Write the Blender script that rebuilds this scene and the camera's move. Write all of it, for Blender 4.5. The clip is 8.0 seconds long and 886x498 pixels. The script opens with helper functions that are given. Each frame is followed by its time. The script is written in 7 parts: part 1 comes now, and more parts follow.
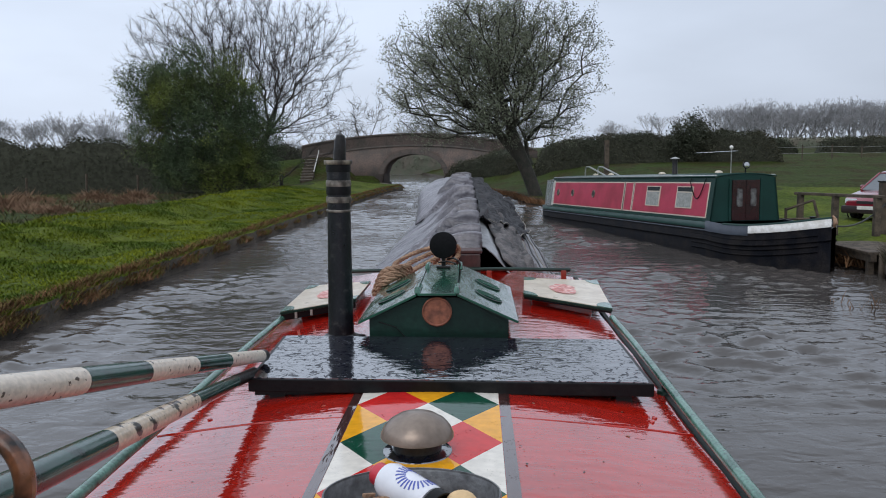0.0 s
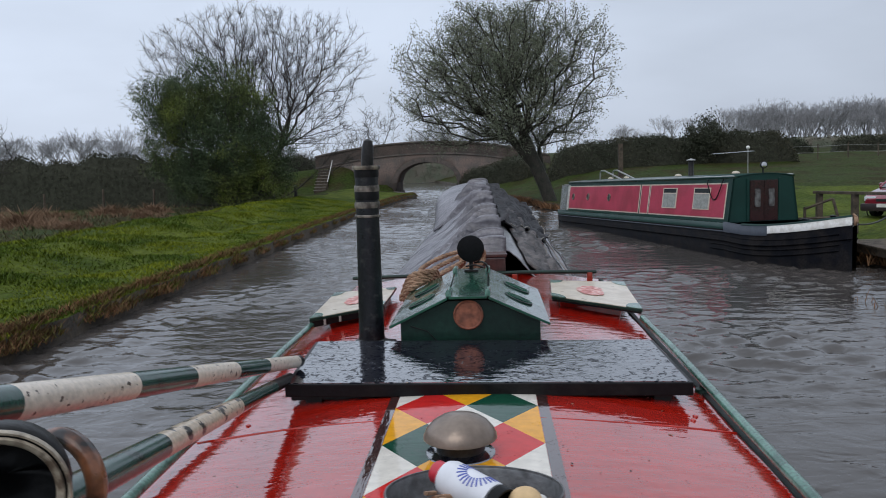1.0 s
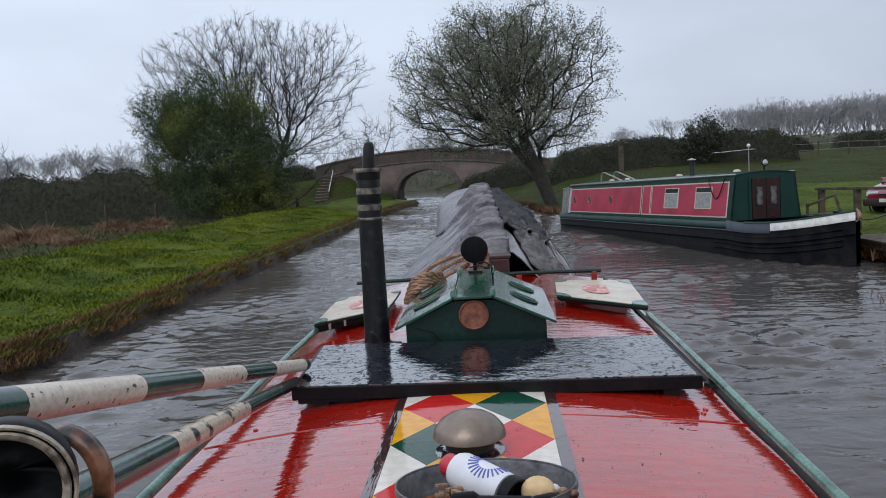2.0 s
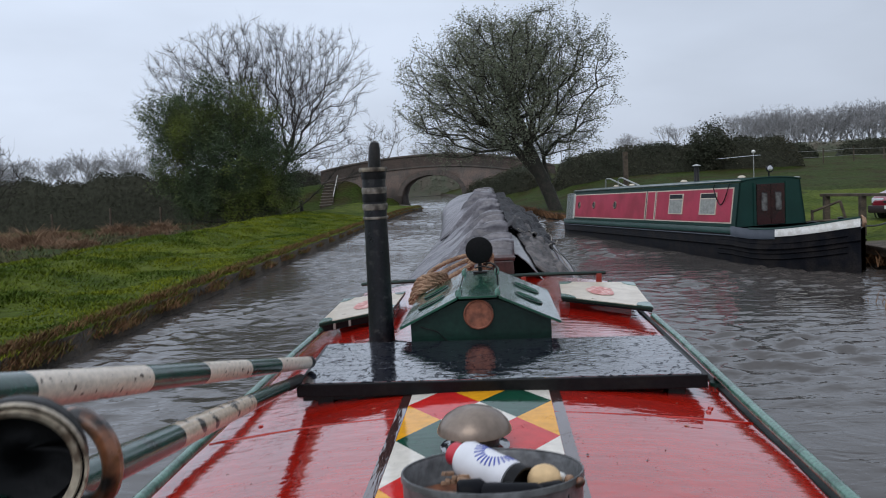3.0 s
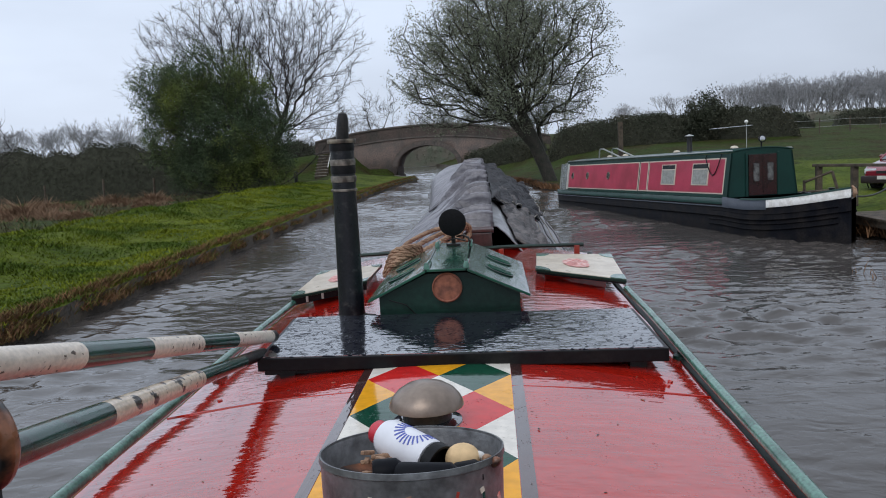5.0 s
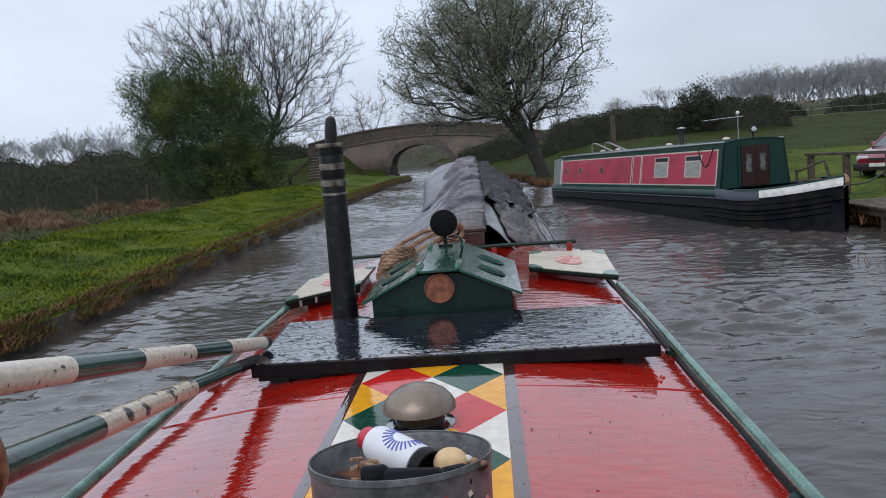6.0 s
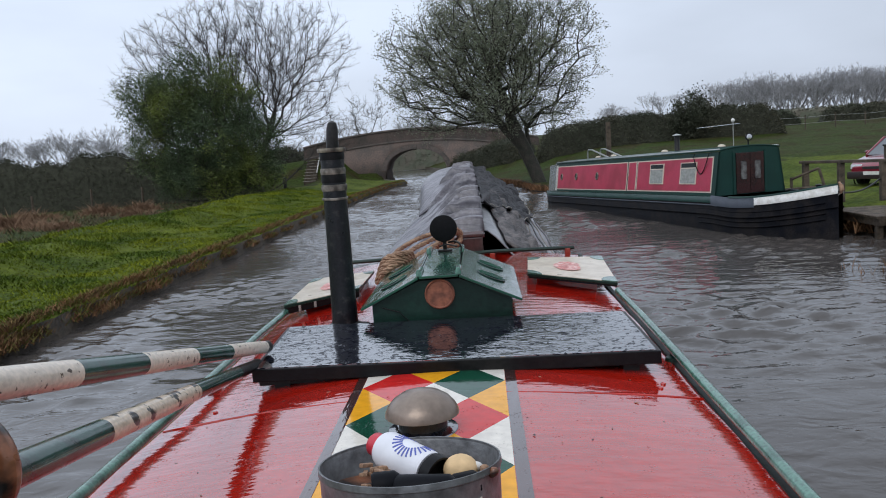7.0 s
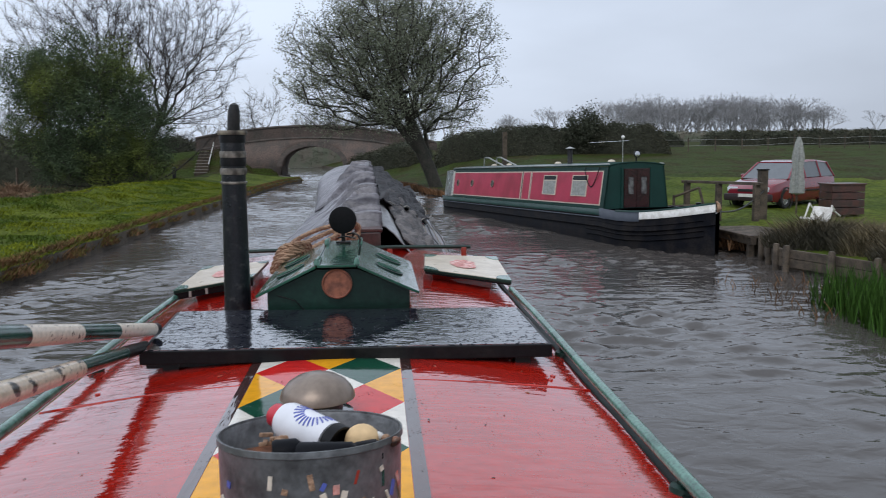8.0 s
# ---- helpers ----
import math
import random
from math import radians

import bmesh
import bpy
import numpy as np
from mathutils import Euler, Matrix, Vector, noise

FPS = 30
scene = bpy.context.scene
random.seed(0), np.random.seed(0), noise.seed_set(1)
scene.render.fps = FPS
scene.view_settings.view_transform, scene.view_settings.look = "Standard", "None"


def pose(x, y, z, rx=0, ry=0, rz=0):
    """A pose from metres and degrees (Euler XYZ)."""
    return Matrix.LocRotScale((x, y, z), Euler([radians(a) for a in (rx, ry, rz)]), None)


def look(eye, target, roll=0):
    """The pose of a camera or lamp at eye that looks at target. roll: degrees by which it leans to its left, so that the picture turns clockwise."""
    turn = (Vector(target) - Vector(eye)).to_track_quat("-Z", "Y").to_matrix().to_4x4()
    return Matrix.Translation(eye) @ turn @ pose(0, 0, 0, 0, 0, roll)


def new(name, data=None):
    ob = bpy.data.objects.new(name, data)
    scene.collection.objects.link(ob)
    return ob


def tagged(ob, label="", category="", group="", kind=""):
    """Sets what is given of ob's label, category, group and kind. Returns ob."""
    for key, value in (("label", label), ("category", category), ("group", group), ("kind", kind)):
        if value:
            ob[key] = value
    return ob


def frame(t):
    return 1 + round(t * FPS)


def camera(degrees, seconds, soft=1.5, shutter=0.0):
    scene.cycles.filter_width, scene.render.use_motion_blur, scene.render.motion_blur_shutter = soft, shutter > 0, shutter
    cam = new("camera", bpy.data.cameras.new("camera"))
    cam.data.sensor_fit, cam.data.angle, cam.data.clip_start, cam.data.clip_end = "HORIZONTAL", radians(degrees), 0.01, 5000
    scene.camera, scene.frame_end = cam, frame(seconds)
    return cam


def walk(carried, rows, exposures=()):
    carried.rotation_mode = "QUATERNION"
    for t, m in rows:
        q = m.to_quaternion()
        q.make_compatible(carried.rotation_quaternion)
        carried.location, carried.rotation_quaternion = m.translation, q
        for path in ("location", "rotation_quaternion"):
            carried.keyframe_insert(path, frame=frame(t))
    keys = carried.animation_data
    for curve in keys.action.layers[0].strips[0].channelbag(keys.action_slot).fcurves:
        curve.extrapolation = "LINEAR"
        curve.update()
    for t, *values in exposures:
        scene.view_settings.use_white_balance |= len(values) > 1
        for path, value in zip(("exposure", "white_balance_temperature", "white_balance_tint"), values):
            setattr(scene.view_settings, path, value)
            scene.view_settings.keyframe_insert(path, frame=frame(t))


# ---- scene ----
cam = camera(58.4, 8.0, soft=0.95, shutter=0.9)
PATH = [
    (0, (0.174, -2.594, 2.357), (0.086, -0.612, 2.111), -0.7),
    (0.5, (0.165, -2.598, 2.337), (0.056, -0.615, 2.105), -1.0),
    (1, (0.098, -2.595, 2.337), (-0.025, -0.612, 2.111), -2.0),
    (1.5, (0.086, -2.58, 2.312), (-0.042, -0.596, 2.092), -3.3),
    (2.8, (0.102, -2.593, 2.297), (-0.027, -0.606, 2.104), -3.5),
    (3, (0.084, -2.594, 2.276), (-0.054, -0.608, 2.083), -3.2),
    (3.5, (0.078, -2.601, 2.252), (-0.055, -0.615, 2.054), -2.4),
    (4, (0.112, -2.592, 2.266), (-0.015, -0.607, 2.059), -2.0),
    (4.5, (0.173, -2.553, 2.269), (0.042, -0.574, 2.015), -2.4),
    (6, (0.239, -2.559, 2.286), (0.115, -0.582, 2.015), -4.8),
    (6.5, (0.223, -2.561, 2.281), (0.104, -0.582, 2.017), -4.9),
    (7, (0.211, -2.567, 2.294), (0.102, -0.587, 2.033), -4.3),
    (7.5, (0.2, -2.571, 2.272), (0.13, -0.589, 2.012), -3.0),
    (7.6, (0.198, -2.573, 2.27), (0.147, -0.591, 2.01), -2.8),
    (7.7, (0.193, -2.578, 2.264), (0.2, -0.598, 2.002), -2.2),
    (7.8, (0.185, -2.587, 2.255), (0.28, -0.609, 1.991), -1.3),
    (7.9, (0.182, -2.59, 2.251), (0.347, -0.613, 1.986), -0.7),
    (8, (0.179, -2.593, 2.248), (0.339, -0.617, 1.983), -0.6),
]
# the boat floats with its stern down: boat coordinates to the world
BOAT = pose(0, -2.6, 0, 0.8, 0, 0) @ pose(0, 2.6, 0)
walk(cam, [(t, BOAT @ look(eye, target, roll)) for t, eye, target, roll in PATH], ((0, 0.0), (0.5, -0.2), (1, -0.15), (1.5, -0.08), (3, -0.12), (3.5, -0.12), (4, 0.0), (4.5, -0.02), (6, 0.0), (6.5, 0.08), (7, 0.05), (7.5, 0.0), (8, 0.06)))

# ---------------------------------------------------------------- world and light
world = bpy.data.worlds.new("overcast_sky")
scene.world = world
world.use_nodes = True
wn, wl = world.node_tree.nodes, world.node_tree.links
wn.clear()
out = wn.new("ShaderNodeOutputWorld")
bg = wn.new("ShaderNodeBackground")
sky = wn.new("ShaderNodeTexSky")
sky.sky_type, sky.sun_disc = "NISHITA", False
sky.sun_elevation, sky.sun_rotation, sky.dust_density = radians(42), radians(200), 6.0
hsv = wn.new("ShaderNodeHueSaturation")
hsv.inputs["Saturation"].default_value = 0.35
wl.new(sky.outputs[0], hsv.inputs["Color"])
geo = wn.new("ShaderNodeTexCoord")
sep = wn.new("ShaderNodeSeparateXYZ")
wl.new(geo.outputs["Generated"], sep.inputs[0])
ramp = wn.new("ShaderNodeValToRGB")
ramp.color_ramp.elements[0].position, ramp.color_ramp.elements[0].color = 0.0, (6.75, 7.55, 8.95, 1)
ramp.color_ramp.elements[1].position, ramp.color_ramp.elements[1].color = 0.8, (8.7, 9.75, 11.45, 1)
mid = ramp.color_ramp.elements.new(0.2)
mid.color = (6.6, 7.5, 9.05, 1)
high = ramp.color_ramp.elements.new(0.38)
high.color = (8.25, 9.3, 11.05, 1)
wl.new(sep.outputs["Z"], ramp.inputs[0])
cn = wn.new("ShaderNodeTexNoise")
cn.inputs["Scale"].default_value, cn.inputs["Detail"].default_value = 1.5, 5
cmap = wn.new("ShaderNodeMapping")
cmap.inputs["Scale"].default_value = (1, 1, 3.0)
wl.new(geo.outputs["Generated"], cmap.inputs[0])
wl.new(cmap.outputs[0], cn.inputs["Vector"])
cr = wn.new("ShaderNodeMapRange")
cr.inputs["From Min"].default_value, cr.inputs["From Max"].default_value = 0.3, 0.7
cr.inputs["To Min"].default_value, cr.inputs["To Max"].default_value = 0.80, 1.16
wl.new(cn.outputs[0], cr.inputs[0])
mul = wn.new("ShaderNodeMixRGB")
mul.blend_type = "MULTIPLY"
mul.inputs[0].default_value = 1.0
wl.new(ramp.outputs[0], mul.inputs[1])
wl.new(cr.outputs[0], mul.inputs[2])
mixs = wn.new("ShaderNodeMixRGB")
mixs.inputs[0].default_value = 0.9
wl.new(hsv.outputs[0], mixs.inputs[1])
# the cloud is thinner, and so brighter, towards the west
side = wn.new("ShaderNodeMapRange")
side.inputs["From Min"].default_value, side.inputs["From Max"].default_value = -0.6, 0.6
side.inputs["To Min"].default_value, side.inputs["To Max"].default_value = 1.24, 0.79
wl.new(sep.outputs["X"], side.inputs[0])
mul2 = wn.new("ShaderNodeMixRGB")
mul2.blend_type = "MULTIPLY"
mul2.inputs[0].default_value = 1.0
wl.new(mul.outputs[0], mul2.inputs[1])
wl.new(side.outputs[0], mul2.inputs[2])
wl.new(mul2.outputs[0], mixs.inputs[2])
wl.new(mixs.outputs[0], bg.inputs[0])
bg.inputs[1].default_value = 0.099
wl.new(bg.outputs[0], out.inputs[0])

sun = new("sun", bpy.data.lights.new("sun", "SUN"))
sun.data.energy, sun.data.angle, sun.data.color = 0.6, radians(40), (1.0, 0.97, 0.93)
sun.matrix_world = look((-10, -20, 40), (0, 10, 0))


# ---------------------------------------------------------------- materials
def mat(name, col, rough=0.5, metal=0.0, var=0.25, scale=3.0, fine=40.0, bump=0.15, dist=0.01, col2=None, lo=0.42, hi=0.62, coat=0.0, island=0.0, rand=0.0, spec=0.5):
    """Two scales of noise: broad patches between col and col2, fine grain in value and relief."""
    m = bpy.data.materials.new(name)
    m.use_nodes = True
    n, l = m.node_tree.nodes, m.node_tree.links
    b = n["Principled BSDF"]
    tc = n.new("ShaderNodeTexCoord")
    n1 = n.new("ShaderNodeTexNoise")
    n1.inputs["Scale"].default_value, n1.inputs["Detail"].default_value = scale, 5
    n2 = n.new("ShaderNodeTexNoise")
    n2.inputs["Scale"].default_value, n2.inputs["Detail"].default_value = fine, 4
    l.new(tc.outputs["Object"], n1.inputs["Vector"])
    l.new(tc.outputs["Object"], n2.inputs["Vector"])
    mr = n.new("ShaderNodeMapRange")
    mr.inputs["From Min"].default_value, mr.inputs["From Max"].default_value = lo, hi
    l.new(n1.outputs[0], mr.inputs[0])
    mx = n.new("ShaderNodeMixRGB")
    c2 = col2 or tuple(c * (1 - var) for c in col)
    mx.inputs[1].default_value, mx.inputs[2].default_value = (*col, 1), (*c2, 1)
    l.new(mr.outputs[0], mx.inputs[0])
    fr = n.new("ShaderNodeMapRange")
    fr.inputs["From Min"].default_value, fr.inputs["From Max"].default_value = 0.3, 0.7
    fr.inputs["To Min"].default_value, fr.inputs["To Max"].default_value = 1 - var, 1 + var
    l.new(n2.outputs[0], fr.inputs[0])
    m2 = n.new("ShaderNodeMixRGB")
    m2.blend_type = "MULTIPLY"
    m2.inputs[0].default_value = 1.0
    l.new(mx.outputs[0], m2.inputs[1])
    l.new(fr.outputs[0], m2.inputs[2])
    last = m2.outputs[0]
    if island or rand:
        g = n.new("ShaderNodeNewGeometry") if island else n.new("ShaderNodeObjectInfo")
        sock = g.outputs["Random Per Island"] if island else g.outputs["Random"]
        ir = n.new("ShaderNodeMapRange")
        a = island or rand
        ir.inputs["To Min"].default_value, ir.inputs["To Max"].default_value = 1 - a, 1 + a
        l.new(sock, ir.inputs[0])
        m3 = n.new("ShaderNodeMixRGB")
        m3.blend_type = "MULTIPLY"
        m3.inputs[0].default_value = 1.0
        l.new(last, m3.inputs[1])
        l.new(ir.outputs[0], m3.inputs[2])
        last = m3.outputs[0]
    l.new(last, b.inputs["Base Color"])
    rr = n.new("ShaderNodeMapRange")
    rr.inputs["To Min"].default_value, rr.inputs["To Max"].default_value = max(0.02, rough * 0.75), min(1.0, rough * 1.25)
    l.new(n1.outputs[0], rr.inputs[0])
    l.new(rr.outputs[0], b.inputs["Roughness"])
    b.inputs["Metallic"].default_value = metal
    b.inputs["Coat Weight"].default_value = coat
    b.inputs["Coat Roughness"].default_value = 0.05
    b.inputs["Specular IOR Level"].default_value = spec
    if bump:
        bp = n.new("ShaderNodeBump")
        bp.inputs["Strength"].default_value, bp.inputs["Distance"].default_value = bump, dist
        l.new(n2.outputs[0], bp.inputs["Height"])
        l.new(bp.outputs[0], b.inputs["Normal"])
    return m


def wet(name, col, rough=0.08, col2=None, drop=0.35, streak=(6, 1.5, 6), wave=0.12, lo=0.45, hi=0.7, film=1.75):
    """Painted steel under a film of rain: gloss broken by beads and long runs of water."""
    m = mat(name, col, rough, var=0.12, scale=2.5, fine=25, bump=0, col2=col2, lo=lo, hi=hi, coat=0.6)
    n, l = m.node_tree.nodes, m.node_tree.links
    b = n["Principled BSDF"]
    tc = n.new("ShaderNodeTexCoord")
    mp = n.new("ShaderNodeMapping")
    mp.inputs["Scale"].default_value = streak
    l.new(tc.outputs["Object"], mp.inputs[0])
    run = n.new("ShaderNodeTexNoise")
    run.inputs["Scale"].default_value, run.inputs["Detail"].default_value = 2.0, 3
    l.new(mp.outputs[0], run.inputs["Vector"])
    bead = n.new("ShaderNodeTexVoronoi")
    bead.inputs["Scale"].default_value = 90
    l.new(tc.outputs["Object"], bead.inputs["Vector"])
    br = n.new("ShaderNodeMapRange")
    br.inputs["From Min"].default_value, br.inputs["From Max"].default_value = 0.12, 0.3
    br.inputs["To Min"].default_value, br.inputs["To Max"].default_value = 1, 0
    l.new(bead.outputs["Distance"], br.inputs[0])
    b1 = n.new("ShaderNodeBump")
    b1.inputs["Strength"].default_value, b1.inputs["Distance"].default_value = wave, 0.03
    l.new(run.outputs[0], b1.inputs["Height"])
    b2 = n.new("ShaderNodeBump")
    b2.inputs["Strength"].default_value, b2.inputs["Distance"].default_value = drop, 0.002
    spots = n.new("ShaderNodeTexNoise")
    spots.inputs["Scale"].default_value = 14
    l.new(tc.outputs["Object"], spots.inputs["Vector"])
    some = n.new("ShaderNodeMapRange")
    some.inputs["From Min"].default_value, some.inputs["From Max"].default_value = 0.52, 0.66
    l.new(spots.outputs[0], some.inputs[0])
    both = n.new("ShaderNodeMath")
    both.operation = "MULTIPLY"
    l.new(br.outputs[0], both.inputs[0])
    l.new(some.outputs[0], both.inputs[1])
    l.new(both.outputs[0], b2.inputs["Height"])
    l.new(b1.outputs[0], b2.inputs["Normal"])
    l.new(b2.outputs[0], b.inputs["Normal"])
    l.new(b2.outputs[0], b.inputs["Coat Normal"])
    b.inputs["Coat Weight"].default_value, b.inputs["Coat IOR"].default_value = 1.0, film
    return m


RED_ROOF = wet("wet_red_paint", (0.41, 0.014, 0.007), 0.05, col2=(0.32, 0.011, 0.006), drop=0.25, wave=0.085, streak=(3.6, 10, 6), film=1.37)
RED = mat("red_paint", (0.33, 0.035, 0.02), 0.3, var=0.15, coat=0.3)
BLACK_GLASS = wet("wet_black_panel", (0.010, 0.011, 0.018), 0.04, drop=0.5, wave=0.07, streak=(9, 12, 8), film=3.6)
# water lies on the black panel in thin broken puddles
_n, _l = BLACK_GLASS.node_tree.nodes, BLACK_GLASS.node_tree.links
_tc, _mp, _nz, _mr = _n.new("ShaderNodeTexCoord"), _n.new("ShaderNodeMapping"), _n.new("ShaderNodeTexNoise"), _n.new("ShaderNodeMapRange")
_mp.inputs["Scale"].default_value = (26, 24, 9)
_nz.inputs["Scale"].default_value, _nz.inputs["Detail"].default_value, _nz.inputs["Distortion"].default_value = 1.0, 5, 1.6
_mr.inputs["From Min"].default_value, _mr.inputs["From Max"].default_value = 0.40, 0.43
_mr.inputs["To Min"].default_value, _mr.inputs["To Max"].default_value = 0.0, 1.0
_l.new(_tc.outputs["Object"], _mp.inputs[0])
_l.new(_mp.outputs[0], _nz.inputs["Vector"])
_l.new(_nz.outputs[0], _mr.inputs[0])
_l.new(_mr.outputs[0], _n["Principled BSDF"].inputs["Coat Weight"])
_n["Principled BSDF"].inputs["Specular IOR Level"].default_value = 0.06
BLACK = mat("black_paint", (0.006, 0.006, 0.007), 0.4, var=0.3, scale=6, fine=60, col2=(0.014, 0.013, 0.012), lo=0.5, hi=0.7, spec=0.2)
SOOT = mat("blackened_steel", (0.006, 0.006, 0.006), 0.38, var=0.4, scale=9, fine=80, col2=(0.018, 0.016, 0.015), bump=0.4, dist=0.004, spec=0.3)
BAND = mat("blackened_brass_band", (0.22, 0.195, 0.165), 0.4, 0.35, var=0.4, scale=18, col2=(0.07, 0.06, 0.05))
BRASS = mat("tarnished_brass", (0.27, 0.23, 0.175), 0.45, 0.6, var=0.4, scale=14, col2=(0.07, 0.06, 0.05))
BRONZE = mat("dull_bronze", (0.26, 0.205, 0.165), 0.3, 0.5, var=0.12, scale=6, col2=(0.20, 0.155, 0.125))
COPPER = mat("copper_disc", (0.30, 0.105, 0.06), 0.45, 0.25, var=0.3, scale=18, col2=(0.19, 0.07, 0.045))
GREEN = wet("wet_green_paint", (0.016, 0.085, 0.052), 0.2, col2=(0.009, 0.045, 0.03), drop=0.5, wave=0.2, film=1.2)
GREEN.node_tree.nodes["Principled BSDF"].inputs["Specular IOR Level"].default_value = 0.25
# Darker green than the lids' paint, without a water film.
GREEN_DARK = mat("green_paint", (0.007, 0.029, 0.021), 0.4, var=0.25, col2=(0.004, 0.017, 0.013), spec=0.3)
SHAFT_GREEN = mat("worn_green_shaft_paint", (0.012, 0.058, 0.042), 0.25, var=0.25, scale=22, fine=60, col2=(0.008, 0.022, 0.017), lo=0.5, hi=0.66, coat=0.5)
FLUE = mat("wet_black_flue", (0.008, 0.009, 0.012), 0.3, var=0.4, scale=22, fine=90, col2=(0.035, 0.034, 0.034), lo=0.56, hi=0.7, bump=0.4, dist=0.004, spec=0.4)
BORDER = wet("dark_brown_border_paint", (0.055, 0.018, 0.015), 0.07, col2=(0.035, 0.015, 0.013), drop=0.3, wave=0.07, streak=(16, 2.5, 6), film=1.55)
RAIL_GREEN = mat("weathered_green_rail_paint", (0.085, 0.20, 0.15), 0.22, var=0.35, scale=10, fine=90, col2=(0.035, 0.105, 0.075), coat=0.5)
WORN_CREAM = mat("worn_cream_paint", (0.60, 0.49, 0.37), 0.35, var=0.2, scale=24, fine=80, col2=(0.035, 0.03, 0.026), lo=0.555, hi=0.58, coat=0.4)
CREAM = mat("chipped_cream_paint", (0.66, 0.57, 0.47), 0.4, var=0.16, scale=44, fine=80, col2=(0.075, 0.05, 0.035), lo=0.63, hi=0.655, coat=0.3)
WHITE = mat("white_paint", (0.74, 0.72, 0.68), 0.3, var=0.08, scale=9, col2=(0.6, 0.57, 0.52), coat=0.4)
YELLOW = wet("wet_yellow_paint", (0.80, 0.36, 0.015), 0.09, drop=0.35, wave=0.03, streak=(4, 13, 6), film=1.19)
SIGN_RED = wet("wet_scarlet_paint", (0.58, 0.02, 0.018), 0.09, drop=0.35, wave=0.03, streak=(4, 13, 6), film=1.19)
SIGN_GREEN = wet("wet_bottle_green_paint", (0.006, 0.06, 0.033), 0.09, drop=0.35, wave=0.03, streak=(4, 13, 6), film=1.19)
SIGN_WHITE = wet("wet_white_paint", (0.75, 0.70, 0.62), 0.09, drop=0.35, wave=0.03, streak=(4, 13, 6), film=1.19)
BOARD_CREAM = mat("hatch_board_cream", (0.70, 0.60, 0.47), 0.3, var=0.1, scale=7, col2=(0.58, 0.48, 0.36), coat=0.3)
ROSE = mat("rose_red_paint", (0.55, 0.14, 0.11), 0.4, var=0.3, scale=30, col2=(0.75, 0.5, 0.45), lo=0.45, hi=0.6)
TARP = mat("grey_canvas", (0.20, 0.19, 0.21), 0.36, var=0.25, scale=1.6, fine=30, bump=0.15, col2=(0.12, 0.115, 0.13), coat=0.1)
TARP_DARK = mat("black_plastic_sheet", (0.012, 0.011, 0.013), 0.42, var=0.4, spec=0.05, scale=4.5, fine=25, bump=0.15, dist=0.01, col2=(0.04, 0.036, 0.038), lo=0.52, hi=0.6)
PLANK = mat("oxide_painted_plank", (0.085, 0.034, 0.03), 0.35, var=0.35, scale=5, col2=(0.05, 0.03, 0.028), coat=0.3)
ROPE = mat("tan_rope", (0.35, 0.215, 0.135), 0.85, var=0.35, scale=14, fine=120, bump=0.8, dist=0.006, col2=(0.23, 0.13, 0.08))
GALV = mat("galvanised_tin", (0.17, 0.175, 0.18), 0.35, 0.4, var=0.25, scale=14, fine=70, col2=(0.085, 0.086, 0.088), lo=0.46, hi=0.62)
WORN_RIM = mat("worn_pale_rim_paint", (0.40, 0.34, 0.26), 0.35, var=0.3, scale=30, fine=80, col2=(0.12, 0.085, 0.06), lo=0.5, hi=0.62)
RUST = mat("rusty_steel", (0.22, 0.085, 0.04), 0.3, 0.1, var=0.5, scale=13, col2=(0.016, 0.012, 0.011), lo=0.46, hi=0.58, coat=0.2)
WOOD = mat("weathered_wood", (0.10, 0.075, 0.052), 0.8, var=0.35, scale=5, fine=50, col2=(0.05, 0.038, 0.028), bump=0.5)
PLASTIC_RED = mat("red_plastic", (0.55, 0.03, 0.05), 0.35, var=0.08, bump=0)
PLASTIC_WHITE = mat("white_plastic", (0.76, 0.76, 0.80), 0.35, var=0.05, bump=0)
BLUE = mat("blue_print", (0.09, 0.12, 0.42), 0.4, var=0.1, bump=0)
SPONGE = mat("pale_yellow_sponge", (0.72, 0.50, 0.27), 0.9, var=0.1, fine=60, bump=0.25)
DARKBLUE = mat("dark_blue_plastic", (0.004, 0.0045, 0.007), 0.5, spec=0.12, var=0.2)
HULL_BLACK = mat("bitumen_black_hull", (0.005, 0.0055, 0.008), 0.55, spec=0.05, var=0.4, scale=3, fine=30, col2=(0.016, 0.014, 0.014), bump=0.3)
MAGENTA = mat("faded_red_cabin_paint", (0.46, 0.042, 0.085), 0.35, var=0.12, scale=1.2, col2=(0.33, 0.03, 0.055))
BOAT_GREEN = mat("dark_green_boat_paint", (0.009, 0.042, 0.034), 0.35, var=0.15, scale=2, spec=0.3)
GREY_BLUE = mat("grey_blue_bow_paint", (0.060, 0.070, 0.090), 0.45, var=0.12, scale=3, spec=0.3)
MAROON = mat("varnished_maroon_door", (0.034, 0.010, 0.010), 0.25, var=0.3, scale=5)
CURTAIN = mat("net_curtain", (0.33, 0.335, 0.31), 0.9, var=0.2, scale=12, fine=40)
PANE_DIM = mat("dim_curtained_glass", (0.17, 0.17, 0.165), 0.25, var=0.3, scale=7, fine=30, col2=(0.07, 0.06, 0.06))
GLASS_DARK = mat("window_glass", (0.05, 0.055, 0.06), 0.05, var=0.1, bump=0)
STEEL = mat("pale_steel", (0.45, 0.45, 0.43), 0.35, 0.7, var=0.2)
CHROME = mat("lamp_chrome", (0.6, 0.6, 0.6), 0.15, 0.9, var=0.1, bump=0)
RUBBER = mat("tyre_rubber", (0.015, 0.015, 0.015), 0.8, var=0.2)
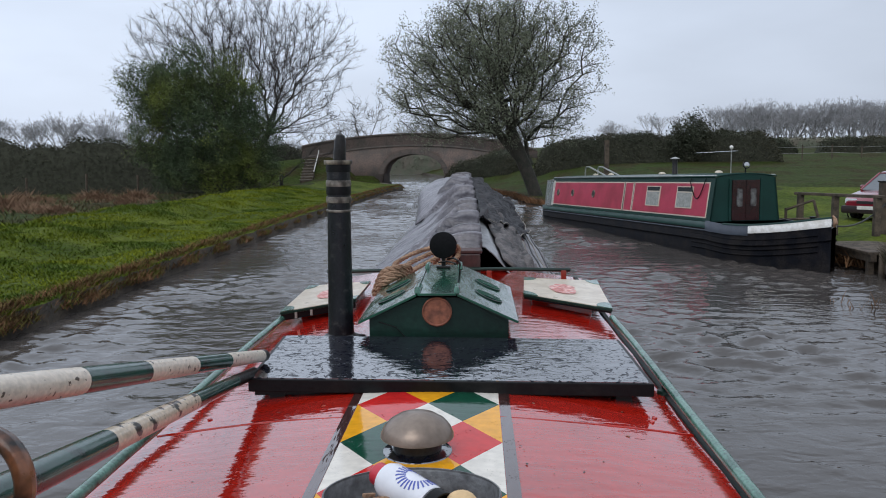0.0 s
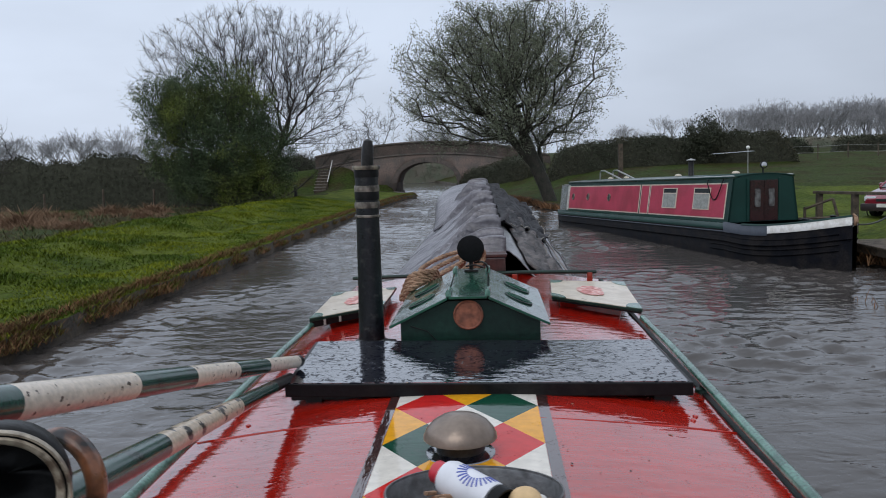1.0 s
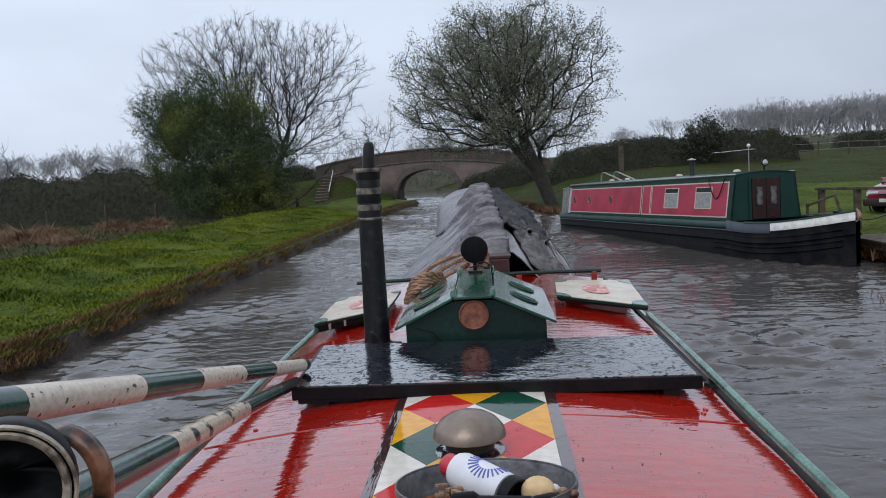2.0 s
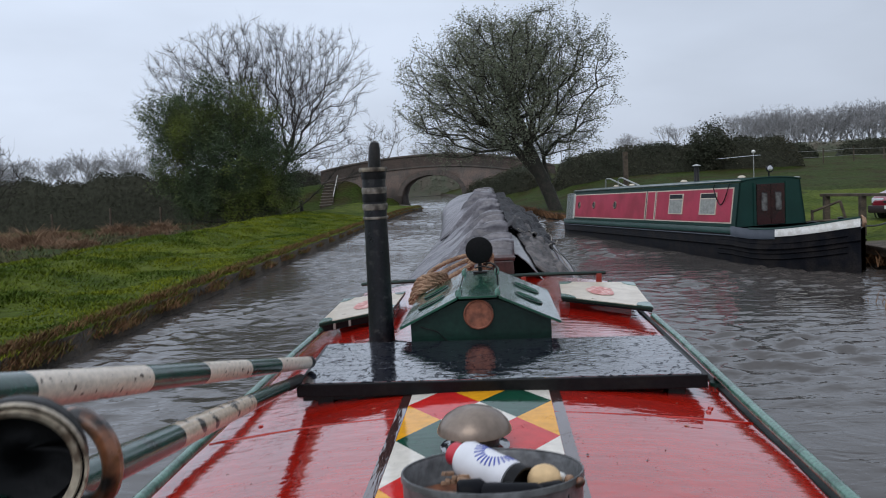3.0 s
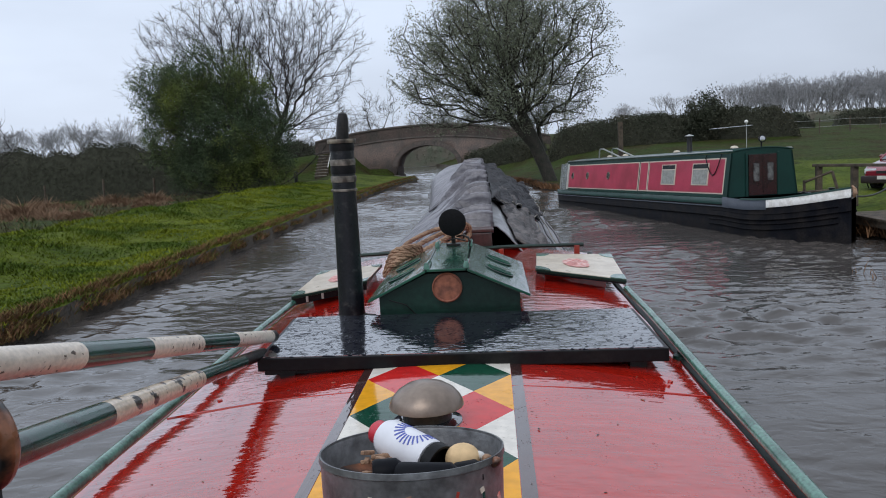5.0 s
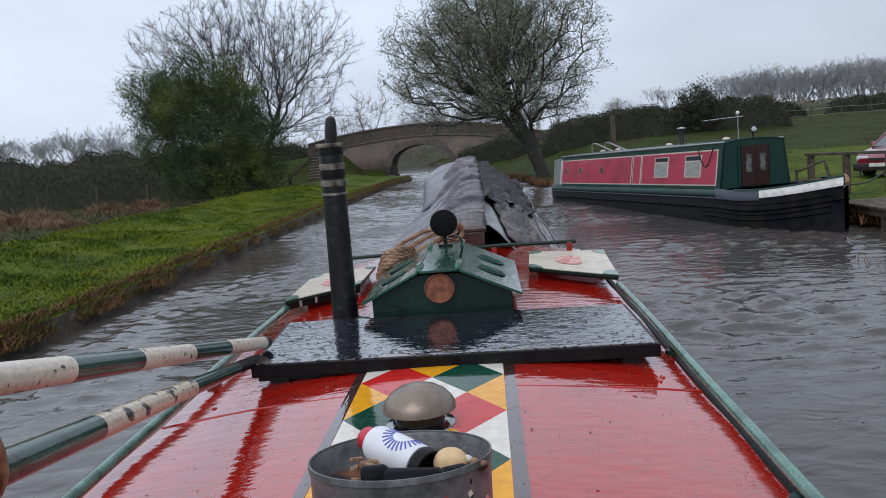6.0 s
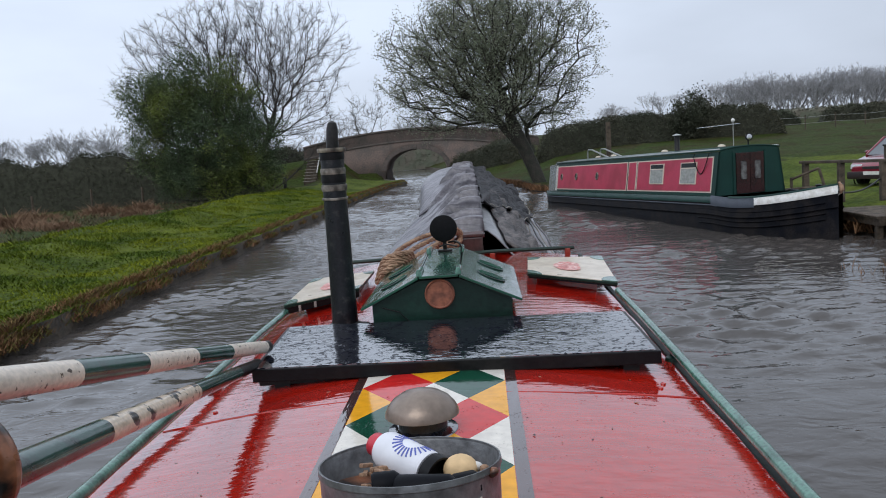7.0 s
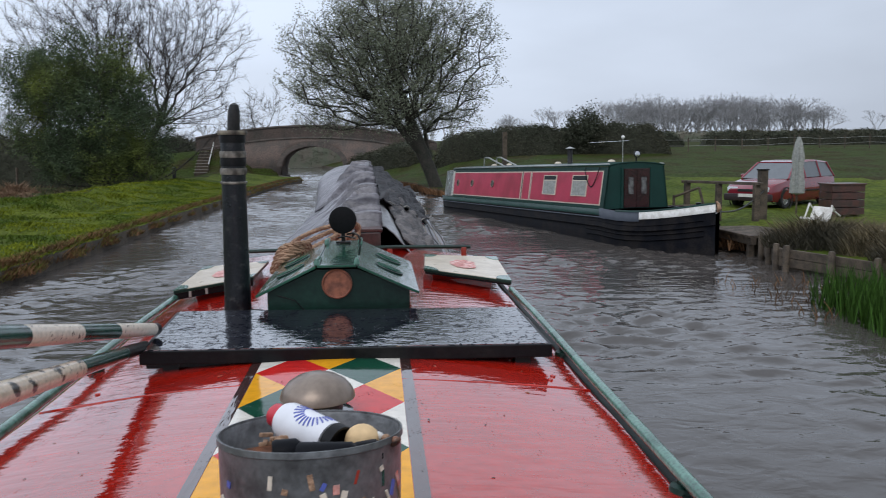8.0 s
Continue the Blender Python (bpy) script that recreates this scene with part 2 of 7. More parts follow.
CAR_RED = mat("car_red_paint", (0.20, 0.018, 0.03), 0.15, var=0.08, scale=2, coat=0.8, bump=0)
HEADLAMP = mat("headlamp_glass", (0.7, 0.72, 0.75), 0.1, var=0.1, scale=20, bump=0)
BRICK = mat("weathered_brick", (0.15, 0.108, 0.09), 0.9, var=0.3, scale=0.7, fine=9, bump=0.6, dist=0.03, col2=(0.10, 0.085, 0.075))
# Parapet brick, darker than that of the arch body.
BRICK_DARK = mat("dark_brown_red_brick", (0.10, 0.072, 0.060), 0.9, var=0.3, scale=0.7, fine=9, bump=0.6, dist=0.03, col2=(0.07, 0.058, 0.05))
COPING = mat("stone_coping", (0.15, 0.12, 0.105), 0.9, var=0.3, scale=1.5, fine=14, bump=0.5, col2=(0.1, 0.09, 0.08))
COPING_PALE = mat("pale_boards", (0.30, 0.27, 0.24), 0.8, var=0.2, scale=3, col2=(0.2, 0.18, 0.15))
BARK = mat("dark_bark", (0.045, 0.038, 0.030), 0.95, var=0.4, scale=3, fine=16, bump=0.7, dist=0.04, col2=(0.03, 0.032, 0.022))
BARK_WET = mat("rain_darkened_bark", (0.032, 0.027, 0.024), 0.9, var=0.35, scale=2, fine=16, bump=0.5, dist=0.03, col2=(0.045, 0.038, 0.034))
TWIG = mat("twig_bark", (0.058, 0.050, 0.043), 0.95, var=0.3, island=0.35, bump=0)
# Bark of the distant woods, paled: the haze is put into its colour.
TWIG_HAZED = mat("haze_paled_twigs", (0.34, 0.335, 0.34), 0.95, var=0.2, island=0.3, bump=0)
LEAF_WILLOW = mat("willow_buds", (0.185, 0.20, 0.135), 0.7, var=0.25, scale=0.5, island=0.4, bump=0, col2=(0.13, 0.148, 0.095))
LEAF_DARK = mat("hawthorn_leaves", (0.074, 0.104, 0.056), 0.75, var=0.2, scale=0.3, island=0.15, bump=0, col2=(0.155, 0.185, 0.046), lo=0.46, hi=0.64)
LEAF_HEDGE = mat("hedge_twigs_and_leaves", (0.062, 0.069, 0.048), 0.85, var=0.2, scale=0.4, island=0.2, bump=0, col2=(0.075, 0.072, 0.05))
# Foliage of the far hedges, greyed and lightened to stand for haze.
LEAF_HAZED = mat("haze_paled_thicket", (0.125, 0.135, 0.095), 0.9, var=0.25, scale=0.4, island=0.25, bump=0, col2=(0.15, 0.135, 0.105))
HEDGE_CORE = mat("hedge_inner_twigs", (0.058, 0.060, 0.044), 1.0, var=0.3)
GRASS = mat("meadow_grass", (0.092, 0.116, 0.012), 0.85, var=0.4, scale=0.45, fine=7, bump=0.9, dist=0.10, col2=(0.046, 0.070, 0.012), lo=0.38, hi=0.64)
BLADE = mat("grass_blades", (0.155, 0.18, 0.013), 0.6, var=0.3, scale=0.55, island=0.28, bump=0, col2=(0.060, 0.095, 0.012), lo=0.42, hi=0.60)
DEAD = mat("dead_grass", (0.20, 0.105, 0.055), 0.85, var=0.3, scale=0.6, island=0.5, bump=0, col2=(0.10, 0.06, 0.033))
REED = mat("fresh_reeds", (0.045, 0.10, 0.018), 0.55, var=0.25, scale=1.0, island=0.45, bump=0)
# Rough pasture; its dark tone also stands for tree shade across the canal.
GRASS_ROUGH_SHADED = mat("rough_and_shaded_grass", (0.034, 0.050, 0.010), 0.9, var=0.4, scale=0.5, fine=5, bump=0.9, dist=0.12, col2=(0.040, 0.036, 0.014))
FRINGE_GREEN = mat("overhanging_grass", (0.10, 0.12, 0.022), 0.7, var=0.3, scale=0.9, island=0.5, bump=0, col2=(0.17, 0.115, 0.05))
RANK = mat("rank_weeds", (0.060, 0.075, 0.018), 0.8, var=0.3, scale=0.4, island=0.5, bump=0, col2=(0.085, 0.060, 0.03))
BRACKEN = mat("dry_bracken", (0.27, 0.175, 0.115), 0.9, var=0.25, scale=0.8, island=0.35, bump=0, col2=(0.18, 0.11, 0.07))
MUD = mat("wet_mud_bank", (0.05, 0.036, 0.022), 0.8, var=0.4, scale=2.0, fine=12, bump=0.8, dist=0.06, col2=(0.028, 0.022, 0.015))


def creased(m, scale, strength):
    """Adds long folds across a cloth."""
    n, l = m.node_tree.nodes, m.node_tree.links
    b = n["Principled BSDF"]
    tc = n.new("ShaderNodeTexCoord")
    mp = n.new("ShaderNodeMapping")
    mp.inputs["Scale"].default_value = scale
    l.new(tc.outputs["Object"], mp.inputs[0])
    t = n.new("ShaderNodeTexNoise")
    t.inputs["Scale"].default_value, t.inputs["Detail"].default_value, t.inputs["Distortion"].default_value = 1.0, 4, 1.2
    l.new(mp.outputs[0], t.inputs["Vector"])
    mid = n.new("ShaderNodeMath")
    mid.operation = "SUBTRACT"
    mid.inputs[1].default_value = 0.5
    l.new(t.outputs[0], mid.inputs[0])
    ab = n.new("ShaderNodeMath")
    ab.operation = "ABSOLUTE"
    l.new(mid.outputs[0], ab.inputs[0])
    edge = n.new("ShaderNodeMapRange")
    edge.inputs["From Min"].default_value, edge.inputs["From Max"].default_value = 0.0, 0.10
    edge.inputs["To Min"].default_value, edge.inputs["To Max"].default_value = 0.45, 0.0
    l.new(ab.outputs[0], edge.inputs[0])
    both = n.new("ShaderNodeMath")
    l.new(edge.outputs[0], both.inputs[0])
    l.new(t.outputs[0], both.inputs[1])
    bp = n.new("ShaderNodeBump")
    bp.inputs["Strength"].default_value, bp.inputs["Distance"].default_value = strength, 0.10
    l.new(both.outputs[0], bp.inputs["Height"])
    l.new(b.inputs["Normal"].links[0].from_socket, bp.inputs["Normal"])
    l.new(bp.outputs[0], b.inputs["Normal"])


creased(TARP, (1.2, 6.0, 1.2), 0.35)
creased(TARP_DARK, (3.0, 1.2, 3.0), 0.3)


for _m in (GRASS, BLADE, DEAD, GRASS_ROUGH_SHADED, FRINGE_GREEN, LEAF_DARK, LEAF_HEDGE, HEDGE_CORE, BRACKEN, REED, TWIG, TWIG_HAZED):
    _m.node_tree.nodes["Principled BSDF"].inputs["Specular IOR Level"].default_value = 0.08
for _m in (YELLOW, SIGN_RED, SIGN_GREEN, SIGN_WHITE):
    _m.node_tree.nodes["Principled BSDF"].inputs["Specular IOR Level"].default_value = 0.05


def water_material():
    m = bpy.data.materials.new("canal_water")
    m.use_nodes = True
    n, l = m.node_tree.nodes, m.node_tree.links
    b = n["Principled BSDF"]
    b.inputs["Base Color"].default_value = (0.074, 0.065, 0.059, 1)
    b.inputs["Roughness"].default_value = 0.03
    b.inputs["IOR"].default_value = 1.33
    tc = n.new("ShaderNodeTexCoord")
    prev = None
    for sc, st, dist, det in (((2.2, 3.0, 1), 0.5, 0.05, 2), ((6.0, 8.0, 1), 0.5, 0.020, 2), ((17, 24, 1), 0.3, 0.006, 2)):
        mp = n.new("ShaderNodeMapping")
        mp.inputs["Scale"].default_value = sc
        mp.inputs["Rotation"].default_value = (0, 0, 0.25)
        l.new(tc.outputs["Object"], mp.inputs[0])
        t = n.new("ShaderNodeTexNoise")
        t.inputs["Scale"].default_value, t.inputs["Detail"].default_value, t.inputs["Distortion"].default_value = 1.0, det, 0.6
        l.new(mp.outputs[0], t.inputs["Vector"])
        bp = n.new("ShaderNodeBump")
        bp.inputs["Strength"].default_value, bp.inputs["Distance"].default_value = st, dist
        l.new(t.outputs[0], bp.inputs["Height"])
        if prev:
            l.new(prev.outputs[0], bp.inputs["Normal"])
            gust = n.new("ShaderNodeTexNoise")
            gust.inputs["Scale"].default_value, gust.inputs["Detail"].default_value, gust.inputs["Distortion"].default_value = 0.24, 4, 1.2
            l.new(tc.outputs["Object"], gust.inputs["Vector"])
            gr = n.new("ShaderNodeMapRange")
            gr.inputs["From Min"].default_value, gr.inputs["From Max"].default_value = 0.36, 0.62
            gr.inputs["To Min"].default_value, gr.inputs["To Max"].default_value = st * 0.22, st * 1.25
            l.new(gust.outputs[0], gr.inputs[0])
            l.new(gr.outputs[0], bp.inputs["Strength"])
        prev = bp
    l.new(prev.outputs[0], b.inputs["Normal"])
    return m


WATER = water_material()


# ---------------------------------------------------------------- mesh tools
def thing(name, m, label, category, group="", kind=""):
    ob = new(name)
    ob.empty_display_size = 0.1
    ob.matrix_world = m
    return tagged(ob, label, category, group, kind)


def part(name, bm, material, parent, label="", smooth=False):
    me = bpy.data.meshes.new(name)
    bmesh.ops.recalc_face_normals(bm, faces=bm.faces)
    bm.to_mesh(me)
    bm.free()
    for q in (material if isinstance(material, (list, tuple)) else [material]):
        me.materials.append(q)
    if smooth:
        me.shade_smooth()
        me.set_sharp_from_angle(angle=radians(40))
    ob = new(name, me)
    ob.parent = parent
    if label:
        ob["label"] = label
    return ob


def solid(name, v, f, material, parent=None, smooth=False):
    me = bpy.data.meshes.new(name)
    v = np.asarray(v, dtype=np.float32)
    f = np.asarray(f, dtype=np.int32)
    me.vertices.add(len(v))
    me.vertices.foreach_set("co", v.ravel())
    k = f.shape[1]
    me.loops.add(f.size)
    me.loops.foreach_set("vertex_index", f.ravel())
    me.polygons.add(len(f))
    me.polygons.foreach_set("loop_start", np.arange(0, f.size, k, dtype=np.int32))
    me.update(calc_edges=True)
    me.validate()
    me.materials.append(material)
    if smooth:
        me.shade_smooth()
    ob = new(name, me)
    ob.parent = parent
    return ob


def box(bm, x0, x1, y0, y1, z0, z1, bevel=0.0, m=None, idx=0):
    r = bmesh.ops.create_cube(bm, size=1, matrix=Matrix.Translation(((x0 + x1) / 2, (y0 + y1) / 2, (z0 + z1) / 2)) @ Matrix.Diagonal((x1 - x0, y1 - y0, z1 - z0, 1)))
    vs = r["verts"]
    if bevel:
        es = {e for v in vs for e in v.link_edges}
        r2 = bmesh.ops.bevel(bm, geom=list(es), offset=bevel, segments=2, affect="EDGES", profile=0.6)
        vs = list({v for f in r2["faces"] for v in f.verts} | {v for v in vs if v.is_valid})
    if m is not None:
        bmesh.ops.transform(bm, matrix=m, verts=vs)
    if idx:
        for f in {f for v in vs for f in v.link_faces}:
            f.material_index = idx
    return vs


def hexa(bm, pts, bevel=0.0):
    """A block from eight corners: four below, four above, both anticlockwise."""
    vs = [bm.verts.new(p) for p in pts]
    fs = [(3, 2, 1, 0), (4, 5, 6, 7), (0, 1, 5, 4), (1, 2, 6, 5), (2, 3, 7, 6), (3, 0, 4, 7)]
    faces = [bm.faces.new([vs[i] for i in f]) for f in fs]
    if bevel:
        bmesh.ops.bevel(bm, geom=list({e for f in faces for e in f.edges}), offset=bevel, segments=2, affect="EDGES", profile=0.6)
    return vs


def tube(bm, pts, radii, n=10, caps=True, idx=0):
    """A round bar along a line of points."""
    pts = [Vector(p) for p in pts]
    if not isinstance(radii, (list, tuple)):
        radii = [radii] * len(pts)
    rings, side = [], None
    for i, p in enumerate(pts):
        d = (pts[min(i + 1, len(pts) - 1)] - pts[max(i - 1, 0)]).normalized()
        if side is None:
            side = d.cross(Vector((0, 0, 1)) if abs(d.z) < 0.9 else Vector((1, 0, 0))).normalized()
        else:
            side = (side - d * side.dot(d)).normalized()
        up = d.cross(side)
        rings.append([bm.verts.new(p + radii[i] * (math.cos(a) * side + math.sin(a) * up)) for a in (2 * math.pi * k / n for k in range(n))])
    for a, b in zip(rings, rings[1:]):
        for k in range(n):
            bm.faces.new((a[k], a[(k + 1) % n], b[(k + 1) % n], b[k])).material_index = idx
    if caps:
        bm.faces.new(rings[0][::-1]).material_index = idx
        bm.faces.new(rings[-1]).material_index = idx


def lathe(bm, prof, n=24, m=None, idx=0):
    """A turned shape about z from (radius, height) pairs."""
    m = m or Matrix()
    rings = []
    for r, z in prof:
        if r < 1e-6:
            rings.append([bm.verts.new(m @ Vector((0, 0, z)))])
        else:
            rings.append([bm.verts.new(m @ Vector((r * math.cos(2 * math.pi * k / n), r * math.sin(2 * math.pi * k / n), z))) for k in range(n)])
    for a, b in zip(rings, rings[1:]):
        for k in range(n):
            q = [a[k % len(a)], a[(k + 1) % len(a)], b[(k + 1) % len(b)], b[k % len(b)]]
            q = [v for i, v in enumerate(q) if v not in q[:i]]
            if len(q) > 2:
                bm.faces.new(q).material_index = idx


def plate(bm, outline, z0, z1, m=None, idx=0):
    """A flat plate of the given outline in x and y."""
    m = m or Matrix()
    lo = [bm.verts.new(m @ Vector((x, y, z0))) for x, y in outline]
    hi = [bm.verts.new(m @ Vector((x, y, z1))) for x, y in outline]
    k = len(lo)
    fs = [bm.faces.new(lo[::-1]), bm.faces.new(hi)] + [bm.faces.new((lo[i], lo[(i + 1) % k], hi[(i + 1) % k], hi[i])) for i in range(k)]
    for f in fs:
        f.material_index = idx


def bars(p0, p1, r0, r1, n):
    """Many tapered bars as one set of points and four-sided faces."""
    d = p1 - p0
    d /= np.linalg.norm(d, axis=1, keepdims=True) + 1e-9
    ref = np.where(np.abs(d[:, 2:3]) < 0.9, np.array([[0, 0, 1.0]]), np.array([[1.0, 0, 0]]))
    s = np.cross(d, ref)
    s /= np.linalg.norm(s, axis=1, keepdims=True) + 1e-9
    u = np.cross(d, s)
    a = np.arange(n) * 2 * np.pi / n
    ring = s[:, None] * np.cos(a)[None, :, None] + u[:, None] * np.sin(a)[None, :, None]
    v = np.concatenate([p0[:, None] + ring * r0[:, None, None], p1[:, None] + ring * r1[:, None, None]], 1).reshape(-1, 3)
    k = np.arange(n)
    f = np.stack([k, (k + 1) % n, n + (k + 1) % n, n + k], 1)
    f = (f[None] + (np.arange(len(p0)) * 2 * n)[:, None, None]).reshape(-1, 4)
    return v, f


def join(sets):
    vs, fs, o = [], [], 0
    for v, f in sets:
        vs.append(v)
        fs.append(f + o)
        o += len(v)
    return np.concatenate(vs), np.concatenate(fs)


def leaves(rng, centres, size, flat=0.0, droop=0.0, ratio=0.5):
    """One small four-cornered leaf at each centre, turned at random."""
    k = len(centres)
    d = rng.normal(size=(k, 3))
    d[:, 2] = d[:, 2] * (1 - flat) - droop
    d /= np.linalg.norm(d, axis=1, keepdims=True)
    e = np.cross(d, rng.normal(size=(k, 3)))
    e /= np.linalg.norm(e, axis=1, keepdims=True) + 1e-9
    s = (size * rng.uniform(0.6, 1.4, k))[:, None]
    v = np.stack([centres - d * s, centres + e * s * ratio, centres + d * s, centres - e * s * ratio], 1).reshape(-1, 3)
    return v, np.arange(4 * k).reshape(-1, 4)


# ---------------------------------------------------------------- ground and water
BANK_L = ((-250, -60, 0, 10, 16.5, 28, 45, 60, 66.5, 71, 75, 82, 95, 143, 200, 240, 700), (-6.3, -6.3, -6.3, -6.3, -6.5, -6.8, -7.1, -7.0, -6.3, -8.6, -9.0, -9.0, -12.0, -24, -40, -60, -60))
BANK_R = ((-250, -60, 0, 5, 9, 11.6, 13.0, 13.6, 18, 31, 37, 41, 45, 50, 60, 71, 75, 82, 95, 143, 200, 240, 700), (8.0, 8.0, 8.2, 8.9, 8.6, 7.9, 8.2, 8.3, 7.7, 5.1, 4.3, 3.2, 2.9, 2.6, 0.6, -2.6, -3.1, -3.1, -2.5, -9, -24, -59, -59))


def bank_l(y):
    return np.interp(y, BANK_L[0], BANK_L[1])


def bank_r(y):
    return np.interp(y, BANK_R[0], BANK_R[1])


def ramp01(v, a, b):
    t = np.clip((v - a) / (b - a), 0, 1)
    return t * t * (3 - 2 * t)


def ground_z(x, y):
    x, y = np.asarray(x, float), np.asarray(y, float)
    left = x < (bank_l(y) + bank_r(y)) / 2
    off = np.where(left, bank_l(y) - x, x - bank_r(y))
    lumps = 0.11 * np.sin(x * 1.3 + 0.7 * y) * np.sin(1.1 * y - 0.6 * x) + 0.06 * np.sin(x * 0.41 - y * 0.53 + 1) + 0.04 * np.sin(x * 2.3 - y * 1.9)
    z_l = 0.32 + 0.12 * ramp01(off, 0, 0.6) + 0.38 * ramp01(off, 1.9, 4.4) - 0.64 * ramp01(off, 5.0, 9.5) + 0.02 * np.maximum(y - 90, 0) * ramp01(off, 5, 60)
    z_r = 0.36 + 0.1 * ramp01(off, 0, 1.5) + np.clip(y - 24, 0, 45) * 0.045 * ramp01(off, 0.5, 9) + 0.018 * np.maximum(y - 69, 0) * ramp01(off, 3, 40)
    z = np.maximum(np.where(left, z_l, z_r) + lumps * ramp01(off, 0, 1.5), 0.07)
    # the road's embankment on both sides of the bridge
    far = np.where(left, 34.0, 26.0)
    top = 3.35 * (1 - np.clip((off - 3) / far, 0, 1))
    mix = ramp01(off, 2.6, 5.4)
    window = (ramp01(y, 75.05, 75.5) * (1 - mix) + ramp01(y, 70.8, 75.4) * mix) * (1 - ramp01(y, 80, 90)) * ramp01(off, 0.2, 0.9)
    return np.maximum(z, z * (1 - window) + top * window)


def build_waves():
    """Wind chop: many short wave trains, choppier in the gusts, flattening out with distance."""
    rng = np.random.default_rng(19)
    xs = np.concatenate([[-70, -30], np.arange(-10.5, 10.6, 0.1), [30, 60]])
    ys = np.concatenate([[-250, -60, -20], np.arange(-5, 30, 0.09), np.arange(30, 92, 0.22), [100, 115, 130, 150, 170, 190, 210, 245]])
    gx, gy = np.meshgrid(xs, ys)
    gust = np.zeros_like(gx)
    for i in range(9):
        a, ln = rng.uniform(0, 6.28), rng.uniform(2.5, 9)
        gust += np.sin((gx * math.cos(a) + gy * math.sin(a)) * 6.28 / ln + rng.uniform(0, 6.28))
    gust = np.clip(0.66 + 0.26 * gust, 0.08, 1.6)

    def trains(count, short, long, steep):
        z = np.zeros_like(gx)
        for i in range(count):
            ln = short * (long / short) ** rng.random()
            a = radians(250) + rng.normal(0, 0.7)
            z += steep * ln ** 0.8 * np.sin((gx * math.cos(a) + gy * math.sin(a)) * 6.28 / ln + rng.uniform(0, 6.28))
        return z + 6.0 * z * np.abs(z)
    sharp = trains(56, 0.28, 0.70, 0.0037) * (1 - ramp01(gy, 18, 30)) + trains(30, 0.7, 1.5, 0.0042) * ramp01(gy, 12, 26)
    fade = ramp01(gx, -10.4, -9.5) * (1 - ramp01(gx, 9.5, 10.4)) * ramp01(gy, -5, -4) * (gy < 91)
    v = np.stack([gx, gy, sharp * gust * fade], -1).reshape(-1, 3)
    n, k = gx.shape
    i, j = np.meshgrid(np.arange(n - 1), np.arange(k - 1), indexing="ij")
    a = (i * k + j).ravel()
    return solid("water", v, np.stack([a, a + 1, a + k + 1, a + k], 1), WATER, None, True)


def build_ground():
    ys = np.concatenate([[-250, -120, -60, -30, -15], np.arange(-8, 60, 0.8), np.arange(60, 92, 0.8), np.arange(92, 244, 4), [250, 280, 350, 450, 700]])
    offs = np.array([0, 0.06, 0.25, 0.6, 1, 1.5, 2.1, 2.8, 3.6, 4.5, 5.5, 6.6, 7.8, 9.2, 11, 13, 15.5, 18.5, 22, 26, 31, 38, 48, 65, 90, 130, 200, 320, 600])
    rows = []
    for y in ys:
        l, r = bank_l(y), bank_r(y)
        w = max(r - l, 0.5)
        wob = 0.06 * math.sin(3.1 * y) + 0.05 * math.sin(7.7 * y)
        xs = [l - o + wob * (o < 0.3) for o in offs[::-1]]
        row = [(x, y, float(ground_z(x, y))) for x in xs]
        row += [(l + 0.05 + wob, y, -0.3), (l + 0.3 * w, y, -1.2), (r - 0.3 * w, y, -1.2), (r - 0.05 - wob, y, -0.3)]
        row += [(r + o - wob * (o < 0.3), y, float(ground_z(r + max(o, 0.01), y))) for o in offs]
        rows.append(row)
    n, k = len(rows), len(rows[0])
    f = [(i * k + j, i * k + j + 1, (i + 1) * k + j + 1, (i + 1) * k + j) for i in range(n - 1) for j in range(k - 1)]
    g = solid("ground", np.array(rows).reshape(-1, 3), f, GRASS, smooth=True)
    g.data.materials.append(MUD)
    g.data.materials.append(GRASS_ROUGH_SHADED)
    a, b = len(offs) - 1, len(offs) + 4
    # Offside field and embankment get it for shade, the left hollow for rough growth.
    idx = np.array([[1 if a <= j < b else 2 if (j < a and offs[a - j] > 6.5 + 0.8 * math.sin(0.5 * ys[i]) and 2 < ys[i] < 62) or (j < a and ys[i] > 69 + math.sin(0.4 * j)) or (j >= b and ys[i] > 33 + 2 * math.sin(0.7 * j)) else 0 for j in range(k - 1)] for i in range(n - 1)]).ravel().astype(np.int32)
    g.data.polygons.foreach_set("material_index", idx)
    tagged(g, "green meadow with a canal bed cut through it", "ground", kind="structure")
    w = build_waves()
    tagged(w, "rippled grey-brown canal water under an overcast sky", "water", kind="structure")


build_ground()


def blades(rng, x, y, z, h, w, lean):
    """Grass blades: one narrow three-cornered leaf at each root, as four-cornered faces."""
    k = len(x)
    a = rng.uniform(0, 2 * np.pi, k)
    dx, dy = np.cos(a), np.sin(a)
    b = rng.uniform(0, 2 * np.pi, k)
    hh = h * rng.uniform(0.5, 1.3, k)
    tip = np.stack([x + lean * hh * np.cos(b), y + lean * hh * np.sin(b), z + hh * 0.95], 1)
    root = np.stack([x, y, z - 0.02], 1)
    side = np.stack([dx, dy, 0 * dx], 1) * (w / 2)
    midp = root * 0.5 + tip * 0.5 + np.array([0, 0, 1.0]) * (hh * 0.12)[:, None]
    v = np.stack([root - side, root + side, midp + side * 0.8, tip, midp - side * 0.8], 1).reshape(-1, 3)
    i = np.arange(k) * 5
    f = np.concatenate([np.stack([i, i + 1, i + 2, i + 4], 1), np.stack([i + 4, i + 2, i + 3, i + 3], 1)])
    return v, f


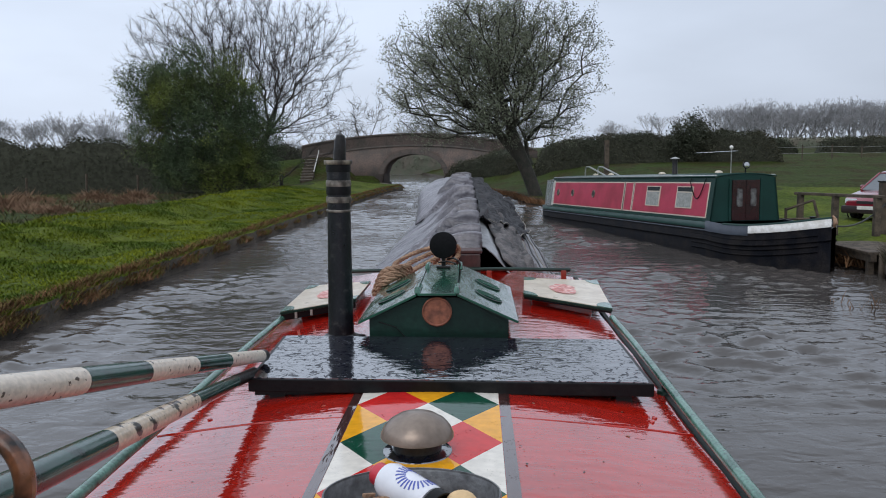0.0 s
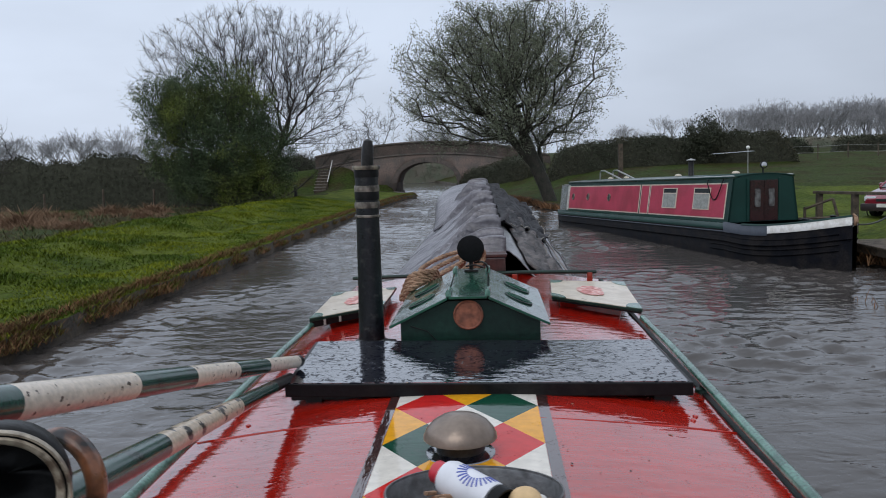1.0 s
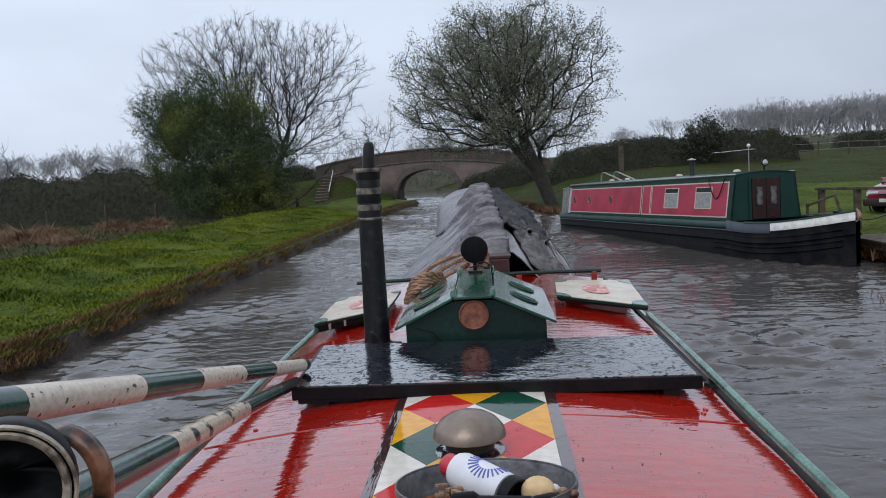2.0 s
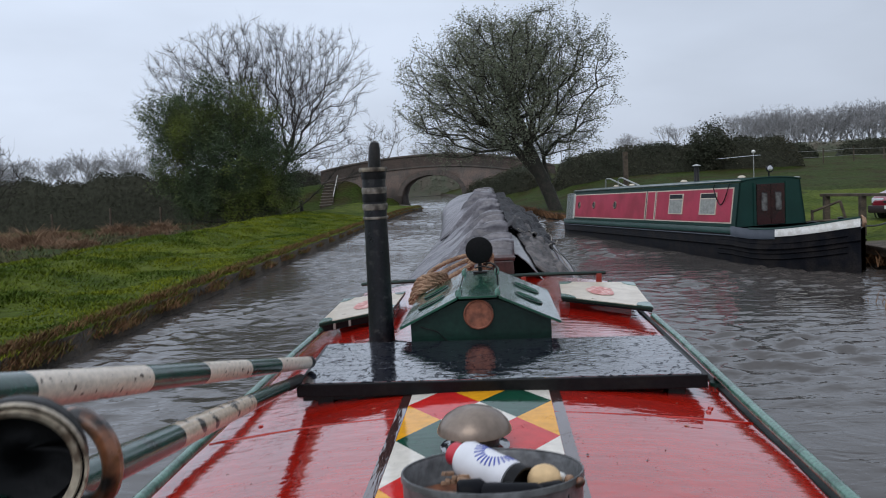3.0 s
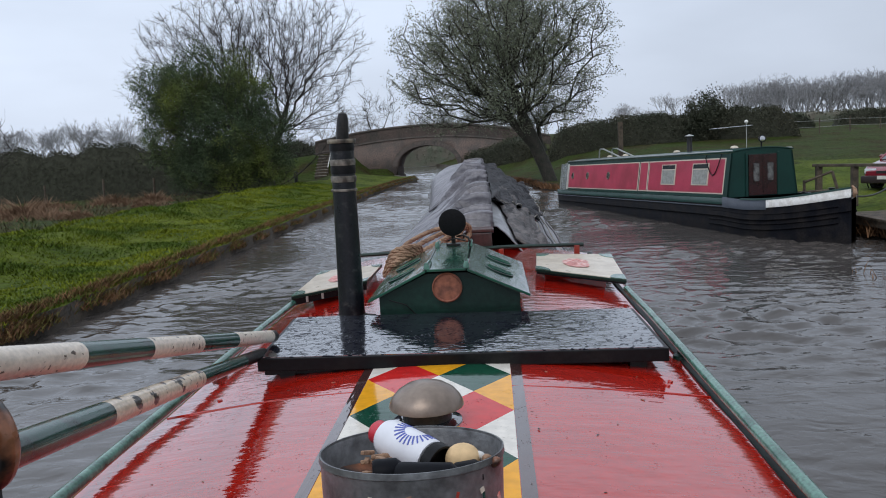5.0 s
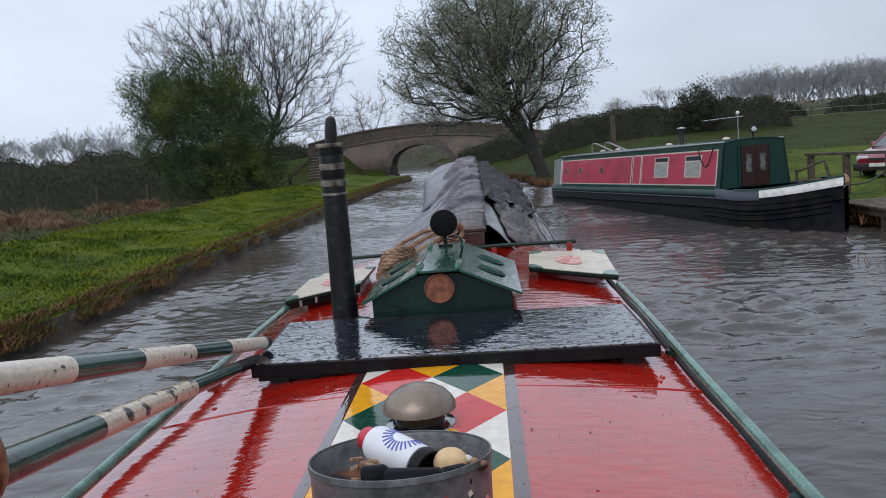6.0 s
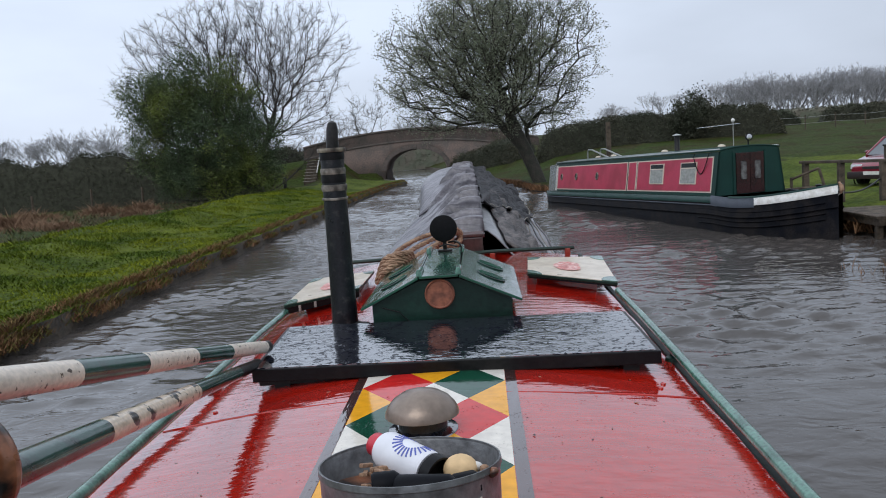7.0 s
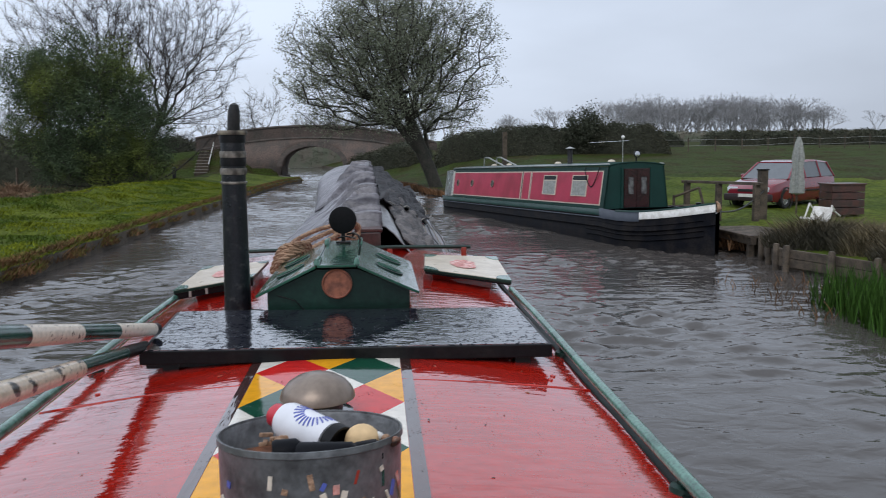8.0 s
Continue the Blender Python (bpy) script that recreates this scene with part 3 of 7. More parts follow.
def tri_fix(v, f):
    """Splits the four-cornered faces into three-cornered ones and drops the empty halves."""
    t = np.concatenate([f[:, [0, 1, 2]], f[:, [0, 2, 3]]])
    return v, t[(t[:, 0] != t[:, 1]) & (t[:, 1] != t[:, 2]) & (t[:, 0] != t[:, 2])]


def build_grass():
    rng = np.random.default_rng(5)
    # tufted meadow on the towpath side, thinning out with distance
    k = 150000
    y = 3 + 45 * rng.random(k) ** 1.6
    off = 0.05 + 8.5 * rng.random(k) ** 1.1
    tuft = np.sin(y * 2.1 + off * 1.7) * np.sin(off * 2.9 - y * 0.8)
    keep = tuft + rng.normal(0, 0.5, k) > -0.7
    y, off, tuft = y[keep], off[keep], tuft[keep]
    x = bank_l(y) - off
    ob = solid("grass", *tri_fix(*blades(rng, x, y, ground_z(x, y), 0.045 + 0.075 * np.clip(tuft, 0, 1) * ramp01(off, 1.2, 2.6), 0.03, 1.1)), BLADE)
    tagged(ob, "short wet green grass on the towpath bank", "grass", kind="stuff")
    # brown withered fringe that hangs over the water's edge
    for k, material, h, w, label in ((44000, DEAD, 0.085, 0.016, "withered brown grass fringe along the canal bank"), (20000, FRINGE_GREEN, 0.10, 0.016, "rough green grass overhanging the canal bank")):
        y = 2 + 66 * rng.random(k) ** 1.5
        drop = rng.random(k) ** 1.3
        patch = 0.5 + 0.5 * np.sin(y * 1.9 + (h > 0.1) * 2) * np.sin(y * 0.77 + 1)
        keep = rng.random(k) < 0.25 + 0.75 * patch
        y, drop = y[keep], drop[keep]
        x = bank_l(y) + 0.09 * np.sin(2.6 * y) * drop + 0.12 * rng.random(len(y)) - 0.30 * (1 - drop)
        z = 0.13 + 0.28 * (1 - drop)
        ob = solid("bank_fringe", *tri_fix(*blades(rng, x, y, z, np.full(len(y), h), w, 1.2)), material)
        tagged(ob, label, "bank grass", kind="stuff")
    k = 9000
    y = 14 + 60 * rng.random(k)
    x = bank_r(y) + 0.15 * rng.normal(size=k)
    ob = solid("bank_fringe", *tri_fix(*blades(rng, x, y, np.full(k, 0.08), np.full(k, 0.3), 0.03, 0.7)), DEAD)
    tagged(ob, "withered brown grass on the far canal bank", "dead grass", kind="stuff")
    # rank growth on the lower ground behind the crest
    k = 15000
    y = 6 + 48 * rng.random(k) ** 1.2
    off = 6.4 + 16 * rng.random(k)
    x = bank_l(y) - off
    ob = solid("rank_grass", *tri_fix(*blades(rng, x, y, ground_z(x, y), 0.10 + 0.2 * rng.random(k), 0.05, 0.9)), RANK)
    tagged(ob, "dark rank grass and weeds below the meadow hedge", "grass", kind="stuff")
    # clumps of dead bracken in the meadow
    for cx, cy, r, h in ((-20.8, 33, 2.0, 0.7), (-22.6, 34.5, 1.3, 1.0), (-18.9, 32.5, 0.9, 0.45), (-23.4, 45, 2.0, 0.85), (-20.6, 44.5, 1.6, 0.7), (-25.5, 37, 1.9, 0.8), (-26.0, 43.0, 1.8, 0.8), (-19.0, 41.0, 1.2, 0.45)):
        k = 3000
        a, q = rng.uniform(0, 2 * np.pi, k), np.sqrt(rng.random(k)) * r
        x, y = cx + q * np.cos(a), cy + q * np.sin(a) * 0.6
        hh = h * (1.0 - 0.85 * (q / r) ** 1.5) * (0.75 + 0.35 * np.sin(3 * a + cx))
        ob = solid("dead_bracken", *tri_fix(*blades(rng, x, y, ground_z(x, y), hh, 0.035, 0.9)), BRACKEN)
        tagged(ob, "tangled clump of withered brown bracken in the meadow", "bracken", "bracken clumps", kind="stuff")
    # reed bed at the offside bank
    k = 3600
    y = rng.uniform(5.6, 8.4, k)
    x = 6.1 + 3.3 * rng.random(k) + 0.12 * (y - 5.6)
    ob = solid("reed_bed", *tri_fix(*blades(rng, x, y, np.full(k, -0.05), np.full(k, 0.62), 0.022, 0.22)), REED)
    tagged(ob, "dense bed of fresh green reeds standing in the water", "reeds", kind="stuff")
    k = 130
    y = rng.uniform(7.2, 10.5, k)
    x = 5.9 + rng.random(k) * 1.6
    ob = solid("broken_reeds", *tri_fix(*blades(rng, x, y, np.full(k, -0.04), np.full(k, 0.22), 0.02, 0.6)), DEAD)
    tagged(ob, "dark broken reed stalks poking out of the water", "reeds", kind="stuff")


build_grass()


# ---------------------------------------------------------------- trees and hedges
def grow(rng, trunks, targets, step=0.6, pull=0.35, rise=0.05):
    """Branches from trunk lines out to the targets. Gives nodes and the parent of each."""
    nodes, par, run = [], [], []
    for line in trunks:
        prev, far = -1, 0.0
        for i, p in enumerate(line):
            p = np.array(p, float)
            joint = [k for k, q in enumerate(nodes) if i == 0 and np.linalg.norm(q - p) < 1e-6]
            if joint:
                prev = joint[0]
                continue
            far = 0.0 if prev < 0 else far + np.linalg.norm(p - nodes[prev])
            nodes.append(p)
            par.append(prev)
            run.append(far)
            prev = len(nodes) - 1
    base = np.array(trunks[0][-1])
    order = np.argsort(np.linalg.norm(targets - base, axis=1))
    arr = np.zeros((len(targets) * 14 + len(nodes), 3))
    arr[:len(nodes)] = nodes
    runs = np.zeros(len(arr))
    runs[:len(nodes)] = run
    cnt = len(nodes)
    for ti in order:
        t = targets[ti]
        d = np.linalg.norm(arr[:cnt] - t, axis=1)
        j = int(np.argmin(d + pull * runs[:cnt] + 1.5 * np.maximum(arr[:cnt, 2] - t[2], 0)))
        p0, length = arr[j].copy(), d[j]
        k = max(1, min(12, int(length / step)))
        bend = rng.normal(0, 0.05, 3) * length
        prev = j
        for i in range(1, k + 1):
            u = i / k
            p = p0 + (t - p0) * u + bend * math.sin(math.pi * u) + np.array([0, 0, -rise * length * math.sin(math.pi * u)]) + rng.normal(0, 0.03, 3)
            arr[cnt], runs[cnt] = p, runs[prev] + length / k
            par.append(prev)
            prev = cnt
            cnt += 1
    return arr[:cnt], np.array(par)


def branch_mesh(nodes, par, tip, power=2.3, limit=None):
    n = len(nodes)
    acc = np.zeros(n)
    kids = np.zeros(n, int)
    for i in range(n - 1, -1, -1):
        if kids[i] == 0:
            acc[i] = tip ** power
        if par[i] >= 0:
            acc[par[i]] += acc[i]
            kids[par[i]] += 1
    r = acc ** (1 / power)
    if limit:
        r = np.minimum(r, limit)
    i = np.nonzero(par >= 0)[0]
    p0, p1, r0, r1 = nodes[par[i]], nodes[i], np.minimum(r[par[i]], r[i] * 1.35), r[i]
    sets = []
    for lo, hi, sides in ((0, 0.03, 3), (0.03, 0.1, 5), (0.1, 9, 9)):
        k = (r1 >= lo) & (r1 < hi)
        if k.any():
            d = (p1[k] - p0[k]) * 0.04
            sets.append(bars(p0[k] - d, p1[k] + d, r0[k], r1[k], sides))
    return join(sets), r, kids


def twig_set(rng, nodes, par, pick, count, length, r, up=0.3):
    src = np.repeat(np.nonzero(pick)[0], count)
    dirs = nodes[src] - nodes[par[src]]
    dirs /= np.linalg.norm(dirs, axis=1, keepdims=True) + 1e-9
    d = dirs + rng.normal(0, 0.75, (len(src), 3)) + np.array([0, 0, up])
    d /= np.linalg.norm(d, axis=1, keepdims=True)
    ln = (length * rng.uniform(0.4, 1.2, len(src)))[:, None]
    a = nodes[src] + (nodes[par[src]] - nodes[src]) * rng.random((len(src), 1))
    m = a + d * ln * 0.55
    b = m + (d + rng.normal(0, 0.35, d.shape)) * ln * 0.45
    one = np.ones(len(src))
    return join([bars(a, m, one * r, one * r * 0.8, 3), bars(m, b, one * r * 0.8, one * r * 0.35, 3)]), m, b


def crown_points(rng, k, centre, radii, hollow=0.2, low=-1.0, lumps=7):
    """Points in a lumpy ellipsoid, denser towards its skin."""
    d = rng.normal(size=(k * 3, 3))
    d /= np.linalg.norm(d, axis=1, keepdims=True)
    bumps = rng.normal(size=(lumps, 3))
    bumps /= np.linalg.norm(bumps, axis=1, keepdims=True)
    edge = 0.84 + 0.22 * np.clip((d @ bumps.T - 0.72) / 0.28, 0, 1).max(1) + rng.normal(0, 0.035, len(d))
    rad = (hollow + (1 - hollow) * rng.random(len(d)) ** 0.6) * edge
    p = d * rad[:, None]
    p = p[p[:, 2] > low][:k]
    return np.array(centre) + p * np.array(radii)


def tree_thing(name, pos, label, category="tree"):
    return thing(name, Matrix.Translation(pos), label, category)


def build_bare_tree():
    rng = np.random.default_rng(11)
    gx, gy = -17.9, 58.0
    base = np.array([gx, gy, float(ground_z(gx, gy)) - 0.1])
    t = tree_thing("bare_tree", base, "tall leafless tree with a wide twiggy crown behind the bush")
    tg = crown_points(rng, 2300, (0.1, 0, 9.5), (9.5, 6.6, 6.9), 0.12, -0.78)
    low = rng.uniform([3.0, -3, 2.5], [8.6, 3, 6.0], (60, 3))
    tg = np.concatenate([tg, low])
    nodes, par = grow(rng, [[(1.0, 0, 0), (0.95, 0, 1.2), (0.7, 0, 2.4), (0.5, 0.1, 3.4)], [(0.7, 0, 2.4), (2.0, 0.2, 4.4), (3.2, 0.2, 6.0)], [(0.7, 0, 2.4), (-0.8, 0.3, 4.6), (-1.8, 0.3, 6.6)]], tg, 0.7, 0.62, -0.03)
    (v, f), r, kids = branch_mesh(nodes, par, 0.0105, 1.98, 0.48)
    solid("trunk", v, f, BARK_WET, t, True)
    pick = (r < 0.05) & (par >= 0)
    (v, f), m, b = twig_set(rng, nodes, par, pick, 11, 0.62, 0.0065, 0.2)
    c = solid("crown", v, f, BARK_WET, t)
    c["label"] = "bare fine twigs"


def build_willow():
    rng = np.random.default_rng(23)
    gx, gy = 3.55, 43.0
    base = np.array([gx, gy, float(ground_z(gx, gy)) - 0.1])
    t = tree_thing("willow_tree", base, "budding willow with several leaning stems at the water's edge")
    tg = crown_points(rng, 1400, (-2.5, 0, 7.1), (6.1, 5.0, 5.2), 0.15, -0.72, 9)
    trunks = [[(0, 0, 0), (-0.35, 0, 1.0), (-0.8, 0, 2.1)],
              [(-0.8, 0, 2.1), (-2.0, 0.2, 3.5), (-3.4, 0.2, 5.0), (-4.6, 0.2, 6.2)],
              [(-0.8, 0, 2.1), (-1.5, -0.2, 3.9), (-2.2, -0.3, 6.0), (-2.6, -0.2, 8.0)],
              [(-0.35, 0, 1.0), (-0.6, 0.4, 3.2), (-0.5, 0.5, 5.4), (-0.4, 0.4, 7.6)]]
    nodes, par = grow(rng, trunks, tg, 0.6, 0.55, -0.02)
    (v, f), r, kids = branch_mesh(nodes, par, 0.019, 2.12, 0.72)
    solid("trunk", v, f, BARK, t, True)
    pick = (r < 0.045) & (par >= 0)
    (v, f), m, b = twig_set(rng, nodes, par, pick, 3, 0.8, 0.009, 0.2)
    solid("twig_growth", v, f, TWIG, t)
    tips = np.concatenate([m, b, b, b])
    cen = np.repeat(tips, 7, 0) + rng.normal(0, 0.15, (len(tips) * 7, 3))
    v, f = leaves(rng, cen, 0.050, 0, 0.2, 0.45)
    c = solid("crown", v, f, LEAF_WILLOW, t)
    c["label"] = "sparse grey-green spring leaves"


def build_bush():
    rng = np.random.default_rng(31)
    gx, gy = -16.9, 47.5
    base = np.array([gx, gy, float(ground_z(gx, gy)) - 0.1])
    t = tree_thing("hawthorn_bush", base, "dense dark green hawthorn bush on the meadow", "bush")
    tg = np.concatenate([crown_points(rng, 760, (-0.5, 0, 4.7), (4.5, 3.6, 4.9), 0.3, -0.9), crown_points(rng, 120, (2.6, 0, 3.0), (2.4, 2.4, 3.0), 0.3, -0.9), crown_points(rng, 90, (-2.2, -0.3, 6.2), (2.4, 2, 2.4), 0.3, -0.9)])
    tg = np.concatenate([tg, crown_points(rng, 160, (0.2, 0, 1.7), (4.4, 3.2, 2.0), 0.3, -0.9), crown_points(rng, 60, (-3.6, 0, 6.8), (2.7, 2, 2.4), 0.3, -0.9)])
    tg[:, 2] = np.maximum(tg[:, 2], 0.3)
    nodes, par = grow(rng, [[(0, 0, 0), (0, 0, 0.8), (-0.1, 0, 1.8)], [(0.1, 0, 0), (0.6, 0, 1.2), (1.2, 0, 2.0)]], tg, 0.6, 0.3)
    (v, f), r, kids = branch_mesh(nodes, par, 0.012, 2.3, 0.25)
    solid("trunk", v, f, BARK, t, True)
    pick = (r < 0.04) & (par >= 0)
    (v, f), m, b = twig_set(rng, nodes, par, pick, 3, 0.95, 0.009, 0.5)
    solid("twig_growth", v, f, TWIG, t)
    tips = np.concatenate([m, b])
    cen = np.repeat(tips, 26, 0) + rng.normal(0, 0.17, (len(tips) * 26, 3))
    v, f = leaves(rng, cen, 0.047, 0, 0.0, 0.55)
    c = solid("crown", v, f, LEAF_DARK, t)
    c["label"] = "thick dark green foliage"


def build_small_tree(gx, gy, h, w, seed, label, k=160):
    rng = np.random.default_rng(seed)
    base = np.array([gx, gy, float(ground_z(gx, gy)) - 0.1])
    t = tree_thing("bare_tree", base, label)
    tg = crown_points(rng, k, (0, 0, h * 0.58), (w / 2, w / 2.4, h * 0.42), 0.25, -0.9)
    nodes, par = grow(rng, [[(0, 0, 0), (0.05, 0, h * 0.12), (0, 0, h * 0.25)]], tg, 0.6, 0.3)
    (v, f), r, kids = branch_mesh(nodes, par, 0.013, 2.3, 0.2)
    solid("trunk", v, f, BARK, t, True)
    pick = (r < 0.045) & (par >= 0)
    (v, f), m, b = twig_set(rng, nodes, par, pick, 4, 0.8, 0.010, 0.2)
    solid("crown", v, f, TWIG, t)["label"] = "bare fine twigs"


def build_hedge(x0, y0, x1, y1, h, depth, seed, label, leaf=0.1, per=420, budding=False):
    """A clipped hedge along a line: a dark lumpy core with leaves and twigs all over it. budding: far foliage and core,
    with haze mixed into their colour.
    """
    rng = np.random.default_rng(seed)
    length = math.hypot(x1 - x0, y1 - y0)
    ux, uy = (x1 - x0) / length, (y1 - y0) / length
    k = int(length * per)
    s = rng.random(k) * length
    top = h * (0.92 + 0.06 * np.sin(s * 0.8 + seed) + 0.05 * np.sin(s * 2.3))
    top = top * np.clip(np.minimum(s, length - s) / 1.3, 0, 1) ** 0.5
    face = rng.random(k)
    c = np.where(face < 0.5, -depth / 2, (rng.random(k) - 0.5) * depth) + rng.normal(0, 0.10, k)
    z = np.where(face < 0.5, rng.random(k) * top, top + rng.normal(0, 0.12, k))
    x, y = x0 + ux * s - uy * c, y0 + uy * s + ux * c
    pts = np.stack([x, y, ground_z(x, y) + z], 1)
    v, f = leaves(rng, pts, leaf, 0, 0, 0.55)
    t = thing("hedge", Matrix(), label, "hedge")
    solid("foliage", v, f, LEAF_HAZED if budding else LEAF_HEDGE, t)
    n = max(4, int(length / 0.8))
    rows = []
    for i in range(n + 1):
        q = length * i / n
        tp = h * (0.88 + 0.06 * math.sin(q * 0.8 + seed) + 0.05 * math.sin(q * 2.3))
        tp *= min(1, max(0.0, min(q, length - q) / 1.3)) ** 0.5 * 0.98 + 0.02
        for cc, zz in ((-depth / 2, -0.3), (-depth / 2 + 0.02, tp * 0.6), (-depth / 2 + 0.15, tp), (depth / 2 - 0.15, tp), (depth / 2, -0.3)):
            px, py = x0 + ux * q - uy * cc, y0 + uy * q + ux * cc
            rows.append((px, py, float(ground_z(px, py)) + zz))
    f = [(i * 5 + j, i * 5 + j + 1, i * 5 + j + 6, i * 5 + j + 5) for i in range(n) for j in range(4)]
    solid("core", rows, f, LEAF_HAZED if budding else HEDGE_CORE, t)


def build_small_bush(gx, gy, h, w, seed, label):
    rng = np.random.default_rng(seed)
    base = np.array([gx, gy, gz(gx, gy) - 0.1])
    t = tree_thing("thorn_bush", base, label, "bush")
    tg = crown_points(rng, 170, (0, 0, h * 0.5), (w / 2, w / 2.5, h * 0.5), 0.3, -0.9)
    nodes, par = grow(rng, [[(0, 0, 0), (0, 0, 0.4), (0, 0, 0.9)]], tg, 0.5, 0.3)
    (v, f), r, kids = branch_mesh(nodes, par, 0.012, 2.3, 0.15)
    solid("trunk", v, f, BARK, t, True)
    (v, f), m, b = twig_set(rng, nodes, par, (r < 0.04) & (par >= 0), 3, 0.6, 0.009, 0.3)
    tips = np.concatenate([m, b])
    cen = np.repeat(tips, 9, 0) + rng.normal(0, 0.2, (len(tips) * 9, 3))
    solid("crown", *join([(v, f), leaves(rng, cen, 0.075, 0, 0, 0.5)]), LEAF_HEDGE, t)


def fan_tree(rng):
    """A leafless tree one unit high, forking upwards and outwards into fine twigs."""
    segs, stack = [], [(np.zeros(3), np.array([0.0, 0.0, 1.0]), 0.27, 0.017, 0)]
    while stack:
        p, d, ln, r, level = stack.pop()
        q = p + d * ln
        segs.append((p, q, r, r * 0.7))
        if level == 5:
            for _ in range(3):
                e = d + rng.normal(0, 0.5, 3) + np.array([0, 0, 0.15])
                segs.append((q, q + e / np.linalg.norm(e) * rng.uniform(0.04, 0.085), 0.0016, 0.001))
            continue
        for _ in range(3 if level in (0, 2) else 2):
            e = d + rng.normal(0, 0.36, 3) * np.array([1, 1, 0.6]) + np.array([0, 0, 0.10])
            stack.append((q, e / np.linalg.norm(e), ln * rng.uniform(0.62, 0.86), max(r * 0.62, 0.0016), level + 1))
    p, q, r, s = (np.array([g[i] for g in segs]) for i in range(4))
    return bars(p, q, r, s, 3)


def build_far_wood(seed, spots, name_label, hmin, hmax, bush=0.0):
    """A distant wood of leafless trees, as one body."""
    rng = np.random.default_rng(seed)
    kinds = [fan_tree(rng) for _ in range(5)]
    sets = []
    for x, y in spots:
        v, f = kinds[rng.integers(5)]
        a, s = rng.uniform(0, 6.28), rng.uniform(hmin, hmax)
        rot = np.array([[math.cos(a), -math.sin(a), 0], [math.sin(a), math.cos(a), 0], [0, 0, 1]])
        sets.append(((v @ rot.T) * s * np.array([1.2, 1.2, 1]) + np.array([x, y, float(ground_z(x, y)) - 0.2]), f))
    v, f = join(sets)
    ob = solid("far_wood", v, f, TWIG_HAZED)
    tagged(ob, name_label, "woodland", kind="stuff")


def gz(x, y):
    return float(ground_z(x, y))


build_bare_tree()
build_willow()
build_bush()
build_small_tree(-33, 46, 7.2, 7, 41, "small leafless tree standing by the meadow hedge")
build_small_tree(-11.5, 80, 6.5, 6, 42, "small leafless tree beside the brick bridge", 120)
build_small_tree(-15.5, 92, 7.5, 7, 43, "leafless tree beyond the brick bridge", 120)
build_small_tree(-1.0, 86, 7.0, 6, 44, "leafless tree beyond the brick bridge", 120)
build_small_tree(3.5, 84, 6.0, 6, 45, "leafless tree behind the bridge's parapet", 120)
build_hedge(-70, 56, -17.5, 60, 4.2, 1.6, 51, "long dark clipped hedge at the meadow's edge", 0.065, 520)
build_hedge(4.6, 61, 23.5, 60, 2.25, 1.8, 52, "tall dark clipped hedge across the sloping field", 0.06, 1000)
build_hedge(-2.2, 73.6, 4.5, 67.0, 1.9, 2.2, 59, "brown overgrown thicket on the bank beside the bridge", 0.065, 800)
build_hedge(-34, 79, -17.5, 77.5, 1.6, 2.0, 60, "rough hedge along the road to the bridge", 0.1, 260)
build_hedge(-44, 140, -6, 150, 4.5, 3.0, 67, "far grey-green thicket where the canal bends away", 0.16, 160, True)
build_hedge(-1.5, 92, 3.0, 118, 3.0, 2.5, 55, "overgrown hedge along the canal beyond the bridge", 0.12, 200, True)
build_hedge(-32, 112, -14, 98, 3.4, 2.5, 56, "overgrown hedge beside the towpath beyond the bridge", 0.12, 200, True)
build_small_bush(16.6, 59.6, 3.6, 4.2, 58, "rounded dark thorn bush in the hedge line")
build_hedge(26, 84, 34, 84, 1.5, 1.6, 53, "low brown hedge across the far field", 0.12, 260)
build_hedge(38, 88, 70, 88, 1.7, 1.8, 54, "low dark hedge across the far field", 0.12, 200)
build_hedge(34, 155, 108, 157, 2.2, 2.5, 68, "low grey-green undergrowth along the foot of the wood", 0.2, 60, True)
build_hedge(-150, 150, -58, 152, 3.6, 2.5, 69, "grey-green undergrowth below the distant line of trees", 0.2, 60, True)
_r = random.Random(3)
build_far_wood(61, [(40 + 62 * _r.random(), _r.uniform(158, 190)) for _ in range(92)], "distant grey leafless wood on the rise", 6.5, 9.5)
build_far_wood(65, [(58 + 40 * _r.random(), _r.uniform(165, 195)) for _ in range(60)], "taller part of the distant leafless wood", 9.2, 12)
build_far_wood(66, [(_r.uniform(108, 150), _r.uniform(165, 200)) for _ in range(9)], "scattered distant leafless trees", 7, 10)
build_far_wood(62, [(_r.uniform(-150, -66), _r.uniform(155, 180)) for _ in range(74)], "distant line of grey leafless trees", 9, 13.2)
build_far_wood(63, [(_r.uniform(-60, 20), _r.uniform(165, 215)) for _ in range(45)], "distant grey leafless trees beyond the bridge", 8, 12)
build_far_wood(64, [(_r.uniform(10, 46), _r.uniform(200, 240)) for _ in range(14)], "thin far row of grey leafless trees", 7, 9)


# ---------------------------------------------------------------- bridge and towpath
def bridge_top(x):
    return 5.05 - 0.012 * (x + 6.0) ** 2 * (1 - 0.25 * (x < -6))


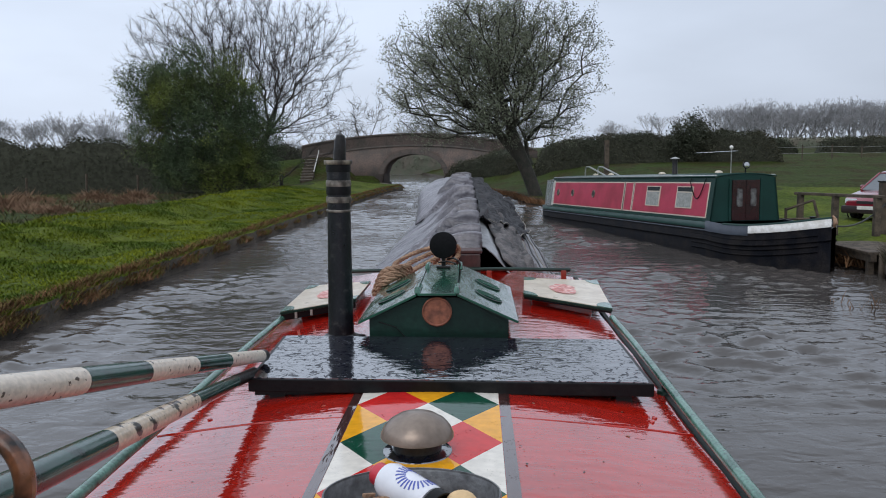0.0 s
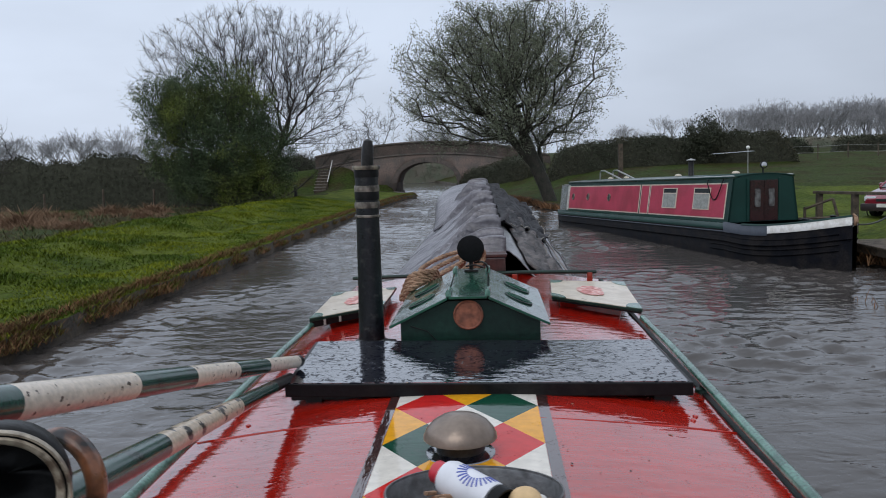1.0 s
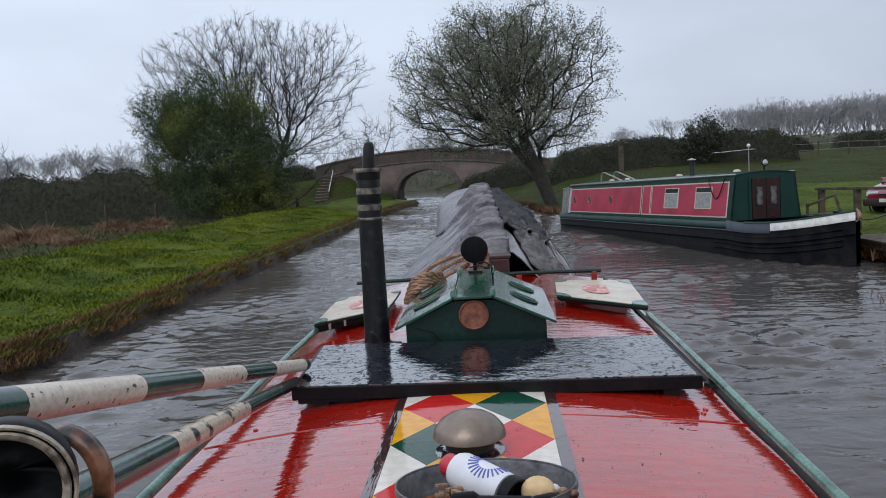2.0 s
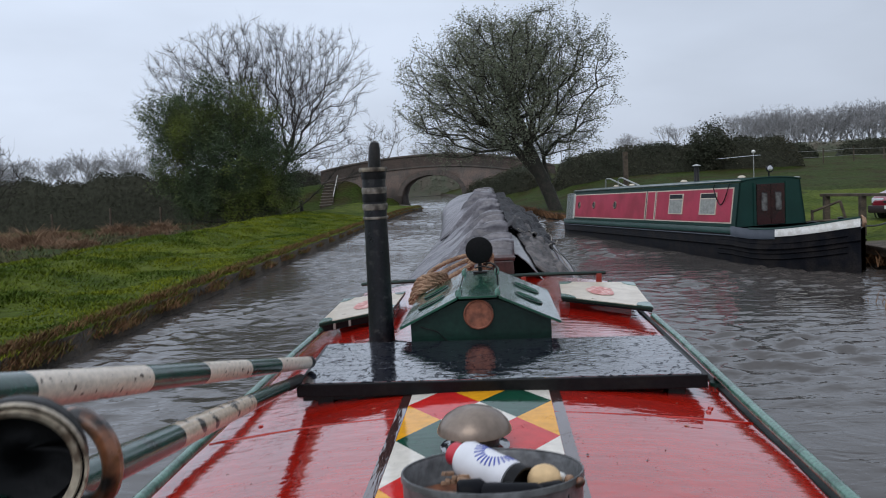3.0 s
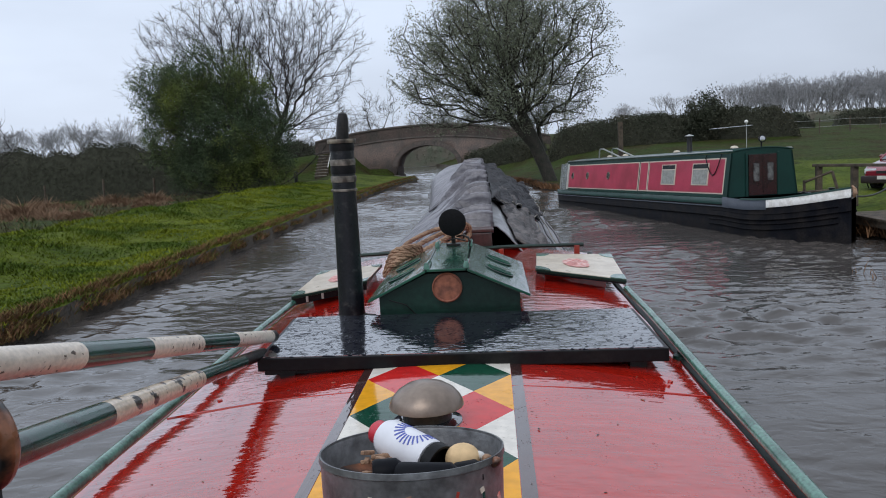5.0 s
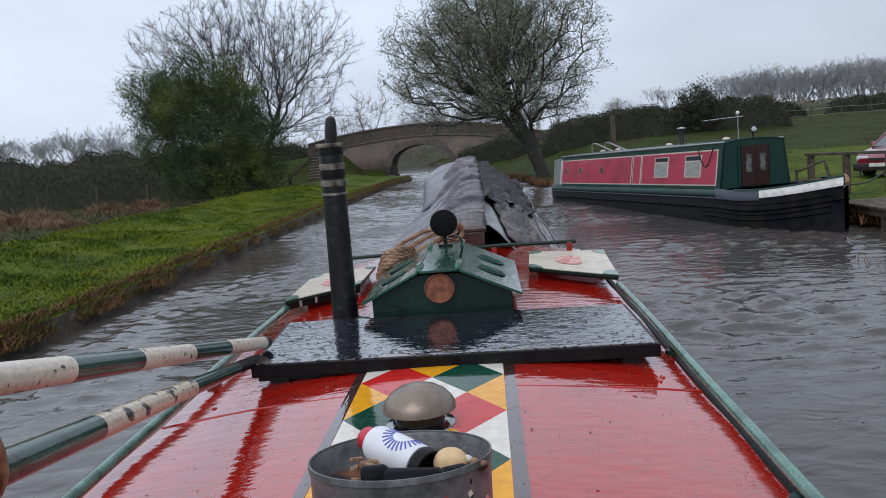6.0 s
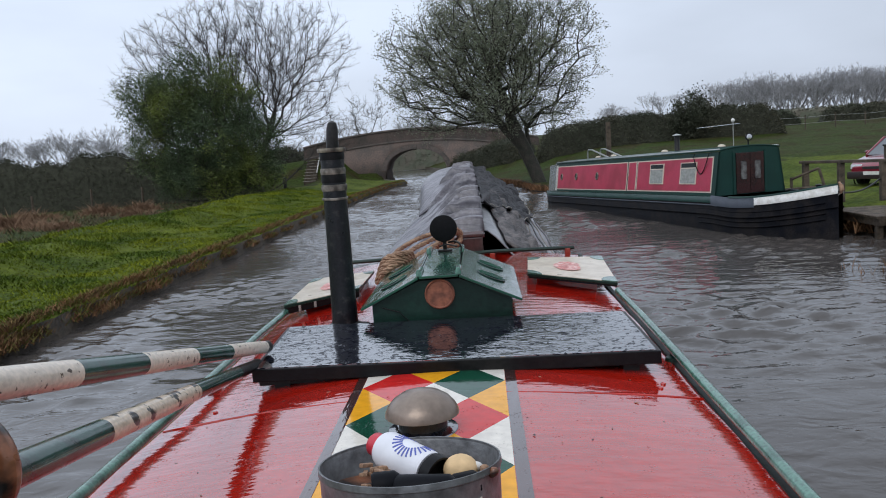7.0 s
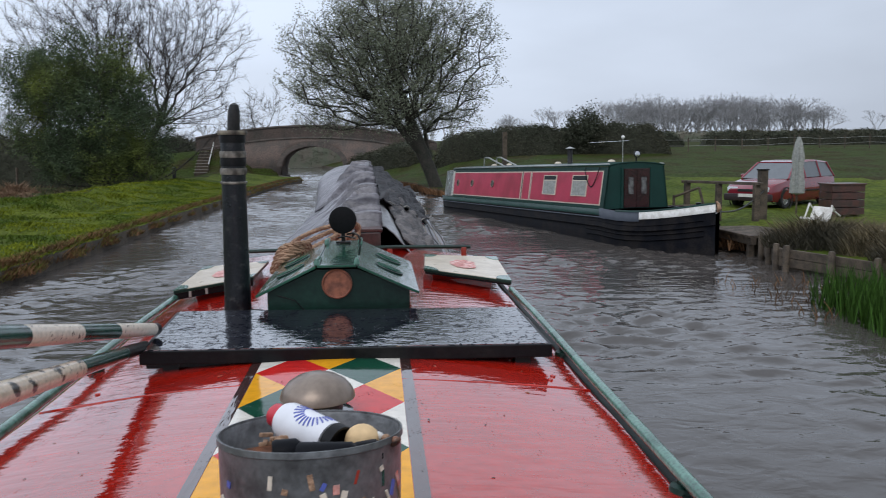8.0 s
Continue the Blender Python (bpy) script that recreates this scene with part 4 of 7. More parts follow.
def build_bridge():
    t = thing("canal_bridge", Matrix.Translation((-6.05, 75, 0)), "old humpbacked brick bridge with a single arch over the canal", "bridge", kind="structure")
    xs = sorted(set([-17, -15, -13, -11, -10, -9.4, -9.0, -3.1, -2.7, -2, 0, 2, 4, 6] + [-9.0 + 5.9 * i / 20 for i in range(21)]))

    def soffit(x):
        if x < -9.0001 or x > -3.0999:
            return -0.6
        u = (x + 6.05) / 2.95
        return 1.25 + 1.9 * math.sqrt(max(0, 1 - u * u))

    v, f = [], []
    for i, x in enumerate(xs):
        lo, hi = soffit(x), bridge_top(x) - 1.0
        v += [(x, 75, lo), (x, 75, hi), (x, 80.5, hi), (x, 80.5, lo)]
    for i in range(len(xs) - 1):
        a, b = 4 * i, 4 * i + 4
        f += [(a, b, b + 1, a + 1), (a + 1, b + 1, b + 2, a + 2), (a + 2, b + 2, b + 3, a + 3), (a + 3, b + 3, b, a)]
    # jambs of the opening
    k = len(v)
    v += [(-9, 75, -0.6), (-9, 75, 1.25), (-9, 80.5, 1.25), (-9, 80.5, -0.6), (-3.1, 75, -0.6), (-3.1, 75, 1.25), (-3.1, 80.5, 1.25), (-3.1, 80.5, -0.6)]
    f += [(k, k + 1, k + 2, k + 3), (k + 4, k + 5, k + 6, k + 7)]
    inv = Matrix.Translation((6.05, -75, 0))
    ob = solid("arch_body", [tuple(inv @ Vector(p)) for p in v], f, BRICK, t)
    for name, y0 in (("parapet", 75.02), ("parapet", 80.08)):
        bm = bmesh.new()
        for i in range(len(xs) - 1):
            x0, x1 = xs[i], xs[i + 1]
            a, b = bridge_top(x0), bridge_top(x1)
            hexa(bm, [inv @ Vector(p) for p in ((x0, y0, a - 1.02), (x1, y0, b - 1.02), (x1, y0 + 0.4, b - 1.02), (x0, y0 + 0.4, a - 1.02), (x0, y0, a), (x1, y0, b), (x1, y0 + 0.4, b), (x0, y0 + 0.4, a))])
        part(name, bm, BRICK_DARK, t, "dark brick parapet")
    bm = bmesh.new()
    for i in range(29):
        x0, x1 = -17 + 0.79 * i, -17 + 0.79 * i + 0.77
        a, b = bridge_top(x0), bridge_top(x1)
        y0 = 74.93
        hexa(bm, [inv @ Vector(p) for p in ((x0, y0, a), (x1, y0, b), (x1, y0 + 0.56, b), (x0, y0 + 0.56, a), (x0, y0, a + 0.16), (x1, y0, b + 0.16), (x1, y0 + 0.56, b + 0.16), (x0, y0 + 0.56, a + 0.16))], 0.03)
    part("coping", bm, COPING, t, "worn stone coping")
    bm = bmesh.new()
    for i in range(len(xs) - 1):
        x0, x1 = xs[i], xs[i + 1]
        a, b = bridge_top(x0) - 1.12, bridge_top(x1) - 1.12
        hexa(bm, [inv @ Vector(p) for p in ((x0, 74.93, a), (x1, 74.93, b), (x1, 75.06, b), (x0, 75.06, a), (x0, 74.93, a + 0.14), (x1, 74.93, b + 0.14), (x1, 75.06, b + 0.14), (x0, 75.06, a + 0.14))])
    part("string_course", bm, COPING, t)
    for i in range(31):
        a0, a1 = math.pi * (i + 0.06) / 31, math.pi * (i + 0.94) / 31
        bm = bmesh.new()
        pts = []
        for y in (74.94, 75.12):
            for aa, rr in ((a0, 0.0), (a1, 0.0), (a1, 0.45), (a0, 0.45)):
                pts.append(Vector((-(2.95 + rr) * math.cos(aa), y - 75, 1.25 + (1.9 + rr) * math.sin(aa))))
        hexa(bm, pts)
        part("voussoir", bm, COPING, t)
    # towpath wall that leads under the arch
    bm = bmesh.new()
    hexa(bm, [Vector(p) for p in ((-9.7, 63, -0.5), (-6.4, 66.2, -0.5), (-9.1, 75.2, -0.5), (-9.8, 75.2, -0.5), (-9.7, 63, 0.33), (-6.4, 66.2, 0.33), (-9.1, 75.2, 0.4), (-9.8, 75.2, 0.4))], 0.05)
    w = part("towpath_edge", bm, COPING, None)
    tagged(w, "stone towpath edge narrowing the canal before the bridge", "stone edge", kind="structure")


build_bridge()


def build_steps():
    x, y = -15.9, 71.3
    t = thing("bank_steps", Matrix.Translation((x, y, float(ground_z(x, y)))), "weathered wooden steps up the embankment with a white handrail", "steps")
    for i in range(8):
        bm = bmesh.new()
        box(bm, -0.55, 0.55, 0.34 * i, 0.34 * i + 0.36, 0.27 * i - 0.25, 0.27 * i + 0.22, 0.015)
        part("step", bm, WOOD, t)
        # Each tread is paler than the step block under it.
        bm = bmesh.new()
        box(bm, -0.62, 0.62, 0.34 * i - 0.05, 0.34 * i + 0.34, 0.27 * i + 0.224, 0.27 * i + 0.27, 0.01)
        part("tread", bm, COPING_PALE, t, "pale tread")
    for sx in (0.75,):
        bm = bmesh.new()
        tube(bm, [(sx, 0.1, 1.0), (sx + 0.05, 2.6, 3.0)], 0.045, 8)
        part("handrail", bm, WHITE, t, "white painted handrail")
        for yy, zz in ((0.15, 1.0), (2.5, 2.9)):
            bm = bmesh.new()
            box(bm, sx - 0.04, sx + 0.04, yy - 0.04, yy + 0.04, zz - 1.2, zz, 0.008)
            part("post", bm, WOOD, t)
    g = (-16.4, 64.0)
    t = thing("marker_post", Matrix.Translation((*g, float(ground_z(*g)))), "short dark stump of a post on the towpath", "post")
    bm = bmesh.new()
    lathe(bm, [(0, -0.1), (0.16, -0.1), (0.15, 1.15), (0.12, 1.23), (0, 1.25)], 10)
    part("stump", bm, SOOT, t, smooth=True)
    g = (7.5, 43.0)
    t = thing("wooden_post", Matrix.Translation((*g, float(ground_z(*g)))), "tall square grey timber post on the far bank", "post")
    bm = bmesh.new()
    box(bm, -0.13, 0.13, -0.13, 0.13, -0.2, 2.75, 0.02)
    part("shaft", bm, WOOD, t)


build_steps()


# ---------------------------------------------------------------- the boat underfoot
def roof_z(x):
    return 1.455 - 0.062 * (x / 0.86) ** 2


EDGE_GREY = mat("wet_gutter_paint", (0.008, 0.018, 0.016), 0.5, var=0.3, scale=8, fine=50, col2=(0.02, 0.022, 0.02), spec=0.12)


def at_boat(x, y, z, rx=0, ry=0, rz=0):
    return BOAT @ pose(x, y, z, rx, ry, rz)


def build_own_boat():
    t = thing("narrowboat", at_boat(0, 0, 0), "working narrowboat with a wet red cabin roof under way", "boat")
    # roof with rounded shoulders that run into the cabin sides
    prof = [(x, roof_z(x)) for x in np.linspace(-0.955, 0.955, 31)]
    prof = [(-0.965, roof_z(0.965))] + prof + [(0.965, roof_z(0.965))]
    prof = [(-0.99, 1.0), (-0.975, 1.28), (-0.970, 1.355), (-0.968, 1.370)] + prof + [(0.968, 1.370), (0.970, 1.355), (0.975, 1.28), (0.99, 1.0)]
    ys = list(np.linspace(-1.62, 3.45, 40))
    v, f = [], []
    k = len(prof)
    for y in ys:
        dent = 0.0025 * math.sin(y * 4.1) + 0.002 * math.sin(y * 9.3 + 1)
        v += [(x, y, z + (dent * math.cos(3 * x) if abs(x) < 0.97 else 0)) for x, z in prof]
    for i in range(len(ys) - 1):
        f += [(i * k + j, i * k + j + 1, (i + 1) * k + j + 1, (i + 1) * k + j) for j in range(k - 1)]
    solid("cabin_roof", v, f, RED_ROOF, t, True)["label"] = "glossy wet red painted steel roof"
    for y0, y1 in ((-1.62, -1.58), (3.41, 3.45)):
        bm = bmesh.new()
        vs = [bm.verts.new((x, y0, z - 0.004)) for x, z in prof] + [bm.verts.new((0.99, y0, 0.6)), bm.verts.new((-0.99, y0, 0.6))]
        face = bm.faces.new(vs)
        r = bmesh.ops.extrude_face_region(bm, geom=[face])
        bmesh.ops.translate(bm, vec=(0, y1 - y0, 0), verts=[q for q in r["geom"] if isinstance(q, bmesh.types.BMVert)])
        part("bulkhead", bm, RED, t)
    for sx in (-1, 1):
        bm = bmesh.new()
        hexa(bm, [(sx * 0.93, -1.62, 0.6), (sx * 0.988, -1.62, 0.6), (sx * 0.988, 3.45, 0.6), (sx * 0.93, 3.45, 0.6), (sx * 0.91, -1.62, 1.02), (sx * 0.982, -1.62, 1.02), (sx * 0.982, 3.45, 1.02), (sx * 0.91, 3.45, 1.02)])
        part("cabin_side", bm, GREEN_DARK, t)
    # hull: straight sides, rounded counter and a long fine bow
    plan = [(-4.6, 0.25), (-4.4, 0.62), (-4.0, 0.88), (-3.4, 1.0), (-2.4, 1.04), (14.5, 1.04), (16.0, 0.92), (17.2, 0.68), (18.1, 0.36), (18.6, 0.06)]
    v, f = [], []
    for y, w in plan:
        sheer = 0.62 + 0.35 * max(0, (y - 12) / 6.6) ** 2
        v += [(-w * 0.96, y, -0.5), (-w, y, sheer), (-w + min(0.10, w * 0.5), y, sheer + 0.002), (w - min(0.10, w * 0.5), y, sheer + 0.002), (w, y, sheer), (w * 0.96, y, -0.5)]
    n = len(plan)
    for i in range(n - 1):
        for j in (0, 1, 3, 4):
            a, b = i * 6 + j, (i + 1) * 6 + j
            f.append((a, a + 1, b + 1, b))
    for i in (0, n - 1):
        f.append((i * 6, i * 6 + 1, i * 6 + 4, i * 6 + 5))
    solid("hull", v, f, HULL_BLACK, t)
    bm = bmesh.new()
    plate(bm, [(-w * 0.97, y) for y, w in plan[:5]] + [(-0.98, 1.0), (0.98, 1.0)] + [(w * 0.97, y) for y, w in plan[:5]][::-1], 0.56, 0.59)
    part("stern_deck", bm, SOOT, t)
    bm = bmesh.new()
    plate(bm, [(-w * 0.97, y) for y, w in plan[6:]] + [(w * 0.97, y) for y, w in plan[6:]][::-1], 0.7, 0.74)
    part("fore_deck", bm, RED, t)
    for sx in (1,):
        for xa, xb, za, zb, mt, lab in ((0.902, 0.930, 1.392, 1.388, EDGE_GREY, "wet dark edge strip along the roof"),):
            bm = bmesh.new()
            hexa(bm, [(sx * xa, -1.62, za - 0.05), (sx * xb, -1.62, zb - 0.05), (sx * xb, 3.44, zb - 0.05), (sx * xa, 3.44, za - 0.05), (sx * xa, -1.62, za), (sx * xb, -1.62, zb), (sx * xb, 3.44, zb), (sx * xa, 3.44, za)], 0.003)
            part("roof_edge", bm, mt, t, lab)
    # seam across the roof, bolts
    bm = bmesh.new()
    tube(bm, [(x, 0.03 + 0.004 * math.sin(9 * x), roof_z(x) - 0.0005) for x in np.linspace(-0.95, 0.95, 30)], 0.0035, 8)
    part("roof_seam", bm, RED_ROOF, t, "raised weld seam", True)
    for x, y in ((0.80, 0.17), (-0.80, 0.14), (0.78, 0.12)):
        bm = bmesh.new()
        bmesh.ops.create_icosphere(bm, subdivisions=1, radius=0.011, matrix=Matrix.Translation((x, y, roof_z(x))) @ Matrix.Diagonal((1, 1, 0.6, 1)))
        part("bolt", bm, RED_ROOF, t, smooth=True)
    # painted panel of lozenges
    cell_w, cell_h, x0, y0 = 0.254, 0.372, -0.262, 0.34
    board = bmesh.new()
    box(board, -0.262, 0.246, -1.55, 0.34, roof_z(0.26) - 0.01, roof_z(0.26) - 0.002)
    panel = part("painted_panel", board, SIGN_WHITE, t, "red, green, white and yellow painted lozenges")

    def painted(name, pts, material):
        pts = [(x, max(y, -1.55)) for x, y in pts]
        bm = bmesh.new()
        lo = [bm.verts.new((x, y, roof_z(x) - 0.004)) for x, y in pts]
        hi = [bm.verts.new((x, y, roof_z(x) + 0.004)) for x, y in pts]
        q = len(pts)
        bm.faces.new(hi)
        for i in range(q):
            bm.faces.new((lo[i], lo[(i + 1) % q], hi[(i + 1) % q], hi[i]))
        part(name, bm, material, panel)
    for r in range(5):
        for c in range(2):
            xa, xb, ya, yb = x0 + c * cell_w, x0 + (c + 1) * cell_w, y0 - r * cell_h, y0 - (r + 1) * cell_h
            xm, ym = (xa + xb) / 2, (ya + yb) / 2
            painted("lozenge", [(xm, ya), (xa, ym), (xm, yb), (xb, ym)], SIGN_RED if (r + c) % 2 == 0 else SIGN_GREEN)
            for px, py, q1, q2, outer, level in ((xa, ya, (xa, ym), (xm, ya), c == 0, r), (xb, ya, (xm, ya), (xb, ym), c == 1, r), (xa, yb, (xm, yb), (xa, ym), c == 0, r + 1), (xb, yb, (xb, ym), (xm, yb), c == 1, r + 1)):
                if max(py, q1[1], q2[1]) > -1.5:
                    painted("triangle", [(px, py), q1, q2], SIGN_WHITE if outer == (level % 2 == 0) else YELLOW)
    for xa, xb in ((-0.295, -0.264), (0.248, 0.285)):
        bm = bmesh.new()
        box(bm, xa, xb, -1.55, 0.3, roof_z(xa) - 0.002, roof_z(xb) + 0.0035)
        part("panel_border", bm, BORDER, t, "dark brown painted border")
    # handrails along both edges
    for sx in (-1, 1):
        e = 0.914 if sx > 0 else 0.930
        pts = [(sx * (e - 0.004), 1.72, 1.433), (sx * e, 1.12, 1.436), (sx * e, 0.6, 1.433), (sx * (e + 0.001), 0.1, 1.427), (sx * (e + 0.003), -0.5, 1.425), (sx * (e + 0.003), -1.1, 1.425), (sx * (e + 0.003), -1.55, 1.425)]
        bm = bmesh.new()
        tube(bm, pts, 0.0185, 12)
        hr = part("handrail", bm, RAIL_GREEN, t, "weathered pale green tubular handrail", True)
        for y in (0.5, -0.78, -1.5):
            x = sx * e
            bm = bmesh.new()
            tube(bm, [(x, y, 1.37), (x, y, 1.424)], 0.014, 8)
            lathe(bm, [(0.0, 0), (0.035, 0), (0.03, 0.018), (0.014, 0.024)], 12, Matrix.Translation((x, y, 1.384)))
            part("stanchion", bm, GREEN_DARK, hr, smooth=True)
    # low rail across the fore end of the roof
    bm = bmesh.new()
    tube(bm, [(-0.88, 2.86, 1.525), (-0.32, 2.875, 1.531), (0.32, 2.875, 1.536), (0.812, 2.86, 1.528)], 0.013, 8)
    gr = part("cross_rail", bm, GREEN_DARK, t, "thin dark rail", True)
    for x in (-0.79, -0.43, 0.25, 0.765):
        bm = bmesh.new()
        box(bm, x - 0.018, x + 0.018, 2.845, 2.885, roof_z(x) - 0.02, 1.527, 0.004)
        part("rail_foot", bm, RED, gr, "red rail foot")


build_own_boat()


def build_roof_panel():
    t = thing("black_roof_panel", at_boat(0.05, 0.73, 1.40), "wide flat black panel, wet with rain, lying across the roof", "panel")
    o = Vector((0.05, 0.73, 1.40))
    fl, fr, br, bl = Vector((-0.70, 0.29, 1.508)), Vector((0.824, 0.287, 1.490)), Vector((0.826, 1.035, 1.476)), Vector((-0.749, 1.052, 1.496))
    d = Vector((0, 0, 0.05))
    bm = bmesh.new()
    hexa(bm, [q - o for q in (fl - d, fr - d, br - d, bl - d, fl, fr, br, bl)], 0.004)
    part("rim", bm, BLACK, t)
    bm = bmesh.new()
    c = (fl + fr + br + bl) / 4
    ins = [c + (q - c) * 0.978 for q in (fl, fr, br, bl)]
    hexa(bm, [q - o + Vector((0, 0, e)) for e in (-0.01, 0.0035) for q in ins])
    part("sheet", bm, BLACK_GLASS, t, "wet glossy black sheet")
    for x, y, zt in ((-0.6, 0.36, 1.455), (0.72, 0.36, 1.44), (-0.66, 0.98, 1.45), (0.74, 0.96, 1.432), (0.05, 0.36, 1.45)):
        bm = bmesh.new()
        box(bm, x - 0.03, x + 0.03, y - 0.03, y + 0.03, roof_z(x) - 0.005, zt + 0.005)
        bmesh.ops.translate(bm, vec=-o, verts=bm.verts)
        part("foot", bm, SOOT, t)
    bm = bmesh.new()
    box(bm, -0.69, 0.815, 0.335, 0.355, 1.43, 1.462, 0.004)
    bmesh.ops.translate(bm, vec=-o, verts=bm.verts)
    part("front_batten", bm, SOOT, t)


build_roof_panel()


def build_chimney():
    t = thing("chimney", at_boat(-0.516, 1.285, 1.425, 0, 0.6, 0), "tall black stove chimney with tarnished brass bands", "chimney")
    bm = bmesh.new()
    lathe(bm, [(0.0, 0.0), (0.085, 0.0), (0.085, 0.018), (0.066, 0.028), (0.064, 0.05), (0.060, 0.3), (0.057, 0.62), (0.057, 0.885), (0.050, 0.885), (0.050, 0.7), (0.0, 0.7)], 28)
    part("flue", bm, FLUE, t, smooth=True)
    for z, h, r in ((0.872, 0.02, 0.068), (0.765, 0.03, 0.0605), (0.685, 0.03, 0.0612), (0.64, 0.012, 0.062)):
        bm = bmesh.new()
        lathe(bm, [(0.05, z), (r, z), (r + 0.002, z + h / 2), (r, z + h), (0.05, z + h)], 28)
        part("band", bm, BRASS if z > 0.8 else BAND, t, "tarnished brass band", True)
    for z in (0.835, 0.725):
        bm = bmesh.new()
        lathe(bm, [(0.05, z), (0.060, z), (0.061, z + 0.02), (0.060, z + 0.045), (0.05, z + 0.045)], 28)
        part("collar", bm, BLACK, t, smooth=True)
    bm = bmesh.new()
    tube(bm, [(0.006, 0, 0.86), (0.008, 0, 0.93), (0.012, 0, 0.985), (0.014, 0, 1.012), (0.014, 0, 1.022)], [0.031, 0.030, 0.028, 0.021, 0.006], 14)
    part("inner_pipe", bm, SOOT, t, "sooty inner pipe with a rounded top", True)
    bm = bmesh.new()
    tube(bm, [(0.055, -0.02, 0.01), (0.10, -0.03, 0.012), (0.125, -0.02, 0.02)], [0.016, 0.02, 0.008], 8)
    part("bracket", bm, SOOT, t, smooth=True)


build_chimney()


def build_skylight():
    y0, y1 = 1.07, 2.02
    t = thing("skylight_box", at_boat(-0.02, 1.5, 1.41), "dark green pigeon-box skylight with a ridged lid, wet with rain", "skylight")
    o = Vector((-0.02, 1.5, 1.41))
    wl_, wr_, zb, ze = -0.347, 0.317, 1.40, 1.563
    tl, tr, zt = -0.116, 0.074, 1.678
    bm = bmesh.new()
    prof = [(wl_, zb), (wr_, zb), (wr_, ze), (tr, zt - 0.012), (tl, zt - 0.012), (wl_, ze)]
    a = [bm.verts.new(Vector((x, y0 + 0.035, z)) - o) for x, z in prof]
    b = [bm.verts.new(Vector((x, y1 - 0.02, z)) - o) for x, z in prof]
    bm.faces.new(a)
    bm.faces.new(b[::-1])
    for i in range(6):
        bm.faces.new((a[i], a[(i + 1) % 6], b[(i + 1) % 6], b[i]))
    part("body", bm, GREEN_DARK, t, "plain dark green end boards")

    def slab(name, xa, za, xb, zb2, label=""):
        n = Vector((-(zb2 - za), 0, xb - xa)).normalized() * 0.012
        pts = [Vector((xa, y0, za)), Vector((xb, y0, zb2)), Vector((xb, y1, zb2)), Vector((xa, y1, za))]
        q = bmesh.new()
        hexa(q, [p - o for p in pts] + [p - o + n for p in pts], 0.003)
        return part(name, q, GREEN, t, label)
    left = slab("lid", -0.394, 1.545, tl, zt)
    right = slab("lid", tr, zt, 0.360, 1.546)
    slab("ridge_cap", tl + 0.004, zt + 0.002, tr - 0.004, zt + 0.002, "flat wet green ridge board")
    # round bull's eyes with guard bars in both lids
    for lid, xa, za, xb, zb2 in ((left, -0.405, 1.546, tl, zt), (right, tr, zt, 0.368, 1.548)):
        ang = math.atan2(zb2 - za, xb - xa)
        for k, yy in enumerate((1.36, 1.70)):
            m = Matrix.Translation(Vector(((xa + xb) / 2, yy, (za + zb2) / 2)) - o) @ Matrix.Rotation(-ang, 4, "Y") @ Matrix.Translation((0, 0, 0.013))
            q = bmesh.new()
            lathe(q, [(0.062, -0.004), (0.076, -0.004), (0.076, 0.002), (0.070, 0.004), (0.062, 0.002), (0.062, -0.004)], 24, m)
            ring = part("porthole_ring", q, GREEN_DARK, lid, smooth=True)
            q = bmesh.new()
            lathe(q, [(0, -0.004), (0.062, -0.004), (0.062, 0.001), (0, 0.001)], 24, m)
            part("pane", q, GLASS_DARK, lid)
            for off in (-0.035, 0, 0.035):
                ln = math.sqrt(0.07 ** 2 - off * off)
                q = bmesh.new()
                tube(q, [m @ Vector((-ln, off, 0.003)), m @ Vector((0, off, 0.005)), m @ Vector((ln, off, 0.003))], 0.004, 6)
                part("guard_bar", q, GREEN, lid)
    for x in (tl + 0.002, tr - 0.002):
        for yy in (1.14, 1.9):
            q = bmesh.new()
            tube(q, [Vector((x, yy - 0.035, zt + 0.018)) - o, Vector((x, yy + 0.12, zt + 0.018)) - o], 0.0145, 10)
            lathe(q, [(0, 0), (0.014, 0), (0.014, 0.016), (0.008, 0.03), (0, 0.032)], 10, Matrix.Translation(Vector((x, yy - 0.04, zt + 0.012)) - o))
            part("hinge", q, RAIL_GREEN, t, "pale worn hinge barrel", True)
    m = Matrix.Translation(Vector((-0.022, y0 + 0.034, 1.600)) - o) @ Matrix.Rotation(radians(90), 4, "X")
    q = bmesh.new()
    lathe(q, [(0, 0.006), (0.062, 0.008), (0.064, 0.004), (0.0, 0.0)], 32, m)
    part("copper_disc", q, COPPER, t, "dull copper disc", True)
    q = bmesh.new()
    lathe(q, [(0.062, 0), (0.071, 0), (0.071, 0.014), (0.066, 0.018), (0.062, 0.014), (0.062, 0)], 32, m)
    part("disc_rim", q, COPPER, t, "copper rim", True)
    q = bmesh.new()
    tube(q, [Vector((-0.30, y0 + 0.03, 1.55)) - o, Vector((-0.22, y0 + 0.026, 1.525)) - o, Vector((-0.17, y0 + 0.03, 1.47)) - o, Vector((-0.15, y0 + 0.03, 1.42)) - o], 0.0025, 6)
    part("cable", q, BLACK, t)


build_skylight()


